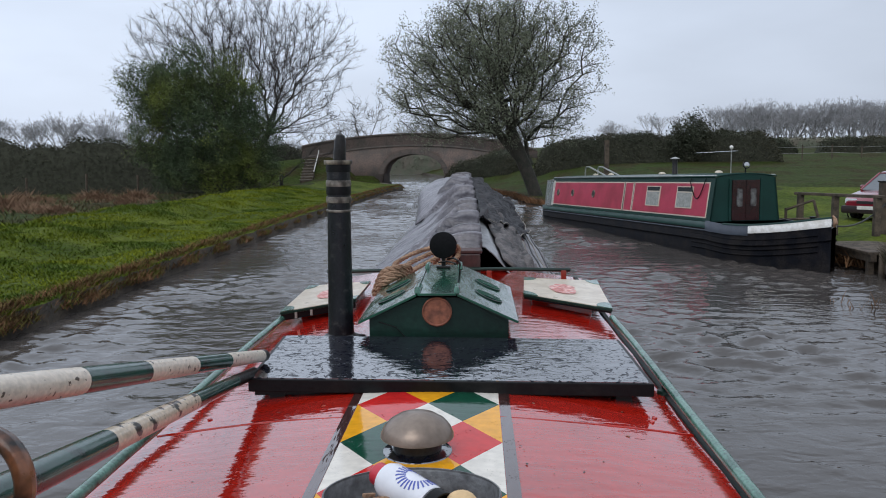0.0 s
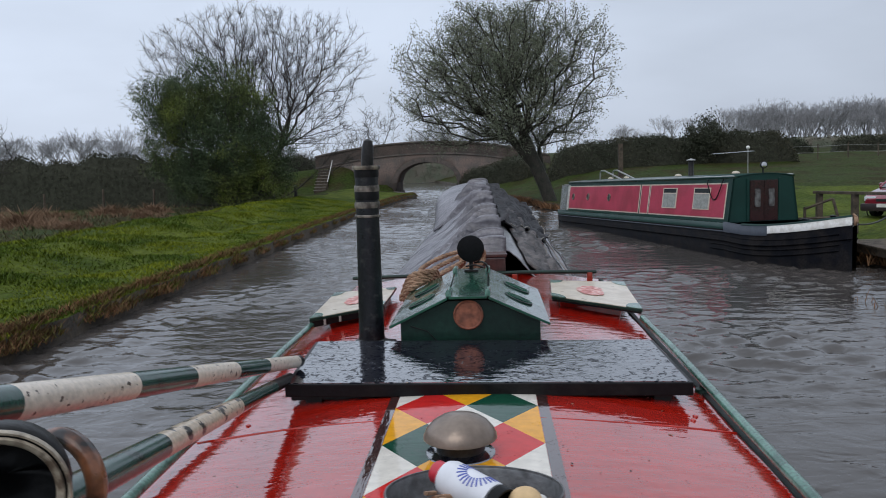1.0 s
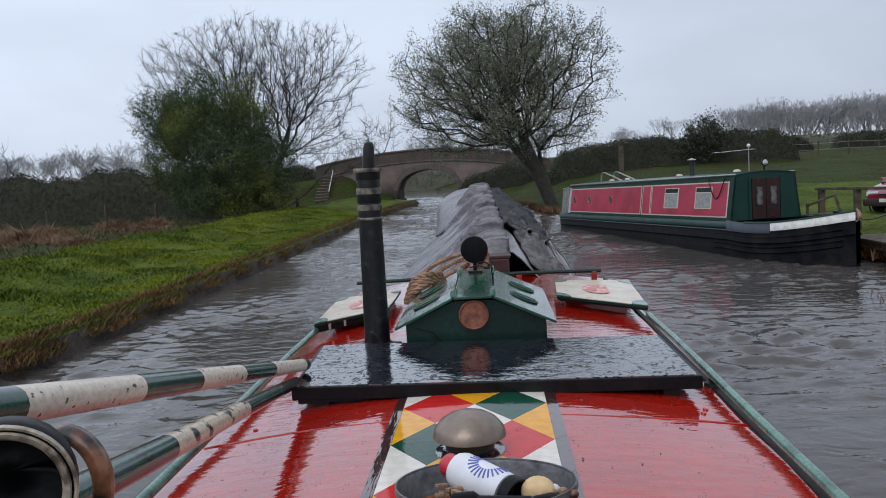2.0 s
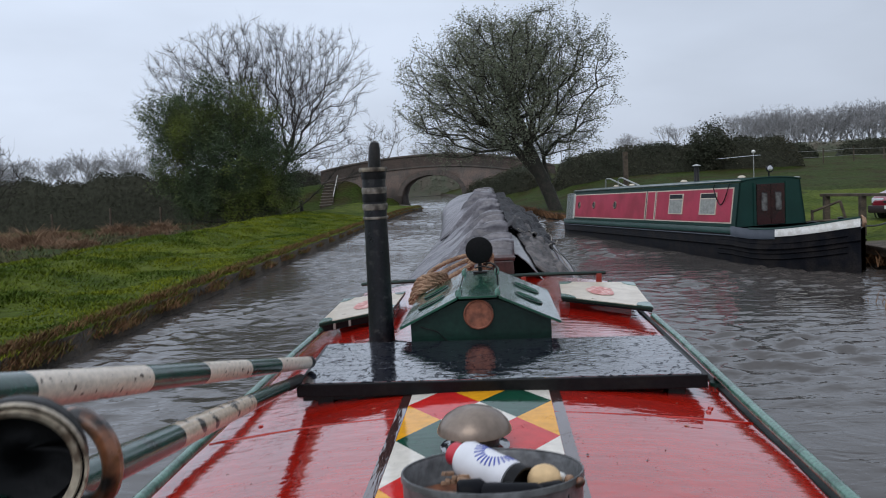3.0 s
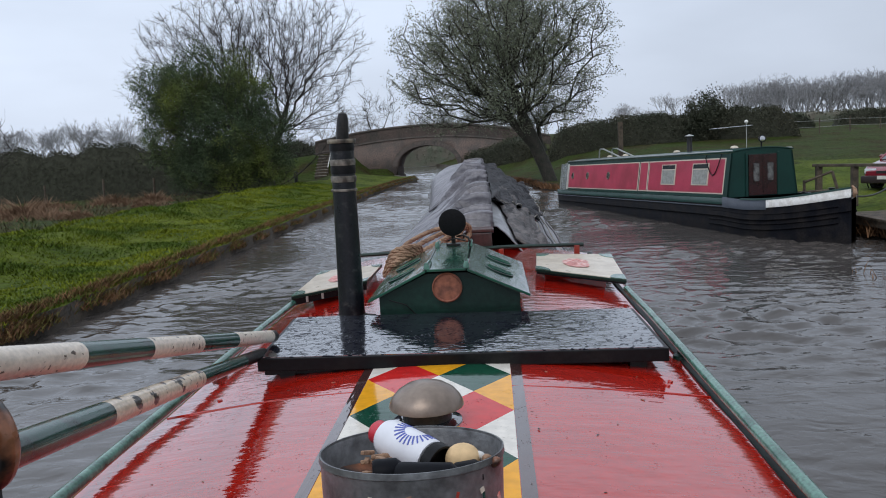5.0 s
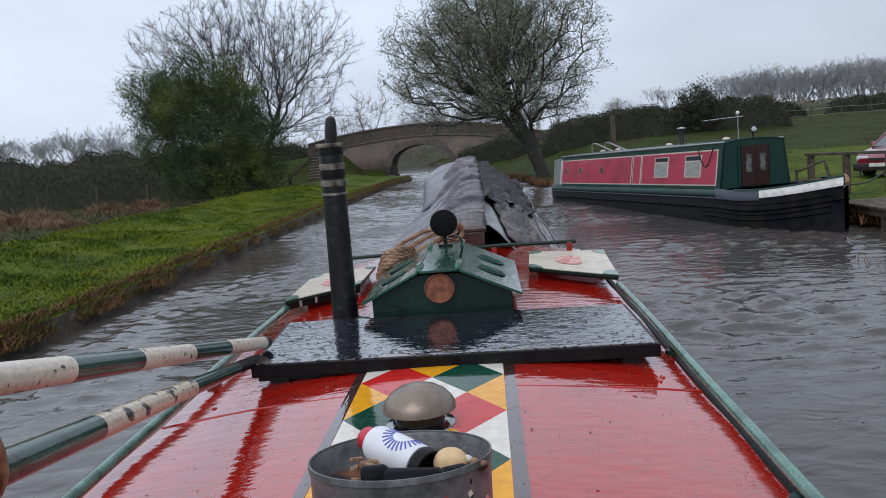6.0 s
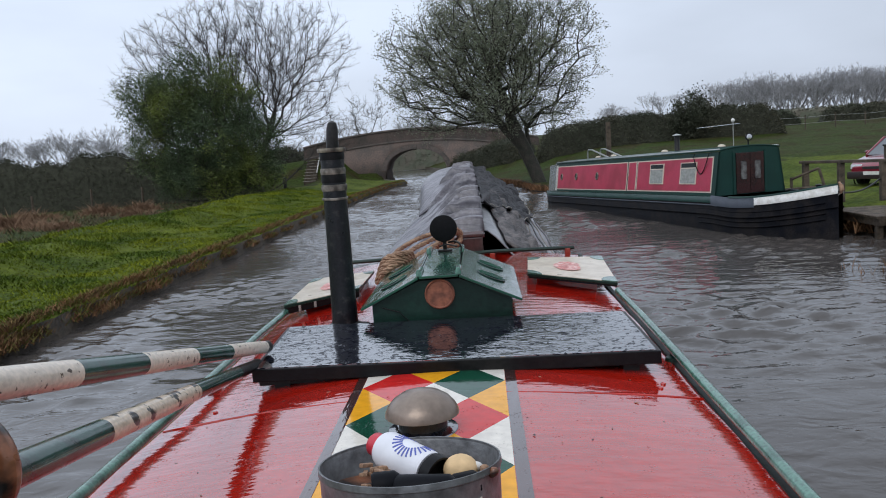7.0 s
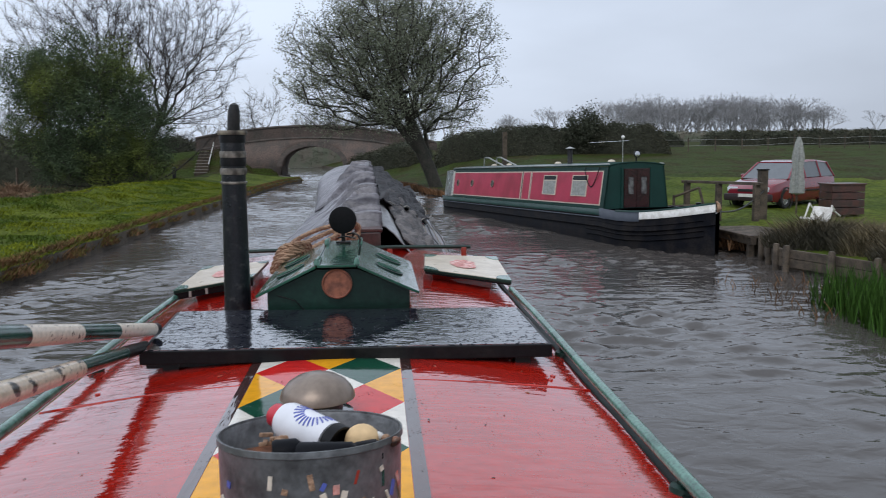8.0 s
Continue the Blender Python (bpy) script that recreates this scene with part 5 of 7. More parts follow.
def build_lamp():
    t = thing("tunnel_lamp", at_boat(-0.022, 1.88, 1.694), "round black tunnel lamp seen from its back, on the skylight", "lamp")
    m = Matrix.Translation((0, 0.0, 0.135)) @ Matrix.Rotation(radians(94), 4, "X")
    bm = bmesh.new()
    lathe(bm, [(0, -0.055), (0.03, -0.05), (0.058, -0.03), (0.074, 0.0), (0.077, 0.012), (0.077, 0.03), (0.07, 0.032), (0, 0.03)], 28, m)
    part("shell", bm, BLACK, t, smooth=True)
    bm = bmesh.new()
    tube(bm, [(0, 0, 0.0), (0, 0, 0.065)], 0.012, 8)
    box(bm, -0.04, 0.04, -0.02, 0.02, 0.0, 0.012, 0.003)
    part("bracket", bm, SOOT, t)
    bm = bmesh.new()
    tube(bm, [(0.02, 0, 0.05), (0.06, -0.02, 0.058), (0.085, -0.03, 0.045), (0.095, -0.03, 0.02), (0.09, -0.03, 0.0)], 0.006, 6)
    tube(bm, [(-0.03, 0, 0.03), (0.02, -0.03, 0.042), (0.07, -0.04, 0.03)], 0.005, 6)
    part("cable", bm, SOOT, t, smooth=True)


build_lamp()


def build_hatch_boards():
    for sx, corners, lab in ((1, ((0.442, 2.057, 1.506), (0.924, 1.797, 1.466), (0.981, 2.761, 1.466), (0.479, 2.662, 1.486)), "cream hatch board with a red rose and scalloped corners"), (-1, ((-0.932, 1.71, 1.471), (-0.54, 1.942, 1.501), (-0.55, 2.662, 1.486), (-0.983, 2.72, 1.471)), "cream hatch board with a faded red rose")):
        p = [Vector(c) for c in corners]
        nrm = (p[1] - p[0]).cross(p[2] - p[0])
        p[3].z = p[0].z - (nrm.x * (p[3].x - p[0].x) + nrm.y * (p[3].y - p[0].y)) / nrm.z
        o = (p[0] + p[1] + p[2] + p[3]) / 4
        t = thing("hatch_board", BOAT @ Matrix.Translation(o), lab, "hatch board", "painted hatch boards")
        q = [v - o for v in p]

        def put(u, w, z):
            a = q[0] + (q[1] - q[0]) * u
            b = q[3] + (q[2] - q[3]) * u
            return a + (b - a) * w + Vector((0, 0, z))
        bm = bmesh.new()
        hexa(bm, [put(u, w, -0.016) for u, w in ((0, 0), (1, 0), (1, 1), (0, 1))] + [put(u, w, 0) for u, w in ((0, 0), (1, 0), (1, 1), (0, 1))], 0.004)
        part("board", bm, GREEN_DARK, t, "dark green board edge")
        bm = bmesh.new()
        out = [(0, 0), (1, 0), (1, 1), (0, 1)]
        out = [(0.004 + 0.992 * u, 0.008 + 0.99 * w) for u, w in out]
        lo, hi = [bm.verts.new(put(u, w, -0.002)) for u, w in out], [bm.verts.new(put(u, w, 0.0035)) for u, w in out]
        bm.faces.new(hi)
        for i in range(len(lo)):
            bm.faces.new((lo[i], lo[(i + 1) % len(lo)], hi[(i + 1) % len(lo)], hi[i]))
        part("cream_field", bm, BOARD_CREAM, t, "cream paint")
        for cu, cw, a0 in ((0, 0, 0), (1, 0, 90), (1, 1, 180), (0, 1, 270)):
            ring = [(cu, cw)] + [(cu + 0.17 * math.cos(s), cw + 0.17 * math.sin(s)) for s in (radians(a0 + k) for k in range(0, 91, 15))]
            bm = bmesh.new()
            lo, hi = [bm.verts.new(put(u, w, 0.002)) for u, w in ring], [bm.verts.new(put(u, w, 0.006)) for u, w in ring]
            bm.faces.new(hi)
            for i in range(len(lo)):
                bm.faces.new((lo[i], lo[(i + 1) % len(lo)], hi[(i + 1) % len(lo)], hi[i]))
            part("corner_scallop", bm, RAIL_GREEN, t, "grey-green painted scallop")
        rng = random.Random(7 + sx)
        bm = bmesh.new()
        for i in range(9):
            a = i * 0.7
            r = 0.0 if i == 0 else 0.13
            cu, cw = 0.5 + r * math.cos(a) * 0.8, 0.5 + r * math.sin(a)
            pts = [put(cu + (0.085 + 0.03 * rng.random()) * math.cos(s) * 0.8, cw + (0.085 + 0.03 * rng.random()) * math.sin(s), 0.0042 + 0.0004 * i) for s in np.linspace(0, 2 * math.pi, 10)[:-1]]
            bm.faces.new([bm.verts.new(v) for v in pts])
        part("rose", bm, ROSE, t, "faded red painted rose")
        bm = bmesh.new()
        cs = [put(u, w, -0.015) for u, w in (((0.10, 0.16), (0.80, 0.16), (0.80, 0.97), (0.10, 0.97)) if sx > 0 else ((0.20, 0.16), (0.90, 0.16), (0.90, 0.97), (0.20, 0.97)))]
        hexa(bm, [Vector((c.x, c.y, roof_z(max(-0.9, min(0.9, c.x + o.x))) - o.z - 0.01)) for c in cs] + cs, 0.006)
        part("coaming", bm, RED_ROOF, t, "wet red coaming under the board")
        bm = bmesh.new()
        hexa(bm, [put(u, w, z) for z in (-0.026 if sx > 0 else -0.05, -0.015) for u, w in ((0.01, 0.004), (0.99, 0.004), (0.99, 0.03), (0.01, 0.03))])
        part("fascia", bm, BLACK, t, "dark edge batten")
        for u in (0.2, 0.4) if sx < 0 else ():
            c = put(u, 0.0, -0.016)
            bm = bmesh.new()
            box(bm, c.x - 0.006, c.x + 0.006, c.y - 0.006, c.y + 0.012, c.z - 0.03, c.z + 0.002)
            part("cleat", bm, COPING_PALE, t, "short pale cleat")


build_hatch_boards()


def build_hold_cover():
    """Sheeting over the long hold, laid across a ridge plank: soft rolls across the crest, black plastic and straps on the offside."""
    rng = np.random.default_rng(77)
    ridge = ((2.95, 0.12, 1.65), (6, 0.09, 1.70), (10, 0.03, 1.72), (14, -0.05, 1.75), (16.2, -0.09, 1.75))
    ry, rx, rz = [p[0] for p in ridge], [p[1] for p in ridge], [p[2] for p in ridge]
    t = thing("hold_cover", at_boat(0, 3, 1.0), "creased grey and black tarpaulin sheeting tented over the long hold", "tarpaulin")
    holder = Matrix.Translation((0, -3, -1.0))
    rolls, y = [], 3.25
    while y < 16.5:
        rolls.append((y, rng.uniform(0.07, 0.125) * (1 + 0.02 * y), rng.uniform(-0.55, 0.35), rng.uniform(0, 6.28), rng.uniform(0.16, 0.34), rng.uniform(0.35, 1.0)))
        y += rng.uniform(0.34, 0.72) * (1 + 0.05 * (y - 3))

    def roll(y, u):
        """Overlapping folds across the crest: steep towards the stern, easing off towards the bow."""
        best = 0.0
        for yi, amp, skew, ph, tail, reach in rolls:
            s = y - yi - skew * u - 0.10 * math.sin(4 * u + ph) * u
            keep = amp * max(0.15, 1 - u / reach) * (0.75 + 0.25 * math.sin(6 * u + ph))
            if -0.035 < s < 1.4:
                best = max(best, keep * ((s + 0.035) / 0.035 if s < 0 else math.exp(-s / tail)))
            elif -0.15 < s <= -0.035:
                best -= 0.45 * keep * (s + 0.15) / 0.115
        return best

    def at_ridge(y):
        return float(np.interp(y, ry, rx)), float(np.interp(y, ry, rz))

    def point(y, side, u, lift=0.0):
        """A place on the slope, from the plank's edge at 0 to the gunwale at 1."""
        xr, zr = at_ridge(y)
        xa = xr + (0.085 if side > 0 else -0.10)
        z = zr - 0.012 + (1.02 - zr) * (u ** 1.08) - 0.05 * math.sin(math.pi * u)
        return Vector((xa + (side * 1.0 - xa) * u + side * lift * 0.5, y, z + lift))

    def sheet(name, rows, material, thick, label):
        k = len(rows[0])
        f = [(i * k + j, i * k + j + 1, (i + 1) * k + j + 1, (i + 1) * k + j) for i in range(len(rows) - 1) for j in range(k - 1)]
        ob = solid(name, [tuple(p) for r in rows for p in r], f, material, t, True)
        ob.matrix_local = holder
        ob["label"] = label
        ob.modifiers.new("thickness", "SOLIDIFY").thickness = thick

    # grey canvas: over the plank and down the towpath side
    rows = []
    for y in np.arange(3.02, 16.21, 0.032):
        xr, zr = at_ridge(y)
        billow = 0.17 * math.exp(-((y - 11.6) / 1.5) ** 2) + 0.07 * math.exp(-((y - 14.6) / 0.8) ** 2)
        row = []
        for j in range(8):
            c = j / 7
            x = xr + 0.085 - 0.185 * c
            h = roll(y, 0.0) + billow * (0.35 + 0.35 * c) + 0.010 * noise.noise((x * 5, y * 6, 3.0))
            row.append((x, y - 0.8 * roll(y, 0.0), zr - 0.012 + 0.012 * math.sin(math.pi * c) + h))
        for j in range(1, 35):
            u = j / 34
            n1 = noise.noise((u * 3.0, y * 1.1, 0.0)) + 0.5 * noise.noise((u * 5.0, y * 3.4, 5.0)) + 0.22 * noise.noise((u * 9.0, y * 9.0, 2.0))
            h = roll(y, u) + 0.035 * n1 * min(1, 3 * u) * min(1, 4 * (1 - u)) + billow * (0.7 + 0.5 * math.sin(math.pi * min(1, 0.2 + u))) * max(0, 1 - 1.15 * u)
            p = point(y, -1, u)
            row.append((p.x - 0.6 * h, p.y - 0.8 * roll(y, u), p.z + h))
        for drop in (0.14, 0.30, 0.42):
            row.append((-1.012 - 0.022 * math.sin(y * 7 + drop * 6) - 0.015 * math.sin(y * 17), y, 1.03 - drop))
        rows.append(row)
    sheet("side_sheet", rows, TARP, 0.008, "wet grey canvas rolled in folds across the ridge")
    # corner of canvas lifted by the wind
    rows = []
    for i in range(34):
        e = i / 33
        row = []
        for j in range(26):
            q = j / 25
            y = 10.2 + 3.4 * e
            xr, zr = at_ridge(y)
            lie = point(y, -1, 0.8 * q, 0.03)
            up = math.sin(math.pi * e) ** 0.8
            lifted = Vector((xr + 0.04 - 0.90 * math.sin(0.5 * math.pi * min(1, 1.12 * q)), y - 0.25 * up * q, zr + 0.15 - 0.16 * q - 0.42 * q ** 3.0))
            p = lie.lerp(lifted, up) + Vector((0, 0, 0.02 * noise.noise((e * 5, q * 3, 0.0)) + 0.02 * (1 - abs(math.sin(5 * e + q))) ** 4))
            row.append(p)
        rows.append(row)
    sheet("loose_flap", rows, TARP, 0.02, "corner of canvas lifted by the wind")
    # paler side cloth down the offside, drawn back from the end of the plank
    rows = []
    for i in range(300):
        e = i / 299
        row = []
        for j in range(29):
            u = j / 28
            y = (3.4 - 0.45 * u) * (1 - e) + 16.2 * e
            h = 0.03 * noise.noise((u * 7.0, y * 0.7, 9.0)) + 0.018 * noise.noise((u * 16.0, y * 1.5, 4.0)) + 0.01 * noise.noise((u * 10.0, y * 6.0, 1.0))
            row.append(point(y, 1, u, h))
        y = 2.95 * (1 - e) + 16.2 * e
        for drop in (0.14, 0.30, 0.42):
            row.append(Vector((1.012 + 0.02 * math.sin(y * 6 + drop * 5), y, 1.03 - drop)))
        rows.append(row)
    sheet("side_sheet", rows, TARP_SIDE, 0.008, "pale grey side cloth pulled tight")
    # black plastic thrown over the ridge, with a torn lower edge
    def torn(y):
        return float(np.interp(y, (5.2, 6.2, 7.6, 8.6, 9.2, 11, 16.2), (0.10, 0.34, 0.70, 0.84, 0.80, 0.88, 0.92))) + 0.035 * noise.noise((y * 3.0, 0.0, 7.0)) + 0.02 * noise.noise((y * 9.0, 0.0, 2.0))
    rows, edge = [], []
    for y in np.arange(5.2, 16.2, 0.045):
        row = []
        for j in range(27):
            c = j / 26
            u = torn(y) * c
            h = 0.028 + 0.15 * abs(noise.noise((u * 4.5 + 0.35 * y, y * 1.1, 11.0))) + 0.07 * abs(noise.noise((u * 9.0 + 0.6 * y, y * 2.2, 6.0)))
            row.append(point(y, 1, u, h * min(1, 0.35 + 3 * c)))
        rows.append(row)
        edge.append(row[-1] + Vector((0.008, 0, 0.012)))
    sheet("black_sheet", rows, TARP_DARK, 0.012, "rumpled shiny black plastic sheet with a torn edge")
    for a, b in ((0, 60), (66, 120), (128, 190)):
        bm = bmesh.new()
        tube(bm, edge[a:b], 0.006, 5)
        ob = part("frayed_edge", bm, COPING_PALE, t, "frayed pale edge of the plastic", True)
        ob.matrix_local = holder
    # crumpled rags and bark-brown sacking heaped along the plank
    for i, (ya, yb, ua, ub, mt) in enumerate(((3.5, 6.2, 0.06, 0.38, SACKING), (4.6, 7.4, 0.02, 0.26, TARP_DARK), (5.3, 7.2, 0.20, 0.50, SACKING), (6.4, 8.6, 0.04, 0.30, SACKING), (3.6, 5.0, 0.30, 0.55, SACKING))):
        rows = []
        for p in range(46):
            e = p / 45
            y = ya + (yb - ya) * e
            row = []
            for q in range(13):
                c = q / 12
                u = ua + (ub - ua) * c + 0.14 * (1 - e) + 0.05 * noise.noise((y * 2.5, i, c))
                arch = math.sin(math.pi * c) ** 0.6 * math.sin(math.pi * min(1, e * 1.05)) ** 0.5
                row.append(point(y, 1, max(0.0, u), 0.02 + arch * (0.05 + 0.075 * abs(noise.noise((c * 4 + i, y * 3.6, i * 3.0))) + 0.04 * noise.noise((c * 9, y * 9, i + 0.5)))))
            rows.append(row)
        sheet("crumpled_sheet", rows, mt, 0.01, "crumpled weathered sacking")
    # straps along the side cloth, and cords over the crest
    for i, (ya, ua, yb, ub) in enumerate(((3.5, 0.60, 9.5, 0.66), (3.3, 0.70, 11.5, 0.78), (3.2, 0.79, 12.5, 0.86), (3.05, 0.88, 13.0, 0.93), (3.8, 0.46, 7.6, 0.60))):
        bm = bmesh.new()
        tube(bm, [point(ya + (yb - ya) * k / 30, 1, ua + (ub - ua) * k / 30, 0.03 + 0.008 * math.sin(k * 0.9 + i)) for k in range(31)], 0.008, 6)
        ob = part("strap", bm, SOOT if i % 2 else COPING_PALE, t, "thin strap drawn along the side cloth", True)
        ob.matrix_local = holder
    # fore end of the ridge
    bm = bmesh.new()
    vs = [bm.verts.new(p) for p in ((-0.98, 16.15, 0.6), (1.0, 16.15, 0.6), (1.0, 16.15, 1.02), (-0.10, 16.15, 1.74), (-0.98, 16.15, 1.02))]
    face = bm.faces.new(vs)
    r = bmesh.ops.extrude_face_region(bm, geom=[face])
    bmesh.ops.translate(bm, vec=(0, 0.05, 0), verts=[q for q in r["geom"] if isinstance(q, bmesh.types.BMVert)])
    ob = part("cratch_board", bm, TARP_DARK, t)
    ob.matrix_local = holder
    bm = bmesh.new()
    tube(bm, [(-0.09, 16.0, 1.72), (-0.09, 16.0, 1.86)], 0.03, 8)
    ob = part("ridge_stud", bm, SOOT, t, "short black stud at the fore end of the ridge", True)
    ob.matrix_local = holder
    # end block of the ridge
    t2 = thing("top_plank", at_boat(0.12, 2.9, 1.44), "dark red wooden end block of the hold's ridge plank", "plank")
    bm = bmesh.new()
    hexa(bm, [(-0.10, 0.0, -0.02), (0.07, 0.0, -0.02), (0.07, 0.5, -0.02), (-0.10, 0.5, -0.02), (-0.10, 0.0, 0.20), (0.07, 0.0, 0.20), (0.07, 0.5, 0.205), (-0.10, 0.5, 0.205)], 0.01)
    part("end_block", bm, PLANK, t2)
    bm = bmesh.new()
    box(bm, -0.11, 0.078, -0.01, 0.14, 0.203, 0.226, 0.006)
    part("cap_board", bm, PLANK, t2)


TARP_SIDE = mat("pale_side_cloth", (0.20, 0.195, 0.205), 0.32, var=0.3, scale=2.2, fine=30, bump=0.3, col2=(0.11, 0.105, 0.11), coat=0.2)
SACKING = mat("weathered_sacking", (0.115, 0.095, 0.088), 0.6, var=0.4, scale=6, fine=40, bump=0.5, dist=0.02, col2=(0.03, 0.027, 0.028))


build_hold_cover()


def twisted(bm, pts, r, strands=3, turns=9.0):
    """A laid rope of strands wound about a line."""
    pts = [Vector(p) for p in pts]
    line = []
    n = len(pts)
    for i in range(n - 1):
        for s in range(8):
            u = s / 8
            p0, p1, p2, p3 = pts[max(i - 1, 0)], pts[i], pts[i + 1], pts[min(i + 2, n - 1)]
            line.append(0.5 * ((2 * p1) + (p2 - p0) * u + (2 * p0 - 5 * p1 + 4 * p2 - p3) * u * u + (3 * p1 - p0 - 3 * p2 + p3) * u ** 3))
    line.append(pts[-1])
    dist = 0.0
    for k in range(strands):
        dist, out = 0.0, []
        for i, p in enumerate(line):
            d = (line[min(i + 1, len(line) - 1)] - line[max(i - 1, 0)]).normalized()
            if i:
                dist += (p - line[i - 1]).length
            s = d.cross(Vector((0, 0, 1))).normalized() if abs(d.z) < 0.95 else Vector((1, 0, 0))
            u = d.cross(s)
            a = dist * turns * 2 * math.pi + k * 2 * math.pi / strands
            out.append(p + r * 0.55 * (math.cos(a) * s + math.sin(a) * u))
        tube(bm, out, r * 0.6, 6)


def build_rope():
    t = thing("rope_coil", at_boat(-0.33, 2.35, 1.47), "heap of thick tan rope looped beside the skylight", "rope")
    rng = random.Random(4)
    for i in range(4):
        bm = bmesh.new()
        o = 0.07 * i
        sp = 0.05 * (i - 1.5)
        pts = [(-0.14 + 0.05 * rng.random(), -0.30 + o, 0.0 + 0.01 * i), (-0.09 + 0.02 * i, -0.22 + o * 0.5, 0.09 + 0.015 * i), (0.02 - sp, 0.0 + o * 0.4, 0.12 + 0.03 * i), (0.17 - sp, 0.28 + o * 0.3, 0.19 + 0.03 * i), (0.30, 0.50, 0.27 + 0.012 * i), (0.34, 0.55, 0.22), (0.28, 0.5, 0.12), (0.05, 0.25 + o, 0.02)]
        pts = [(x + 0.03, y, z * 0.72 + (0.02 if z > 0.05 else 0)) for x, y, z in pts]
        twisted(bm, pts, 0.016, 3, 9)
        part("rope_loop", bm, ROPE, t, smooth=True)
    for i in range(3):
        bm = bmesh.new()
        pts = [(-0.17 - 0.02 * i, -0.28, 0.0), (-0.15, -0.36 + 0.02 * i, 0.07 + 0.03 * i), (-0.05, -0.33, 0.12 + 0.02 * i), (0.0, -0.22, 0.10 + 0.02 * i), (-0.06, -0.12, 0.05), (-0.16, -0.16, 0.0)]
        pts = [(x + 0.09, y, z * 1.05 + 0.035) for x, y, z in pts]
        twisted(bm, pts, 0.020)
        part("rope_loop", bm, ROPE, t, smooth=True)
    bm = bmesh.new()
    twisted(bm, [(0.24, 0.36, 0.08), (0.22, 0.34, 0.14), (0.25, 0.36, 0.22), (0.29, 0.40, 0.24), (0.30, 0.44, 0.15), (0.28, 0.44, 0.08)], 0.024)
    part("rope_loop", bm, ROPE, t, smooth=True)


build_rope()


def build_mushroom():
    t = thing("mushroom_vent", at_boat(-0.012, -0.30, roof_z(0) - 0.003), "dull bronze mushroom ventilator on a black stem", "ventilator")
    bm = bmesh.new()
    lathe(bm, [(0.0, 0.130), (0.03, 0.127), (0.06, 0.117), (0.085, 0.101), (0.102, 0.081), (0.110, 0.063), (0.111, 0.056), (0.104, 0.054), (0.08, 0.062), (0, 0.072)], 36)
    part("cap", bm, BRONZE, t, smooth=True)
    bm = bmesh.new()
    lathe(bm, [(0, 0.0), (0.074, 0.0), (0.072, 0.066), (0, 0.07)], 28)
    part("stem", bm, SOOT, t, smooth=True)
    bm = bmesh.new()
    lathe(bm, [(0, -0.002), (0.108, -0.002), (0.104, 0.010), (0.085, 0.016), (0.073, 0.018), (0, 0.018)], 28)
    part("flange", bm, BLACK_GLASS, t, "wet black flange", True)


build_mushroom()


def build_specks():
    rng = random.Random(12)
    bm = bmesh.new()
    for i in range(46):
        x, y = rng.uniform(-0.82, 0.82), rng.uniform(-1.3, 0.25)
        if -0.3 < x < 0.29 and i % 4:
            continue
        s = rng.uniform(0.002, 0.0055)
        m = Matrix.Translation((x, y, roof_z(x) + 0.0015)) @ Matrix.Rotation(rng.uniform(0, 3), 4, "Z") @ Matrix.Diagonal((1.8, 0.8, 0.35, 1))
        bmesh.ops.create_icosphere(bm, subdivisions=1, radius=s, matrix=m)
    me = bpy.data.meshes.new("leaf_specks")
    bm.to_mesh(me)
    bm.free()
    me.materials.append(RUST)
    ob = new("leaf_specks", me)
    ob.matrix_world = BOAT
    tagged(ob, "tiny dark specks of wet leaf litter on the roof", "litter", kind="stuff")


build_specks()


def build_tin():
    cx, cy, zb, zr, r = TIN
    t = thing("tin_tub", at_boat(cx, cy, zb, -7.2, 0, 0), "round grey painted tin tub with odds and ends in it", "tub")
    h = zr - zb
    bm = bmesh.new()
    lathe(bm, [(0, 0.006), (r * 0.93, 0.006), (r * 0.985, h), (r * 1.0, h + 0.004), (r * 1.012, h), (r * 1.0, h - 0.008), (r * 0.95, 0), (0, 0)], 48)
    part("pan", bm, GALV, t, smooth=True)
    bm = bmesh.new()
    lathe(bm, [(r * 0.99, h - 0.003), (r * 0.995, h + 0.006), (r * 1.015, h + 0.006), (r * 1.02, h - 0.004), (r * 1.0, h - 0.006)], 48)
    part("rolled_rim", bm, GALV, t, "worn rolled rim", True)
    rng = random.Random(9)
    for i in range(28):
        a = radians(-165 + 5.6 * i + rng.uniform(-3, 3))
        bm = bmesh.new()
        w, hh = rng.uniform(0.002, 0.006), rng.uniform(0.008, 0.03)
        z = h - rng.uniform(0.035, 0.11)
        m = Matrix.Rotation(a + radians(90), 4, "Z") @ Matrix.Translation((0, -r * 0.988, z)) @ Matrix.Rotation(rng.uniform(-0.6, 0.6), 4, "Y")
        box(bm, -w, w, -0.002, 0.004, -hh / 2, hh / 2, m=m)
        part("paint_dab", bm, rng.choice([ROSE, CREAM, SHAFT_GREEN, CREAM, RED, BLUE, ROPE]), t, "worn painted decoration")
    m0 = at_boat(cx, cy, zb, -7.2, 0, 0) @ Matrix.Translation((0, 0, h))
    # bottle lying on the rim of the heap
    b = thing("cleaner_bottle", BOAT @ Matrix.Translation((0.052, -1.255, 1.754)) @ Vector((-0.107, 0.095, 0.02)).to_track_quat("Z", "X").to_matrix().to_4x4(), "white plastic bottle with blue stripes and a red cap, lying down", "bottle")
    return m0, b


TIN = (0.055, -1.305, 1.44, 1.758, 0.155)


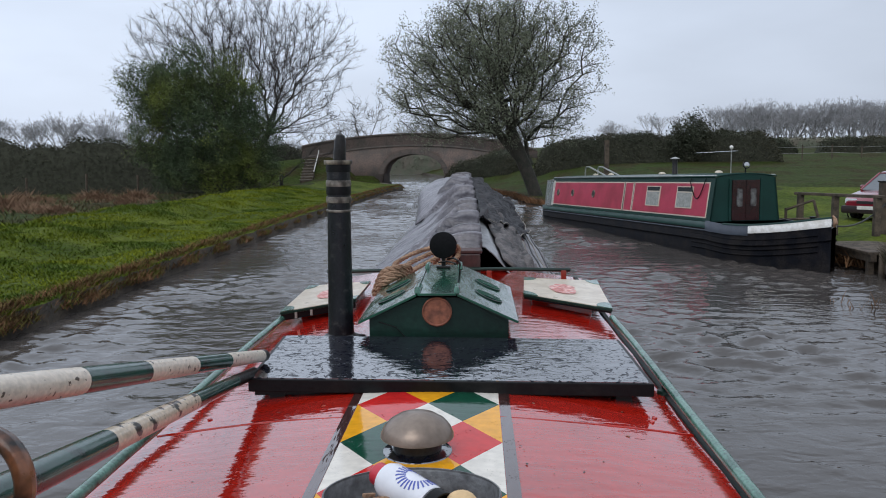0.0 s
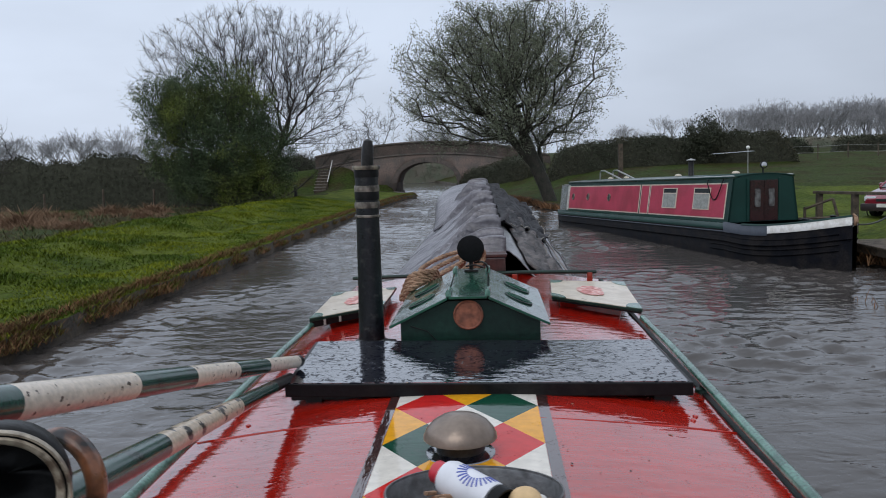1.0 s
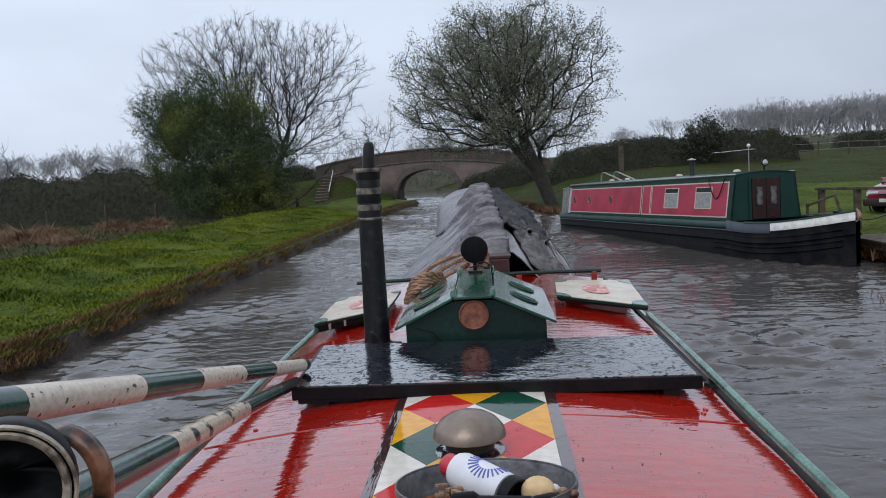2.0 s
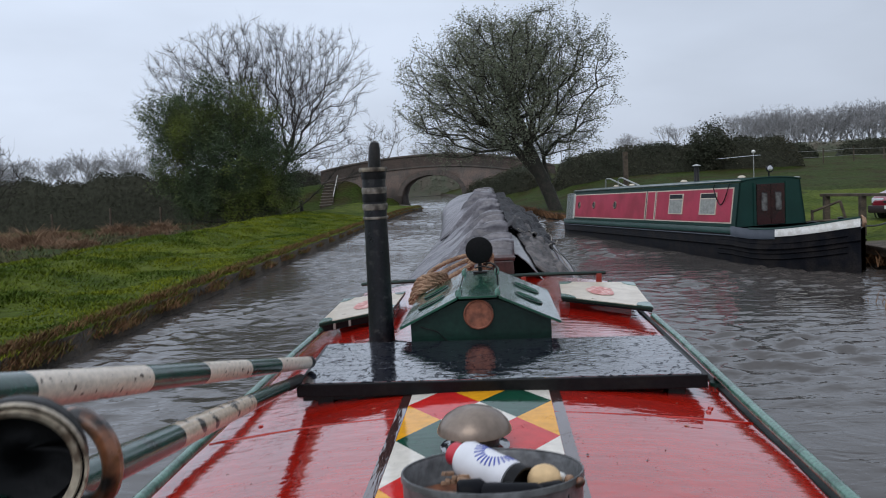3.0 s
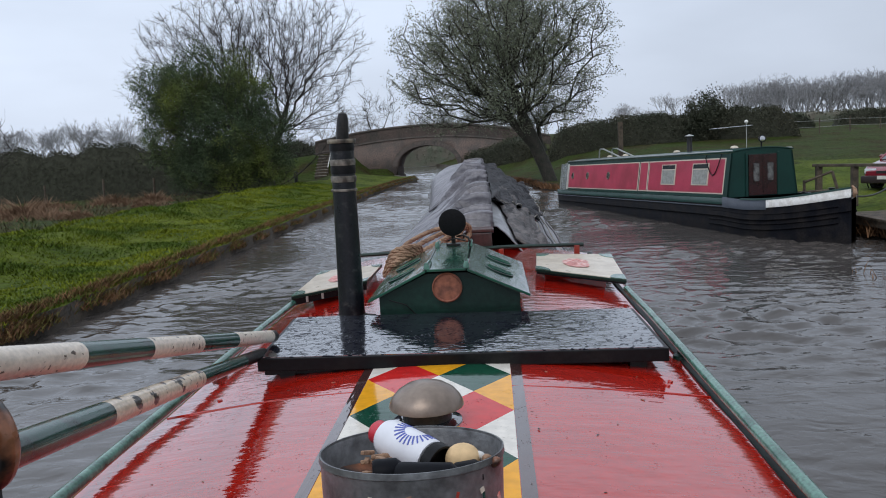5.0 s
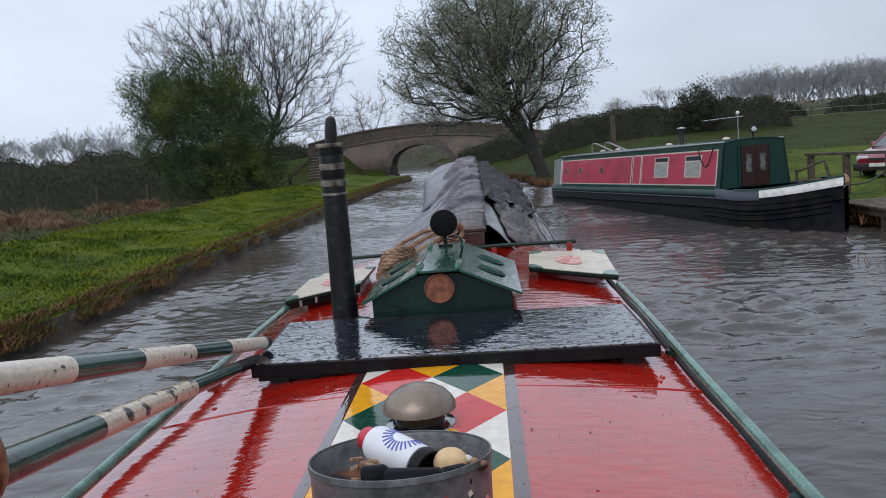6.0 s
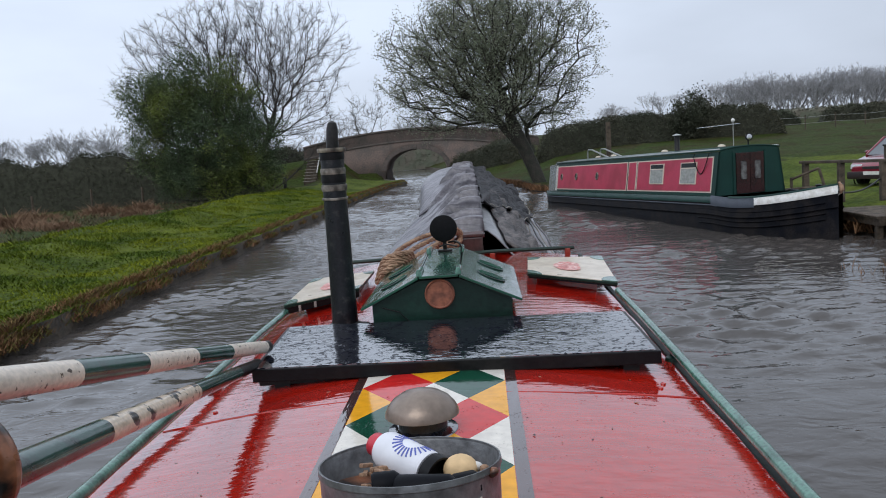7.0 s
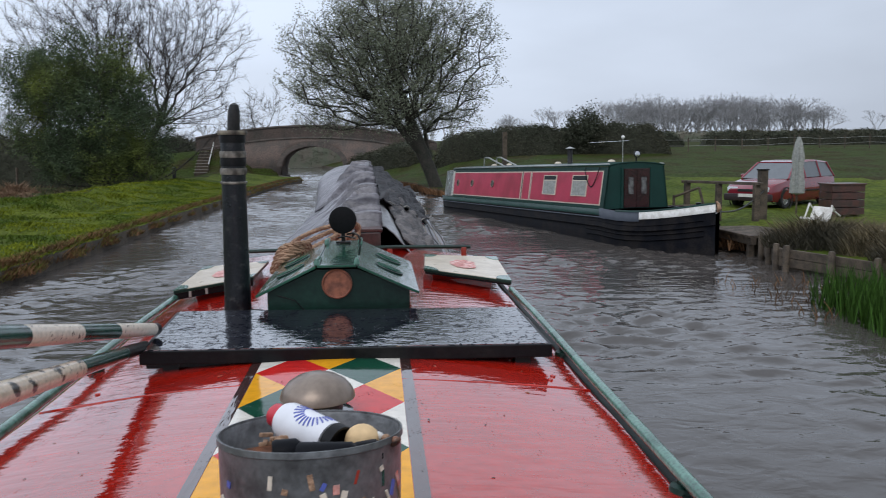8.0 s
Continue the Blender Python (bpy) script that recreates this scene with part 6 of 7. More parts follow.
def build_tin_contents(m0, b):
    cx, cy, zb, zr, r = TIN
    bm = bmesh.new()
    lathe(bm, [(0, -0.050), (0.0325, -0.050), (0.0345, -0.046), (0.0345, 0.052), (0.030, 0.064), (0.018, 0.070), (0, 0.070)], 28)
    part("body", bm, PLASTIC_WHITE, b, smooth=True)
    bm = bmesh.new()
    lathe(bm, [(0.030, -0.075), (0.0338, -0.075), (0.0343, -0.072), (0.0343, -0.055), (0, -0.055), (0, -0.062), (0.030, -0.062), (0.030, -0.075)], 24)
    part("base_cup", bm, BLACK, b, "black open base", True)
    bm = bmesh.new()
    lathe(bm, [(0, 0.070), (0.021, 0.070), (0.0215, 0.088), (0.018, 0.093), (0, 0.094)], 20)
    part("cap", bm, PLASTIC_RED, b, "red screw cap", True)
    # printed sunburst of blue dashes
    for ring, (ra, rb, count) in enumerate(((0.021, 0.039, 26),)):
        for i in range(count):
            th = 2 * math.pi * (i + 0.5 * ring) / count
            bm = bmesh.new()
            for s in range(4):
                rr = ra + (rb - ra) * (s + 0.5) / 4
                p = Matrix.Rotation(radians(14) + rr * math.sin(th) / 0.0347, 4, "Z") @ Matrix.Translation((0.0347, 0, -0.004 + rr * math.cos(th))) @ Matrix.Rotation(-th, 4, "X")
                box(bm, -0.0006, 0.0006, -0.0014, 0.0014, -(rb - ra) / 7, (rb - ra) / 7, m=p)
            part("blue_stripe", bm, BLUE, b, "blue printed stripe")
    sp = thing("sponge_ball", m0 @ pose(0.088, -0.034, -0.006), "round yellow sponge in the tub", "sponge")
    bm = bmesh.new()
    bmesh.ops.create_icosphere(bm, subdivisions=3, radius=0.028, matrix=Matrix.Diagonal((1.05, 1, 0.9, 1)))
    part("foam", bm, SPONGE, sp, smooth=True)
    # Three turned pieces stand in for one dark U-shaped tray.
    for x, y, z, rz, ln in ((-0.03, -0.085, -0.012, 10, 0.05), (0.035, -0.10, -0.016, -8, 0.10), (0.10, -0.082, -0.020, 30, 0.05)):
        q = thing("dark_tray_piece", m0 @ pose(x, y, z, 0, 90, rz), "small dark plastic piece of a tray-like holder in the tub", "bottle", "dark bottles in the tub")
        bm = bmesh.new()
        lathe(bm, [(0, -ln / 2), (0.020, -ln / 2), (0.023, -ln / 2 + 0.005), (0.023, ln / 2 - 0.012), (0.014, ln / 2), (0, ln / 2)], 18)
        part("body", bm, DARKBLUE, q, smooth=True)
    rng = random.Random(2)
    for i in range(14):
        q = thing("wooden_peg", m0 @ pose(-0.085 + 0.05 * rng.random(), -0.07 + 0.08 * rng.random(), -0.034 + 0.0025 * i, 10 * rng.random(), 12 * rng.random(), 180 * rng.random()), "brown wooden peg in the tub", "peg", "pegs in the tub")
        bm = bmesh.new()
        box(bm, -0.014, 0.014, -0.004, 0.004, -0.0035, 0.0035, 0.0015)
        part("stick", bm, ROPE, q)
    for i in range(4):
        q = thing("shell_scrap", m0 @ pose(0.105 + 0.012 * i, -0.01 - 0.02 * i, -0.004, 20 * i, 30, 50 * i), "small brown and white scrap in the tub", "scrap", "scraps in the tub")
        bm = bmesh.new()
        bmesh.ops.create_icosphere(bm, subdivisions=2, radius=0.013, matrix=Matrix.Diagonal((1, 0.7, 0.6, 1)))
        part("lump", bm, [RUST, WHITE, ROPE, RUST][i], q, smooth=True)
    q = thing("rag_bed", m0 @ pose(0, 0, -0.05), "dark crumpled rag filling the bottom of the tub", "rag")
    bm = bmesh.new()
    lathe(bm, [(0, 0.0), (r * 0.5, 0.006), (r * 0.8, -0.004), (r * 0.955, 0.002), (r * 0.945, -0.05), (0, -0.05)], 30)
    for v in bm.verts:
        v.co.z += 0.008 * math.sin(60 * v.co.x) * math.cos(47 * v.co.y)
    part("cloth", bm, RUST, q, smooth=True)


build_tin_contents(*build_tin())


def build_shaft(name_label, a, b, r0, r1, bands, cream):
    """A boat shaft painted in bands from its tip a towards b."""
    a, b = Vector(a), Vector(b)
    length = (b - a).length
    m = BOAT @ Matrix.Translation(a) @ (b - a).to_track_quat("Z", "X").to_matrix().to_4x4()
    t = thing("boat_shaft", m, name_label, "boat pole", "painted boat shafts")
    s = 0.0
    for colour, ln in bands:
        e = min(s + ln, length)
        ra, rb = r0 + (r1 - r0) * s / length, r0 + (r1 - r0) * e / length
        bm = bmesh.new()
        steps = 5
        tube(bm, [(0, 0, s + (e - s) * i / steps) for i in range(steps + 1)], [ra + (rb - ra) * i / steps for i in range(steps + 1)], 18)
        part("painted_band", bm, {"k": SOOT, "c": cream, "g": SHAFT_GREEN}[colour], t, {"k": "black iron tip", "c": "chipped cream paint", "g": "dark green paint"}[colour], True)
        s = e
        if s >= length:
            break


SHAFT_U = ((-0.70, 0.527, 1.537), (-0.794, -2.62, 2.229))
SHAFT_L = ((-0.715, 0.42, 1.495), (-0.535, -2.28, 1.975))
build_shaft("chipped boat shaft banded in cream and dark green", *SHAFT_U, 0.0245, 0.042, (("k", 0.05), ("c", 0.40), ("g", 0.31), ("c", 0.34), ("g", 0.33), ("c", 0.44), ("g", 0.44), ("c", 0.5), ("g", 0.6), ("c", 0.6)), CREAM)
build_shaft("worn cream and green banded boat shaft over the handrail", *SHAFT_L, 0.022, 0.035, (("k", 0.32), ("g", 0.50), ("c", 0.63), ("g", 0.95), ("c", 0.5), ("g", 0.6)), WORN_CREAM)


def build_hoops():
    t = thing("iron_cowl", at_boat(-0.50, -1.62, 1.43), "black iron cowl with a worn brass rim and rusty hoop", "cowl")
    m = Matrix.Translation((-0.015, -0.08, 0.515)) @ Matrix.Rotation(radians(24), 4, "Z") @ Matrix.Rotation(radians(90), 4, "X")
    bm = bmesh.new()
    lathe(bm, [(0.0795, 0.004), (0.081, 0.0), (0.0845, 0.001), (0.0855, 0.006), (0.0835, 0.011), (0.0805, 0.010), (0.0795, 0.004)], 48, m)
    part("outer_bead", bm, WORN_RIM, t, "worn pale outer bead", True)
    bm = bmesh.new()
    lathe(bm, [(0.0665, 0.004), (0.068, 0.001), (0.0745, 0.003), (0.0775, 0.008), (0.0755, 0.012), (0.070, 0.010), (0.0665, 0.004)], 48, m)
    part("inner_bead", bm, WORN_RIM, t, "worn pale inner rim", True)
    bm = bmesh.new()
    lathe(bm, [(0.0665, 0.0), (0.084, -0.002), (0.084, 0.004), (0.0665, 0.004), (0.0665, 0.0)], 40, m)
    part("rim", bm, BLACK, t, "black painted rim", True)
    bm = bmesh.new()
    n = 30
    rows = []
    for i in range(n + 1):
        a = radians(360 * i / n)
        rows.append([bm.verts.new(m @ Vector((0.082 * math.cos(a) * k, 0.082 * math.sin(a) * k, z))) for k, z in ((1, 0.0), (1.0, -0.04), (0.93, -0.07), (0.55, -0.085), (0.002, -0.088))])
    for p, q in zip(rows, rows[1:]):
        for j in range(4):
            bm.faces.new((p[j], p[j + 1], q[j + 1], q[j]))
    sh = part("shell", bm, BLACK, t, smooth=True)
    sh.modifiers.new("thickness", "SOLIDIFY").thickness = 0.006
    m2 = Matrix.Translation((-0.036, 0.11, 0.459)) @ Matrix.Rotation(radians(-20), 4, "Z") @ Matrix.Diagonal((0.95, 0.95, 1.0, 1)) @ Matrix.Rotation(radians(90), 4, "X")
    bm = bmesh.new()
    lathe(bm, [(0.064 + 0.014 * math.cos(k * math.pi / 6), 0.017 * math.sin(k * math.pi / 6)) for k in range(13)], 36, m2)
    part("hoop", bm, RUST, t, "rusty rounded hoop", True)
    bm = bmesh.new()
    tube(bm, [(0.0, 0.02, -0.02), (0.0, 0.02, 0.2), (-0.02, -0.04, 0.44)], 0.018, 10)
    tube(bm, [(0.0, 0.02, 0.25), (-0.01, 0.08, 0.31), (-0.027, 0.11, 0.385)], 0.014, 8)
    part("stand", bm, SOOT, t, smooth=True)


build_hoops()


# ---------------------------------------------------------------- the moored boat
def m_sheer(s):
    return float(np.interp(s, (0, 14.7, 15.6, 16.5, 17.3, 18.05), (0.52, 0.835, 0.80, 0.85, 0.96, 1.10)))


def m_width(s):
    return float(np.interp(s, (0, 0.15, 0.5, 1.0, 1.8, 15.0, 15.9, 16.7, 17.4, 17.85, 18.05), (0.30, 0.55, 0.82, 0.98, 1.04, 1.04, 0.95, 0.76, 0.46, 0.2, 0.05)))


def build_moored_boat():
    t = thing("moored_narrowboat", pose(3.60, 31.42, 0, 0, 0, -77.8), "moored green narrowboat with faded red panels and white bow", "boat")
    ss = sorted(set([0, 0.15, 0.5, 1, 1.8, 4, 6, 8, 10, 12, 14, 14.7, 15, 15.45, 15.9, 16.3, 16.7, 17.05, 17.4, 17.65, 17.85, 18.05]))

    def band(name, lo, hi, s0, s1, out, material, label="", under=False):
        """A strip of the hull's side between two heights, one on each side."""
        q = [s for s in ss if s0 <= s <= s1]
        for sd in (-1, 1):
            v, f = [], []
            for s in q:
                w, g = m_width(s) + out, m_sheer(s)
                zl = -0.45 if under else g + lo
                k = 0.93 if under else 1.0
                v += [(s, sd * w * k, zl), (s, sd * w, g + hi), (s, sd * (w - 0.05), g + hi)]
            for i in range(len(q) - 1):
                a, c = 3 * i, 3 * i + 3
                f += [(a, c, c + 1, a + 1), (a + 1, c + 1, c + 2, a + 2)]
            ob = solid(name, v, f, material, t)
            if label:
                ob["label"] = label
    band("hull", 0, -0.14, 0, 18.05, 0.0, HULL_BLACK, "bitumen-black steel hull", True)
    band("gunwale", -0.145, 0.0, 0, 14.7, 0.006, BOAT_GREEN, "dark green gunwale")
    band("bow_flash", -0.20, 0.03, 14.7, 16.3, 0.008, GREY_BLUE, "grey-blue painted panel")
    band("bow_band", -0.15, 0.02, 16.3, 18.05, 0.009, WHITE, "white painted bow band")
    band("bow_rail", 0.02, 0.06, 15.45, 18.05, 0.012, BOAT_GREEN, "dark green bow rail")
    for lo in (-0.42, -0.20):
        for sd in (-1, 1):
            bm = bmesh.new()
            tube(bm, [(s, sd * (m_width(s) * 0.99 + 0.005), m_sheer(s) + lo) for s in ss if (1 <= s <= 15) or (lo < -0.4 and s >= 13)], 0.018, 6)
            part("rubbing_strake", bm, GREY_BLUE if lo > -0.3 else HULL_BLACK, t)
    for lo in (-0.30, -0.52, -0.64):
        bm = bmesh.new()
        tube(bm, [(s, -(m_width(s) * 0.975 + 0.004), m_sheer(s) + lo) for s in ss if 13 <= s <= 17.85], 0.016, 6)
        part("rubbing_strake", bm, HULL_BLACK, t)
    bm = bmesh.new()
    q = [s for s in ss if s >= 14.7]
    for i in range(len(q) - 1):
        a, b = q[i], q[i + 1]
        bm.faces.new([bm.verts.new(p) for p in ((a, -m_width(a) + 0.04, m_sheer(a) - 0.10), (b, -m_width(b) + 0.04, m_sheer(b) - 0.10), (b, m_width(b) - 0.04, m_sheer(b) - 0.10), (a, m_width(a) - 0.04, m_sheer(a) - 0.10))])
    part("fore_deck", bm, GREY_BLUE, t)
    bm = bmesh.new()
    q = [s for s in ss if s <= 1.8]
    for i in range(len(q) - 1):
        a, b = q[i], q[i + 1]
        bm.faces.new([bm.verts.new(p) for p in ((a, -m_width(a) + 0.04, m_sheer(a) - 0.02), (b, -m_width(b) + 0.04, m_sheer(b) - 0.02), (b, m_width(b) - 0.04, m_sheer(b) - 0.02), (a, m_width(a) - 0.04, m_sheer(a) - 0.02))])
    part("stern_deck", bm, SOOT, t)
    # cabin: sides lean inwards, cambered roof
    H, B0, B1 = 1.06, 0.93, 0.79

    def wall_at(s, u, out=0.0, sd=-1):
        return Vector((s, sd * (B0 + (B1 - B0) * u + out), m_sheer(s) + H * u))
    c0, c1 = 1.95, 14.7
    for sd in (-1, 1):
        bm = bmesh.new()
        hexa(bm, [wall_at(c0, 0, -0.05, sd), wall_at(c1, 0, -0.05, sd), wall_at(c1, 0, 0, sd), wall_at(c0, 0, 0, sd), wall_at(c0, 1, -0.05, sd), wall_at(c1, 1, -0.05, sd), wall_at(c1, 1, 0, sd), wall_at(c0, 1, 0, sd)])
        part("cabin_side", bm, BOAT_GREEN, t)
    for s, e in ((c0, 0.04), (c1, -0.04)):
        bm = bmesh.new()
        g = m_sheer(s)
        outline = [(-B0, g), (B0, g)] + [(B1 * (1 - k / 6), g + H + 0.09 * (1 - (1 - k / 6) ** 2)) for k in range(13)]
        lo, hi = [bm.verts.new((s, y, z)) for y, z in outline], [bm.verts.new((s + e, y, z)) for y, z in outline]
        bm.faces.new(lo)
        bm.faces.new(hi[::-1])
        for k in range(len(lo)):
            bm.faces.new((lo[k], lo[(k + 1) % len(lo)], hi[(k + 1) % len(lo)], hi[k]))
        part("bulkhead", bm, BOAT_GREEN, t)
    v, f = [], []
    n = 12
    for s in (c0 - 0.03, 5, 8, 11, c1 + 0.012):
        for i in range(n + 1):
            y = -0.815 + 1.63 * i / n
            v.append((s, y, m_sheer(s) + H + 0.012 + 0.075 * (1 - (y / 0.815) ** 2)))
    for k in range(4):
        f += [(k * (n + 1) + i, k * (n + 1) + i + 1, (k + 1) * (n + 1) + i + 1, (k + 1) * (n + 1) + i) for i in range(n)]
    rf = solid("cabin_roof", v, f, BOAT_GREEN, t, True)
    rf["label"] = "wet dark green roof"
    rf.modifiers.new("thickness", "SOLIDIFY").thickness = 0.03
    for sd in (-1, 1):
        bm = bmesh.new()
        tube(bm, [(s, sd * 0.77, m_sheer(s) + H + 0.055) for s in (c0, 6, 10, c1)], 0.022, 8)
        part("roof_rail", bm, STEEL, t, "pale wet roof rail")

    def plaque(name, s0, s1, u0, u1, o0, o1, material, parent, label=""):
        q = bmesh.new()
        hexa(q, [wall_at(s0, u0, o0), wall_at(s1, u0, o0), wall_at(s1, u0, o1), wall_at(s0, u0, o1), wall_at(s0, u1, o0), wall_at(s1, u1, o0), wall_at(s1, u1, o1), wall_at(s0, u1, o1)])
        return part(name, q, material, parent, label)
    for s0, s1 in ((2.25, 9.15), (9.32, 9.86), (10.0, 14.45)):
        plaque("coach_line", s0 - 0.05, s1 + 0.05, 0.075, 0.905, -0.01, 0.004, CREAM_LINE, t, "thin cream coach line")
        plaque("red_panel", s0, s1, 0.105, 0.875, -0.01, 0.008, MAGENTA, t, "faded red painted panel")
    for s0 in (10.9, 12.8):
        w = plaque("window", s0, s0 + 0.9, 0.27, 0.80, -0.02, 0.022, CREAM_LINE, t, "cream-framed cabin window with net curtain")
        plaque("curtain", s0 + 0.05, s0 + 0.85, 0.295, 0.66, 0.0, 0.026, CURTAIN, w, "white net curtain behind the lower glass")
        plaque("pane", s0 + 0.05, s0 + 0.85, 0.665, 0.78, 0.0, 0.026, GLASS_DARK, w, "dark upper glass")
        plaque("glazing_bar", s0 + 0.03, s0 + 0.87, 0.65, 0.675, 0.0, 0.03, CREAM_LINE, w)
    for s0 in (2.75, 4.45, 6.6):
        c = wall_at(s0, 0.52, 0.008)
        m = Matrix.Translation(c) @ Matrix.Rotation(radians(82), 4, "X")
        q = bmesh.new()
        lathe(q, [(0.10, 0), (0.135, 0), (0.135, 0.02), (0.115, 0.03), (0.10, 0.02), (0.10, 0)], 20, m)
        w = part("porthole", q, BRASS, t, "round porthole with a pale metal ring", True)
        q = bmesh.new()
        lathe(q, [(0, 0.004), (0.10, 0.004), (0.10, 0.008), (0, 0.008)], 20, m)
        part("pane", q, GLASS_DARK, w)
    # white-striped end of the cabin side and a clear spray hood at the stern
    for k in (0, 1):
        plaque("white_stripe", 2.0 + 0.11 * k, 2.06 + 0.11 * k, 0.03, 0.95, -0.01, 0.01, WHITE, t, "white stripe")
    hood = bmesh.new()
    tube(hood, [(0.75, -0.8, m_sheer(0.7)), (0.95, -0.74, m_sheer(0.7) + 1.0), (1.95, -0.74, m_sheer(2) + 1.04)], 0.02, 8)
    tube(hood, [(0.75, 0.8, m_sheer(0.7)), (0.95, 0.74, m_sheer(0.7) + 1.0), (1.95, 0.74, m_sheer(2) + 1.04)], 0.02, 8)
    tube(hood, [(0.95, -0.74, m_sheer(0.7) + 1.0), (0.95, 0.74, m_sheer(0.7) + 1.0)], 0.02, 8)
    hf = part("spray_hood", hood, STEEL, t, "clear-sided spray hood on a metal frame", True)
    for pts in (((0.76, -0.80, 0), (1.93, -0.90, 0), (1.93, -0.75, 1.0), (0.95, -0.75, 1.0)), ((0.76, 0.80, 0), (1.93, 0.90, 0), (1.93, 0.75, 1.0), (0.95, 0.75, 1.0)), ((0.75, -0.8, 0), (0.75, 0.8, 0), (0.95, 0.74, 1.0), (0.95, -0.74, 1.0)), ((0.95, -0.74, 1.0), (1.95, -0.74, 1.03), (1.95, 0.74, 1.03), (0.95, 0.74, 1.0))):
        q = bmesh.new()
        base = [Vector((x, y, m_sheer(x) + z)) for x, y, z in pts]
        face = q.faces.new([q.verts.new(p) for p in base])
        r = bmesh.ops.extrude_face_region(q, geom=[face])
        bmesh.ops.translate(q, vec=(0.006, 0.006, 0.004), verts=[e for e in r["geom"] if isinstance(e, bmesh.types.BMVert)])
        part("hood_sheet", q, HOOD, hf, "cloudy clear plastic sheet")
    # fore-end doors
    s = c1
    for y0, y1 in ((-0.36, -0.005), (0.005, 0.36)):
        q = bmesh.new()
        box(q, s - 0.01, s + 0.035, y0, y1, m_sheer(s) + 0.02, m_sheer(s) + 1.0, 0.008)
        dr = part("cabin_door", q, MAROON, t, "varnished maroon door with a tall glass pane")
        q = bmesh.new()
        box(q, s + 0.03, s + 0.042, y0 + 0.11, y1 - 0.10, m_sheer(s) + 0.36, m_sheer(s) + 0.80, 0.03)
        part("pane", q, PANE_DIM, dr, "dim curtained glass")
    for y in (-0.41, 0.41):
        q = bmesh.new()
        box(q, s - 0.01, s + 0.03, y - 0.03, y + 0.03, m_sheer(s), m_sheer(s) + 1.04, 0.005)
        part("door_post", q, BOAT_GREEN, t)
    # tackle on the bow and stern
    q = bmesh.new()
    lathe(q, [(0, 0), (0.06, 0), (0.05, 0.12), (0.07, 0.16), (0, 0.18)], 14, Matrix.Translation((17.35, 0, m_sheer(17.35) - 0.02)))
    part("mooring_stud", q, BLACK, t, smooth=True)
    q = bmesh.new()
    tube(q, [(18.0, 0, m_sheer(18) + 0.08), (18.07, 0, m_sheer(18) + 0.02), (18.09, 0, m_sheer(18) - 0.06), (18.05, 0, m_sheer(18) - 0.14)], [0.02, 0.04, 0.045, 0.025], 12)
    part("bow_fender", q, ROPE, t, "frayed rope bow fender", True)
    q = bmesh.new()
    pts = [(14.3, -0.82, m_sheer(14.3) + 1.05)]
    for i in range(9):
        u = i / 8
        pts.append((14.3 - 0.75 * u, -0.86 - 0.02 * math.sin(math.pi * u), m_sheer(14) + 0.96 - 0.42 * math.sin(math.pi * u)))
    pts.append((13.55, -0.82, m_sheer(13.5) + 1.05))
    tube(q, pts, 0.013, 6)
    part("hanging_cord", q, BLACK, t, "dark cord hanging in a loop", True)
    # roof gear as things of their own
    M = t.matrix_world.copy()

    def on_roof(s, y):
        return M @ Matrix.Translation((s, y, m_sheer(s) + H + 0.07 * (1 - (y / 0.815) ** 2)))
    q = thing("boat_chimney", on_roof(11.2, -0.15), "small black stove chimney with a coolie cap", "chimney")
    bm = bmesh.new()
    lathe(bm, [(0, 0), (0.11, 0), (0.09, 0.03), (0.075, 0.05), (0.07, 0.46), (0, 0.46)], 18)
    part("flue", bm, SOOT, q, smooth=True)
    bm = bmesh.new()
    lathe(bm, [(0, 0.54), (0.13, 0.49), (0.13, 0.48), (0, 0.5)], 18)
    part("cap", bm, STEEL, q, smooth=True)
    bm = bmesh.new()
    for a in (0, 2.1, 4.2):
        tube(bm, [(0.07 * math.cos(a), 0.07 * math.sin(a), 0.44), (0.08 * math.cos(a), 0.08 * math.sin(a), 0.5)], 0.008, 5)
    part("cap_stay", bm, SOOT, q)
    for s, y in ((13.4, 0.0), (10.7, -0.3), (6.5, -0.2), (4.2, 0.1)):
        q = thing("roof_vent", on_roof(s, y), "small pale mushroom vent on the moored boat's roof", "ventilator", "roof vents")
        bm = bmesh.new()
        lathe(bm, [(0, 0.12), (0.06, 0.11), (0.095, 0.08), (0.1, 0.06), (0, 0.06)], 16)
        part("cap", bm, CREAM_LINE, q, smooth=True)
        bm = bmesh.new()
        lathe(bm, [(0, -0.01), (0.06, -0.01), (0.06, 0.07), (0, 0.07)], 14)
        part("stem", bm, STEEL, q, smooth=True)
    q = thing("search_light", on_roof(14.5, 0.1), "round chrome spotlight on a short bracket", "lamp")
    bm = bmesh.new()
    m = Matrix.Translation((0.02, 0, 0.24)) @ Matrix.Rotation(radians(85), 4, "Y")
    lathe(bm, [(0, -0.10), (0.04, -0.09), (0.08, -0.03), (0.095, 0.03), (0.09, 0.035), (0, 0.03)], 20, m)
    part("shell", bm, BLACK, q, smooth=True)
    bm = bmesh.new()
    lathe(bm, [(0, 0.045), (0.04, 0.042), (0.07, 0.036), (0, 0.033)], 20, m)
    part("lens", bm, CHROME, q, smooth=True)
    bm = bmesh.new()
    tube(bm, [(0, 0, -0.02), (0, 0, 0.16)], 0.02, 8)
    part("bracket", bm, BLACK, q)
    q = thing("tv_aerial", on_roof(13.2, 0.45), "thin mast with a pale rod aerial and a white ball", "aerial")
    bm = bmesh.new()
    tube(bm, [(0, 0, -0.02), (0, 0, 0.72)], 0.012, 6)
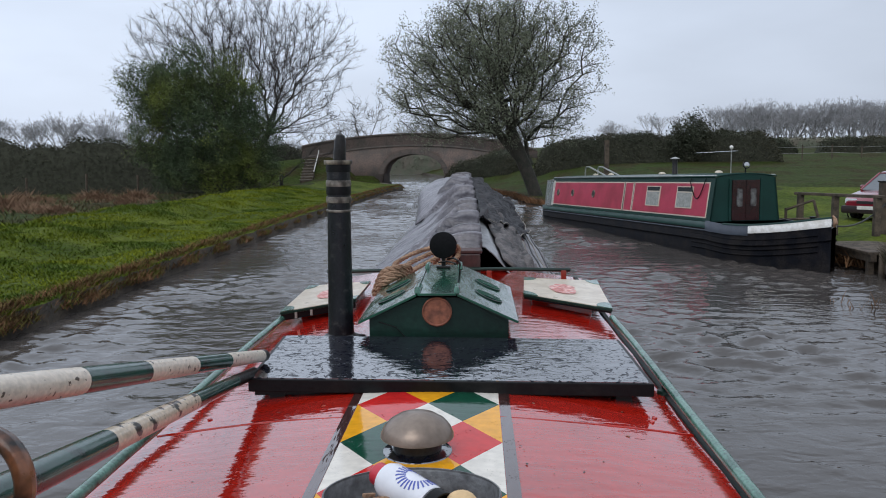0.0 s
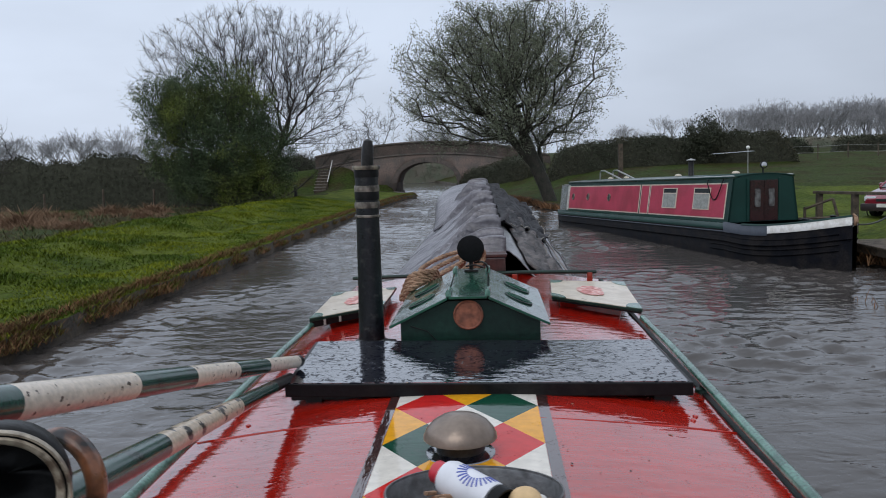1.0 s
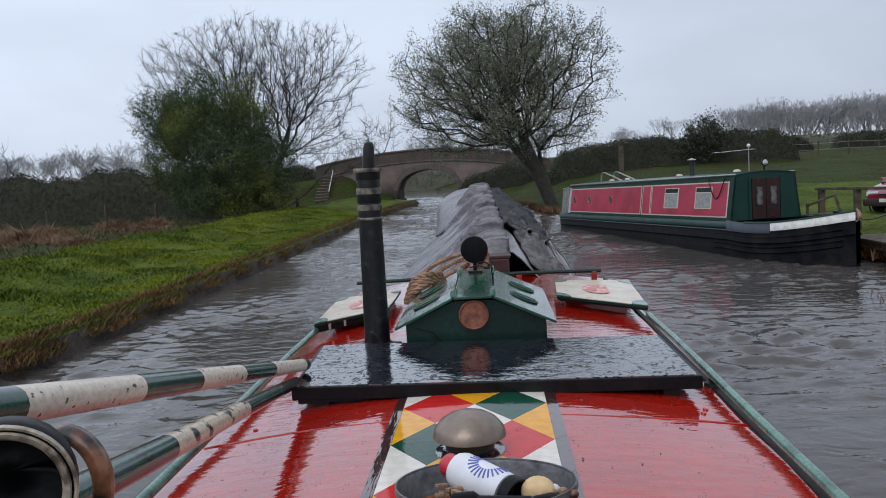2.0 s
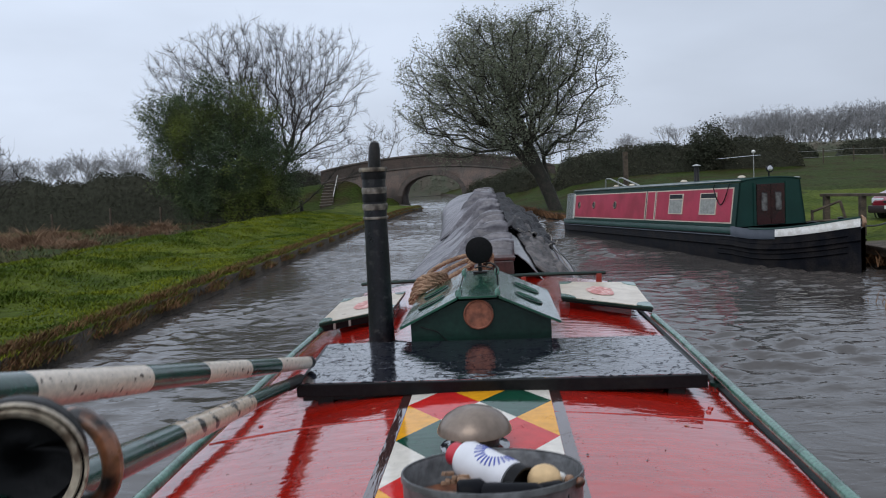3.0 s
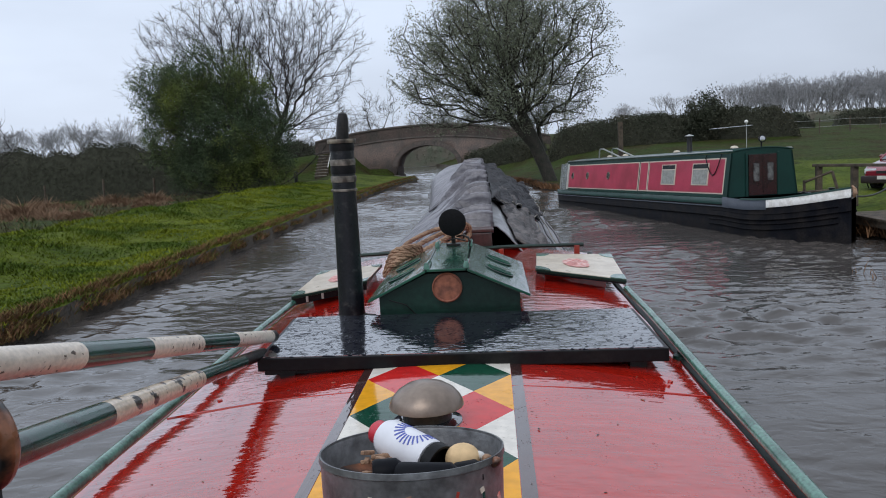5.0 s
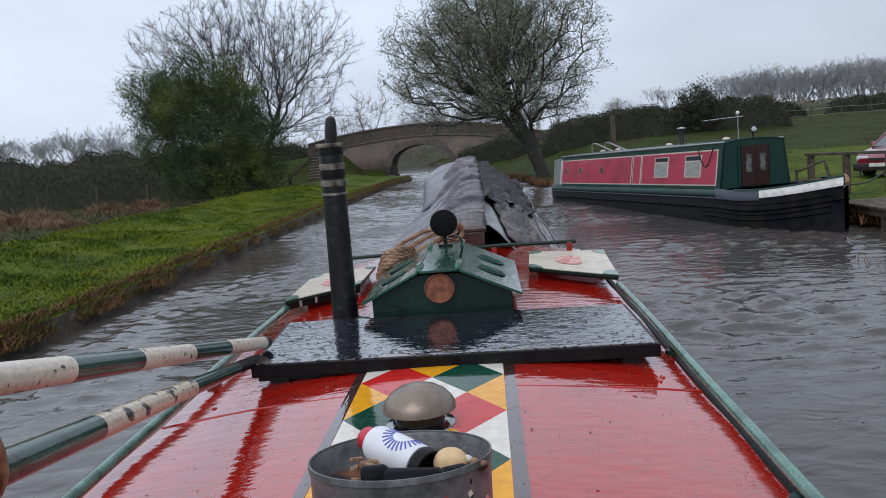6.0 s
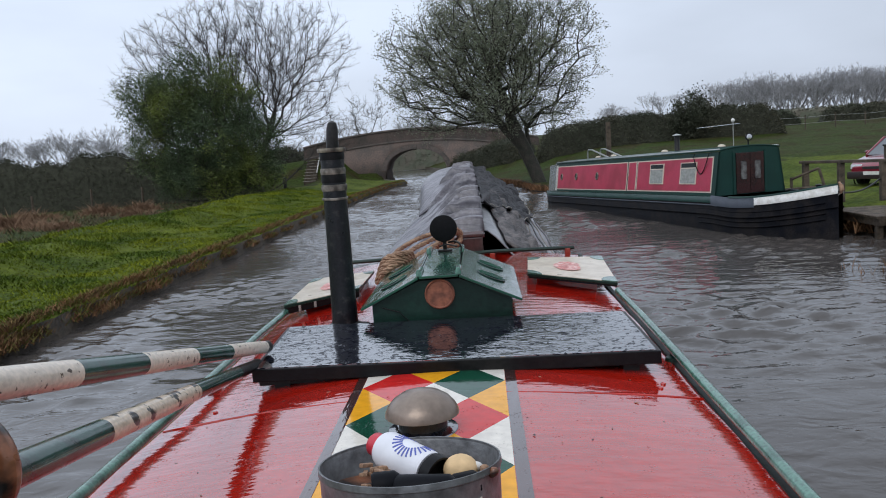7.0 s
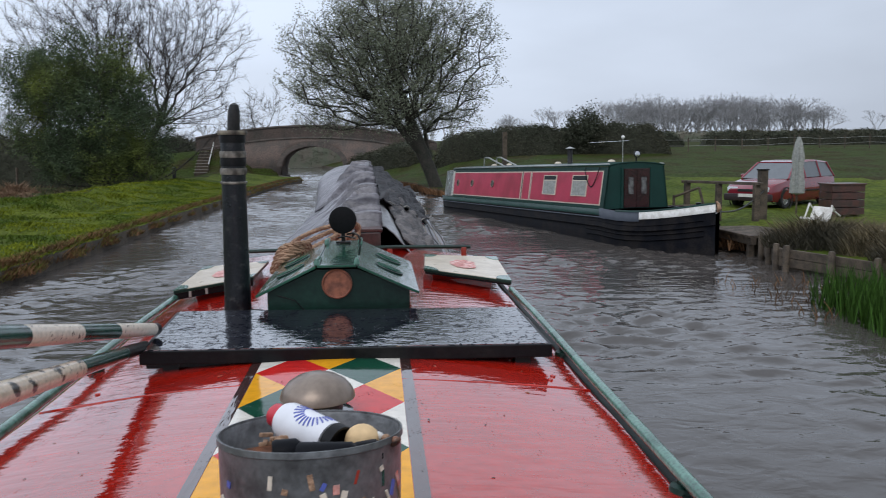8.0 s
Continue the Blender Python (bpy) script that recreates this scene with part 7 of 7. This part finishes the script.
    part("mast", bm, STEEL, q)
    bm = bmesh.new()
    tube(bm, [(-0.15, -0.9, 0.60), (0.05, 0.1, 0.64)], 0.012, 6)
    bo = part("boom", bm, CHROME, q)
    for i in range(8):
        u = i / 7
        c = Vector((-0.15, -0.9, 0.60)).lerp(Vector((0.05, 0.1, 0.64)), u)
        bm = bmesh.new()
        tube(bm, [c + Vector((-0.14, 0.02, 0)), c + Vector((0.14, -0.02, 0))], 0.007, 5)
        part("rod", bm, CHROME, bo)
    bm = bmesh.new()
    bmesh.ops.create_icosphere(bm, subdivisions=2, radius=0.05, matrix=Matrix.Translation((0, 0, 0.74)))
    part("ball", bm, WHITE, q, "white ball", True)
    q = thing("roof_rack", on_roof(4.2, 0.2), "bent pale tube rack with planks on the roof", "rack")
    for y in (-0.25, 0.25):
        bm = bmesh.new()
        tube(bm, [(-0.7, y, 0.0), (-0.66, y, 0.30), (-0.55, y, 0.36), (-0.2, y, 0.36), (1.6, y, 0.03), (1.7, y, -0.02)], 0.03, 8)
        part("tube", bm, STEEL, q, smooth=True)
    bm = bmesh.new()
    box(bm, -0.6, 1.9, -0.13, 0.13, 0.02, 0.06, 0.008)
    part("plank", bm, WOOD, q)


CREAM_LINE = mat("cream_line_paint", (0.62, 0.54, 0.43), 0.4, var=0.1, scale=6)
HOOD = bpy.data.materials.new("clear_hood_plastic")
HOOD.use_nodes = True
_p = HOOD.node_tree.nodes["Principled BSDF"]
_p.inputs["Base Color"].default_value = (0.75, 0.78, 0.8, 1)
_p.inputs["Roughness"].default_value = 0.12
_p.inputs["Transmission Weight"].default_value = 0.75
build_moored_boat()


# ---------------------------------------------------------------- landing stage, car and garden clutter
def build_landing():
    t = thing("landing_edge", Matrix.Translation((8.0, 11.6, 0)), "low timber piling and boards along the offside bank", "piling")
    pts = [(8.25, 13.4), (7.75, 11.7), (8.35, 9.4), (8.75, 6.5), (8.5, 3.5)]
    for (xa, ya), (xb, yb) in zip(pts, pts[1:]):
        for k, z in enumerate((0.08, 0.25)):
            a, b = Vector((xa - 8.0, ya - 11.6, z)), Vector((xb - 8.0, yb - 11.6, z))
            d = (b - a).normalized()
            nrm = Vector((d.y, -d.x, 0)) * 0.03
            bm = bmesh.new()
            up = Vector((0, 0, 0.16))
            hexa(bm, [a - nrm, b - nrm, b + nrm, a + nrm, a - nrm + up, b - nrm + up, b + nrm + up, a + nrm + up], 0.01)
            part("board", bm, WOOD, t)
        for u in (0.1, 0.55, 0.95):
            bm = bmesh.new()
            x, y = xa + (xb - xa) * u - 8.0, ya + (yb - ya) * u - 11.6
            lathe(bm, [(0.06, -0.5), (0.06, 0.46), (0.045, 0.49), (0, 0.5)], 10, Matrix.Translation((x - 0.07, y, 0)))
            part("pile", bm, WOOD, t, smooth=True)
    t = thing("jetty", Matrix.Translation((8.7, 14.6, 0.42)), "small weathered plank jetty beside the moored boat's bow", "jetty")
    for i in range(9):
        bm = bmesh.new()
        box(bm, -0.75, 0.85, -1.2 + 0.25 * i, -1.2 + 0.25 * i + 0.23, 0.0, 0.05, 0.006)
        part("plank", bm, WOOD, t)
    for x in (-0.65, 0.7):
        bm = bmesh.new()
        box(bm, x - 0.06, x + 0.06, -1.2, 1.05, -0.15, 0.0, 0.01)
        part("bearer", bm, WOOD, t)
        for y in (-1.05, 0.9):
            bm = bmesh.new()
            box(bm, x - 0.06, x + 0.06, y - 0.06, y + 0.06, -1.2, -0.12, 0.01)
            part("leg", bm, WOOD, t)
    t = thing("landing_fence", Matrix.Translation((8.95, 17.3, gz(8.95, 17.3))), "short dark timber rail fence on the landing", "fence")
    a, b = Vector((-0.42, 1.0, 0)), Vector((0.5, -1.1, 0))
    for u in (0.0, 0.48, 1.0):
        p = a.lerp(b, u)
        bm = bmesh.new()
        box(bm, p.x - 0.07, p.x + 0.07, p.y - 0.07, p.y + 0.07, -0.3, 0.98, 0.012)
        part("post", bm, WOOD, t)
    bm = bmesh.new()
    d = (b - a).normalized() * 0.15
    nn = Vector((d.y, -d.x, 0)) * 0.5
    z0, z1 = Vector((0, 0, 0.98)), Vector((0, 0, 1.05))
    hexa(bm, [a - d - nn + z0, b + d - nn + z0, b + d + nn + z0, a - d + nn + z0, a - d - nn + z1, b + d - nn + z1, b + d + nn + z1, a - d + nn + z1], 0.012)
    part("top_rail", bm, WOOD, t)
    t = thing("gate_rail", Matrix.Translation((7.9, 17.6, gz(8.4, 17.6))), "leaning dark timber frame behind the moored boat", "frame")
    for pts2 in (((0.0, 0, -0.2), (0.0, 0, 0.75)), ((0.0, 0, 0.7), (0.55, -0.3, 0.95)), ((0.55, -0.3, 0.95), (0.75, -0.4, 0.1)), ((-0.2, 0.1, 0.45), (0.7, -0.4, 0.5))):
        bm = bmesh.new()
        tube(bm, pts2, 0.035, 6)
        part("bar", bm, WOOD, t)
    t = thing("mooring_post", Matrix.Translation((10.0, 17.0, gz(10, 17))), "thick dark square post on the bank", "post")
    bm = bmesh.new()
    box(bm, -0.1, 0.1, -0.1, 0.1, -0.3, 1.25, 0.015)
    part("shaft", bm, WOOD, t)
    bm = bmesh.new()
    box(bm, -0.12, 0.12, -0.12, 0.12, 1.25, 1.29, 0.01)
    part("cap", bm, SOOT, t)
    t = thing("mooring_line", Matrix(), "dark mooring rope from the moored boat's bow to the bank post", "rope")
    bm = bmesh.new()
    p, q = Vector((7.25, 13.9, 1.0)), Vector((10.0, 16.9, gz(10, 17) + 0.75))
    tube(bm, [p.lerp(q, i / 12) + Vector((0, 0, -0.25 * math.sin(math.pi * i / 12))) for i in range(13)], 0.02, 6)
    part("line", bm, SOOT, t, smooth=True)
    # closed parasol
    x, y = 11.8, 18.6
    t = thing("closed_parasol", Matrix.Translation((x, y, gz(x, y))), "folded off-white garden parasol on its pole", "parasol")
    bm = bmesh.new()
    tube(bm, [(0, 0, -0.2), (0, 0, 2.2)], 0.025, 8)
    part("pole", bm, WOOD, t)
    bm = bmesh.new()
    prof = [(0.03, 0.55), (0.17, 0.6), (0.16, 0.9), (0.12, 1.3), (0.14, 1.6), (0.08, 2.0), (0.03, 2.15), (0, 2.16)]
    lathe(bm, prof, 24)
    for v in bm.verts:
        a = math.atan2(v.co.y, v.co.x)
        k = 1 + 0.22 * math.sin(8 * a)
        v.co.x *= k
        v.co.y *= k
    part("canopy", bm, CURTAIN, t, "folded cloth", True)
    # tipped white plastic chair
    x, y = 10.2, 14.6
    t = thing("garden_chair", Matrix.Translation((x, y, gz(x, y) + 0.22)) @ pose(0, 0, 0, 8, -62, 30), "white plastic garden chair tipped over on the grass", "chair")
    bm = bmesh.new()
    box(bm, -0.24, 0.24, -0.22, 0.22, 0.0, 0.03, 0.01)
    part("seat", bm, WHITE, t)
    for i in range(5):
        bm = bmesh.new()
        box(bm, -0.27, -0.24, -0.2 + 0.085 * i, -0.14 + 0.085 * i, 0.0, 0.45, 0.008)
        part("back_slat", bm, WHITE, t)
    bm = bmesh.new()
    box(bm, -0.28, -0.235, -0.24, 0.24, 0.43, 0.48, 0.01)
    part("back_rail", bm, WHITE, t)
    for sx in (-0.2, 0.2):
        for sy in (-0.2, 0.2):
            bm = bmesh.new()
            tube(bm, [(sx, sy, 0.0), (sx * 1.15, sy * 1.15, -0.40)], 0.022, 6)
            part("leg", bm, WHITE, t)
    for sy in (-0.25, 0.25):
        bm = bmesh.new()
        tube(bm, [(0.2, sy, 0.0), (0.22, sy, 0.2), (-0.24, sy, 0.22)], 0.02, 6)
        part("arm", bm, WHITE, t)
    # brown box, tubs and pots
    x, y = 12.5, 17.6
    t = thing("log_box", Matrix.Translation((x, y, gz(x, y))), "dark red-brown wooden box on the lawn", "box")
    for i in range(4):
        for xa, xb, ya, yb in ((-0.45, 0.45, -0.32, -0.30), (-0.45, 0.45, 0.30, 0.32), (-0.45, -0.43, -0.3, 0.3), (0.43, 0.45, -0.3, 0.3)):
            bm = bmesh.new()
            box(bm, xa, xb, ya, yb, 0.02 + 0.2 * i, 0.2 + 0.2 * i, 0.006)
            part("board", bm, PLANK, t)
    bm = bmesh.new()
    box(bm, -0.48, 0.48, -0.35, 0.35, 0.8, 0.84, 0.008)
    part("lid", bm, PLANK, t)
    for x, y, s, m_, lab in ((9.6, 11.2, 0.17, STEEL, "pale metal pot on the bank"), (9.3, 10.4, 0.14, GREEN, "green plastic pot on the bank"), (10.6, 11.6, 0.2, WHITE, "white plastic tub on the bank"), (11.0, 12.8, 0.16, GALV, "grey tin tub on the bank")):
        t = thing("plant_pot", Matrix.Translation((x, y, gz(x, y))), lab, "pot", "pots on the bank")
        bm = bmesh.new()
        lathe(bm, [(0, -0.02), (s * 0.75, -0.02), (s, s * 1.5), (s * 1.08, s * 1.5), (s * 1.08, s * 1.7), (s * 0.9, s * 1.7), (s * 0.7, 0.05), (0, 0.05)], 18)
        part("shell", bm, m_, t, smooth=True)
    rng = np.random.default_rng(8)
    for cx, cy, rr, h in ((8.7, 12.3, 0.9, 0.55), (9.2, 11.0, 0.8, 0.45), (9.9, 12.6, 0.9, 0.42), (9.0, 9.6, 0.7, 0.4)):
        k = 2600
        a, q = rng.uniform(0, 6.28, k), np.sqrt(rng.random(k)) * rr
        x, y = cx + q * np.cos(a), cy + q * np.sin(a)
        ob = solid("bramble", *tri_fix(*blades(rng, x, y, ground_z(x, y), h * (1.1 - 0.7 * (q / rr) ** 2), 0.016, 0.9)), DEAD_DARK)
        tagged(ob, "withered dark brown bramble on the bank", "bramble", "brambles on the bank", kind="stuff")


DEAD_DARK = mat("withered_bramble", (0.13, 0.10, 0.05), 0.85, var=0.3, scale=0.8, island=0.5, bump=0, col2=(0.04, 0.035, 0.02))
build_landing()


def build_car():
    h = Vector((-0.82, -0.57, 0)).normalized()
    yaw = math.degrees(math.atan2(h.y, h.x))
    left = Vector((-h.y, h.x, 0))
    fw = Vector((12.4, 20.5, 0))
    c = fw - h * 1.25 - left * 0.72
    base = Matrix.Translation((c.x, c.y, gz(c.x, c.y) - 0.02)) @ Matrix.Rotation(radians(yaw), 4, "Z")
    t = thing("parked_car", base, "dark red estate car parked on the grass", "car")
    # lower body: sections along the length, x forwards
    st = ((-2.05, 0.30, 0.86, 0.70), (-2.0, 0.22, 0.92, 0.78), (-1.5, 0.20, 0.93, 0.83), (-0.6, 0.19, 0.92, 0.845), (0.4, 0.19, 0.91, 0.845), (0.75, 0.19, 0.91, 0.84), (1.2, 0.20, 0.86, 0.83), (1.7, 0.21, 0.77, 0.79), (1.95, 0.24, 0.68, 0.72), (2.06, 0.30, 0.58, 0.62))
    v, f = [], []
    for x, zb, zt, w in st:
        ring = [(-w * 0.9, zb), (-w, zb + 0.12), (-w * 1.0, (zb + zt) / 2 + 0.05), (-w * 0.96, zt - 0.03), (-w * 0.88, zt), (0, zt + 0.025), (w * 0.88, zt), (w * 0.96, zt - 0.03), (w * 1.0, (zb + zt) / 2 + 0.05), (w, zb + 0.12), (w * 0.9, zb)]
        v += [(x, y, z) for y, z in ring]
    k = 11
    for i in range(len(st) - 1):
        f += [(i * k + j, i * k + (j + 1) % k, (i + 1) * k + (j + 1) % k, (i + 1) * k + j) for j in range(k)]
    me = solid("body", v, f, CAR_RED, t, True)
    me.data.set_sharp_from_angle(angle=radians(50))
    for i in (0, len(st) - 1):
        bm = bmesh.new()
        vs = [bm.verts.new(p) for p in v[i * k:(i + 1) * k]]
        bm.faces.new(vs)
        part("end_panel", bm, CAR_RED, t)
    # glasshouse
    bm = bmesh.new()
    lo = [(1.05, 0.76), (0.2, 0.78), (-0.9, 0.78), (-2.0, 0.74)]
    hi = [(0.35, 0.60), (0.1, 0.61), (-0.9, 0.61), (-1.72, 0.58)]
    zlo, zhi = (0.89, 0.91, 0.92, 0.92), (1.36, 1.40, 1.42, 1.36)
    for sd in (-1, 1):
        for i in range(3):
            bm.faces.new([bm.verts.new(p) for p in ((lo[i][0], sd * lo[i][1], zlo[i]), (lo[i + 1][0], sd * lo[i + 1][1], zlo[i + 1]), (hi[i + 1][0], sd * hi[i + 1][1], zhi[i + 1]), (hi[i][0], sd * hi[i][1], zhi[i]))])
    part("side_glass", bm, GLASS_CAR, t, "grey reflecting side windows")
    for name, i in (("windscreen", 0), ("rear_glass", 3)):
        bm = bmesh.new()
        bm.faces.new([bm.verts.new(p) for p in ((lo[i][0], -lo[i][1], zlo[i]), (lo[i][0], lo[i][1], zlo[i]), (hi[i][0], hi[i][1], zhi[i]), (hi[i][0], -hi[i][1], zhi[i]))])
        part(name, bm, GLASS_CAR, t, "pale reflecting glass")
    bm = bmesh.new()
    top = [(x, w, z) for (x, w), z in zip(hi, zhi)]
    for a, b in zip(top, top[1:]):
        hexa(bm, [(a[0], -a[1] - 0.02, a[2] - 0.02), (b[0], -b[1] - 0.02, b[2] - 0.02), (b[0], b[1] + 0.02, b[2] - 0.02), (a[0], a[1] + 0.02, a[2] - 0.02), (a[0], -a[1] + 0.03, a[2] + 0.035), (b[0], -b[1] + 0.03, b[2] + 0.035), (b[0], b[1] - 0.03, b[2] + 0.035), (a[0], a[1] - 0.03, a[2] + 0.035)])
    part("roof", bm, CAR_RED, t)
    for sd in (-1, 1):
        for (x0, w0, z0), (x1, w1, z1) in (((1.05, 0.765, 0.885), (0.35, 0.605, 1.375)), ((0.0, 0.785, 0.9), (-0.02, 0.615, 1.405)), ((-1.0, 0.785, 0.9), (-0.98, 0.615, 1.415)), ((-2.0, 0.745, 0.9), (-1.72, 0.585, 1.375))):
            bm = bmesh.new()
            tube(bm, [(x0, sd * w0, z0), (x1, sd * w1, z1)], 0.032, 6)
            part("pillar", bm, CAR_RED, t)
        bm = bmesh.new()
        tube(bm, [(-1.9, sd * 0.835, 0.52), (-0.6, sd * 0.862, 0.52), (0.9, sd * 0.855, 0.52)], 0.025, 6)
        part("side_moulding", bm, RUBBER, t)
        bm = bmesh.new()
        bmesh.ops.create_icosphere(bm, subdivisions=2, radius=0.1, matrix=Matrix.Translation((0.72, sd * 0.9, 0.96)) @ Matrix.Diagonal((0.6, 0.9, 0.7, 1)))
        part("door_mirror", bm, CAR_RED, t, smooth=True)
        bm = bmesh.new()
        box(bm, 1.86, 2.03, sd * 0.50 - 0.17, sd * 0.50 + 0.17, 0.53, 0.66, 0.02)
        part("headlight", bm, HEADLAMP, t, "clear glass headlight", True)
        for x in (1.25, -1.25):
            m = Matrix.Translation((x, sd * 0.74, 0.30)) @ Matrix.Rotation(radians(-90 * sd), 4, "X")
            bm = bmesh.new()
            lathe(bm, [(0.19, -0.08), (0.27, -0.09), (0.30, -0.06), (0.30, 0.06), (0.27, 0.09), (0.19, 0.08), (0.19, -0.08)], 24, m)
            wh = part("wheel", bm, RUBBER, t, smooth=True)
            bm = bmesh.new()
            lathe(bm, [(0, 0.05), (0.05, 0.06), (0.06, 0.03), (0.17, 0.03), (0.195, 0.06), (0.195, 0.0), (0, 0.0)], 24, m)
            part("rim", bm, STEEL, wh, "alloy rim", True)
            for a in range(7):
                bm = bmesh.new()
                box(bm, 0.04, 0.185, -0.018, 0.018, 0.03, 0.062, 0.005, m @ Matrix.Rotation(a * 2 * math.pi / 7, 4, "Z"))
                part("spoke", bm, STEEL, wh)
            bm = bmesh.new()
            lathe(bm, [(0.33, 0.0), (0.35, 0.0), (0.35, 0.03), (0.33, 0.03), (0.33, 0.0)], 24, m @ Matrix.Translation((0, 0, 0.09)))
            part("wheel_arch", bm, RUBBER, t)
    bm = bmesh.new()
    box(bm, 1.85, 2.12, -0.74, 0.74, 0.24, 0.46, 0.05)
    bu = part("front_bumper", bm, CAR_BUMPER, t, "dark bumper", True)
    bm = bmesh.new()
    box(bm, 2.11, 2.13, -0.24, 0.24, 0.36, 0.46, 0.004)
    part("number_plate", bm, WHITE, bu, "plain white plate bar")
    bm = bmesh.new()
    box(bm, 1.98, 2.07, -0.30, 0.30, 0.52, 0.60, 0.01)
    part("grille", bm, RUBBER, t, "black grille")
    bm = bmesh.new()
    box(bm, -2.14, -1.9, -0.74, 0.74, 0.26, 0.5, 0.05)
    part("rear_bumper", bm, CAR_BUMPER, t, smooth=True)


GLASS_CAR = mat("car_glass", (0.10, 0.11, 0.12), 0.06, var=0.1, bump=0, spec=1.0)
CAR_BUMPER = mat("dark_bumper_plastic", (0.03, 0.018, 0.02), 0.5, var=0.15)
build_car()


def build_far_fence():
    """Posts and wire across the far field, and the low sheep fence by the meadow hedge."""
    t = thing("field_fence", Matrix.Translation((26, 62, 0)), "thin grey post and wire fence across the sloping field", "fence")
    for i in range(12):
        x, y = 24 + 2.5 * i, 63 + 0.3 * i
        bm = bmesh.new()
        tube(bm, [(x - 26, y - 62, gz(x, y) - 0.2), (x - 26, y - 62, gz(x, y) + 1.2)], 0.05, 6)
        part("post", bm, WOOD, t)
    for h in (0.5, 1.0):
        bm = bmesh.new()
        tube(bm, [(24 + 2.5 * i - 26, 63 + 0.3 * i - 62, gz(24 + 2.5 * i, 63 + 0.3 * i) + h) for i in range(12)], 0.012, 4)
        part("wire", bm, STEEL, t)
    for x, y in ((-22.5, 49.5), (-26.5, 50.5), (-31, 51)):
        t = thing("fence_post", Matrix.Translation((x, y, gz(x, y))), "grey leaning fence post at the meadow's edge", "post", "meadow fence posts")
        bm = bmesh.new()
        tube(bm, [(0, 0, -0.2), (0.06, 0, 1.5)], 0.08, 7)
        part("shaft", bm, WOOD, t)


build_far_fence()
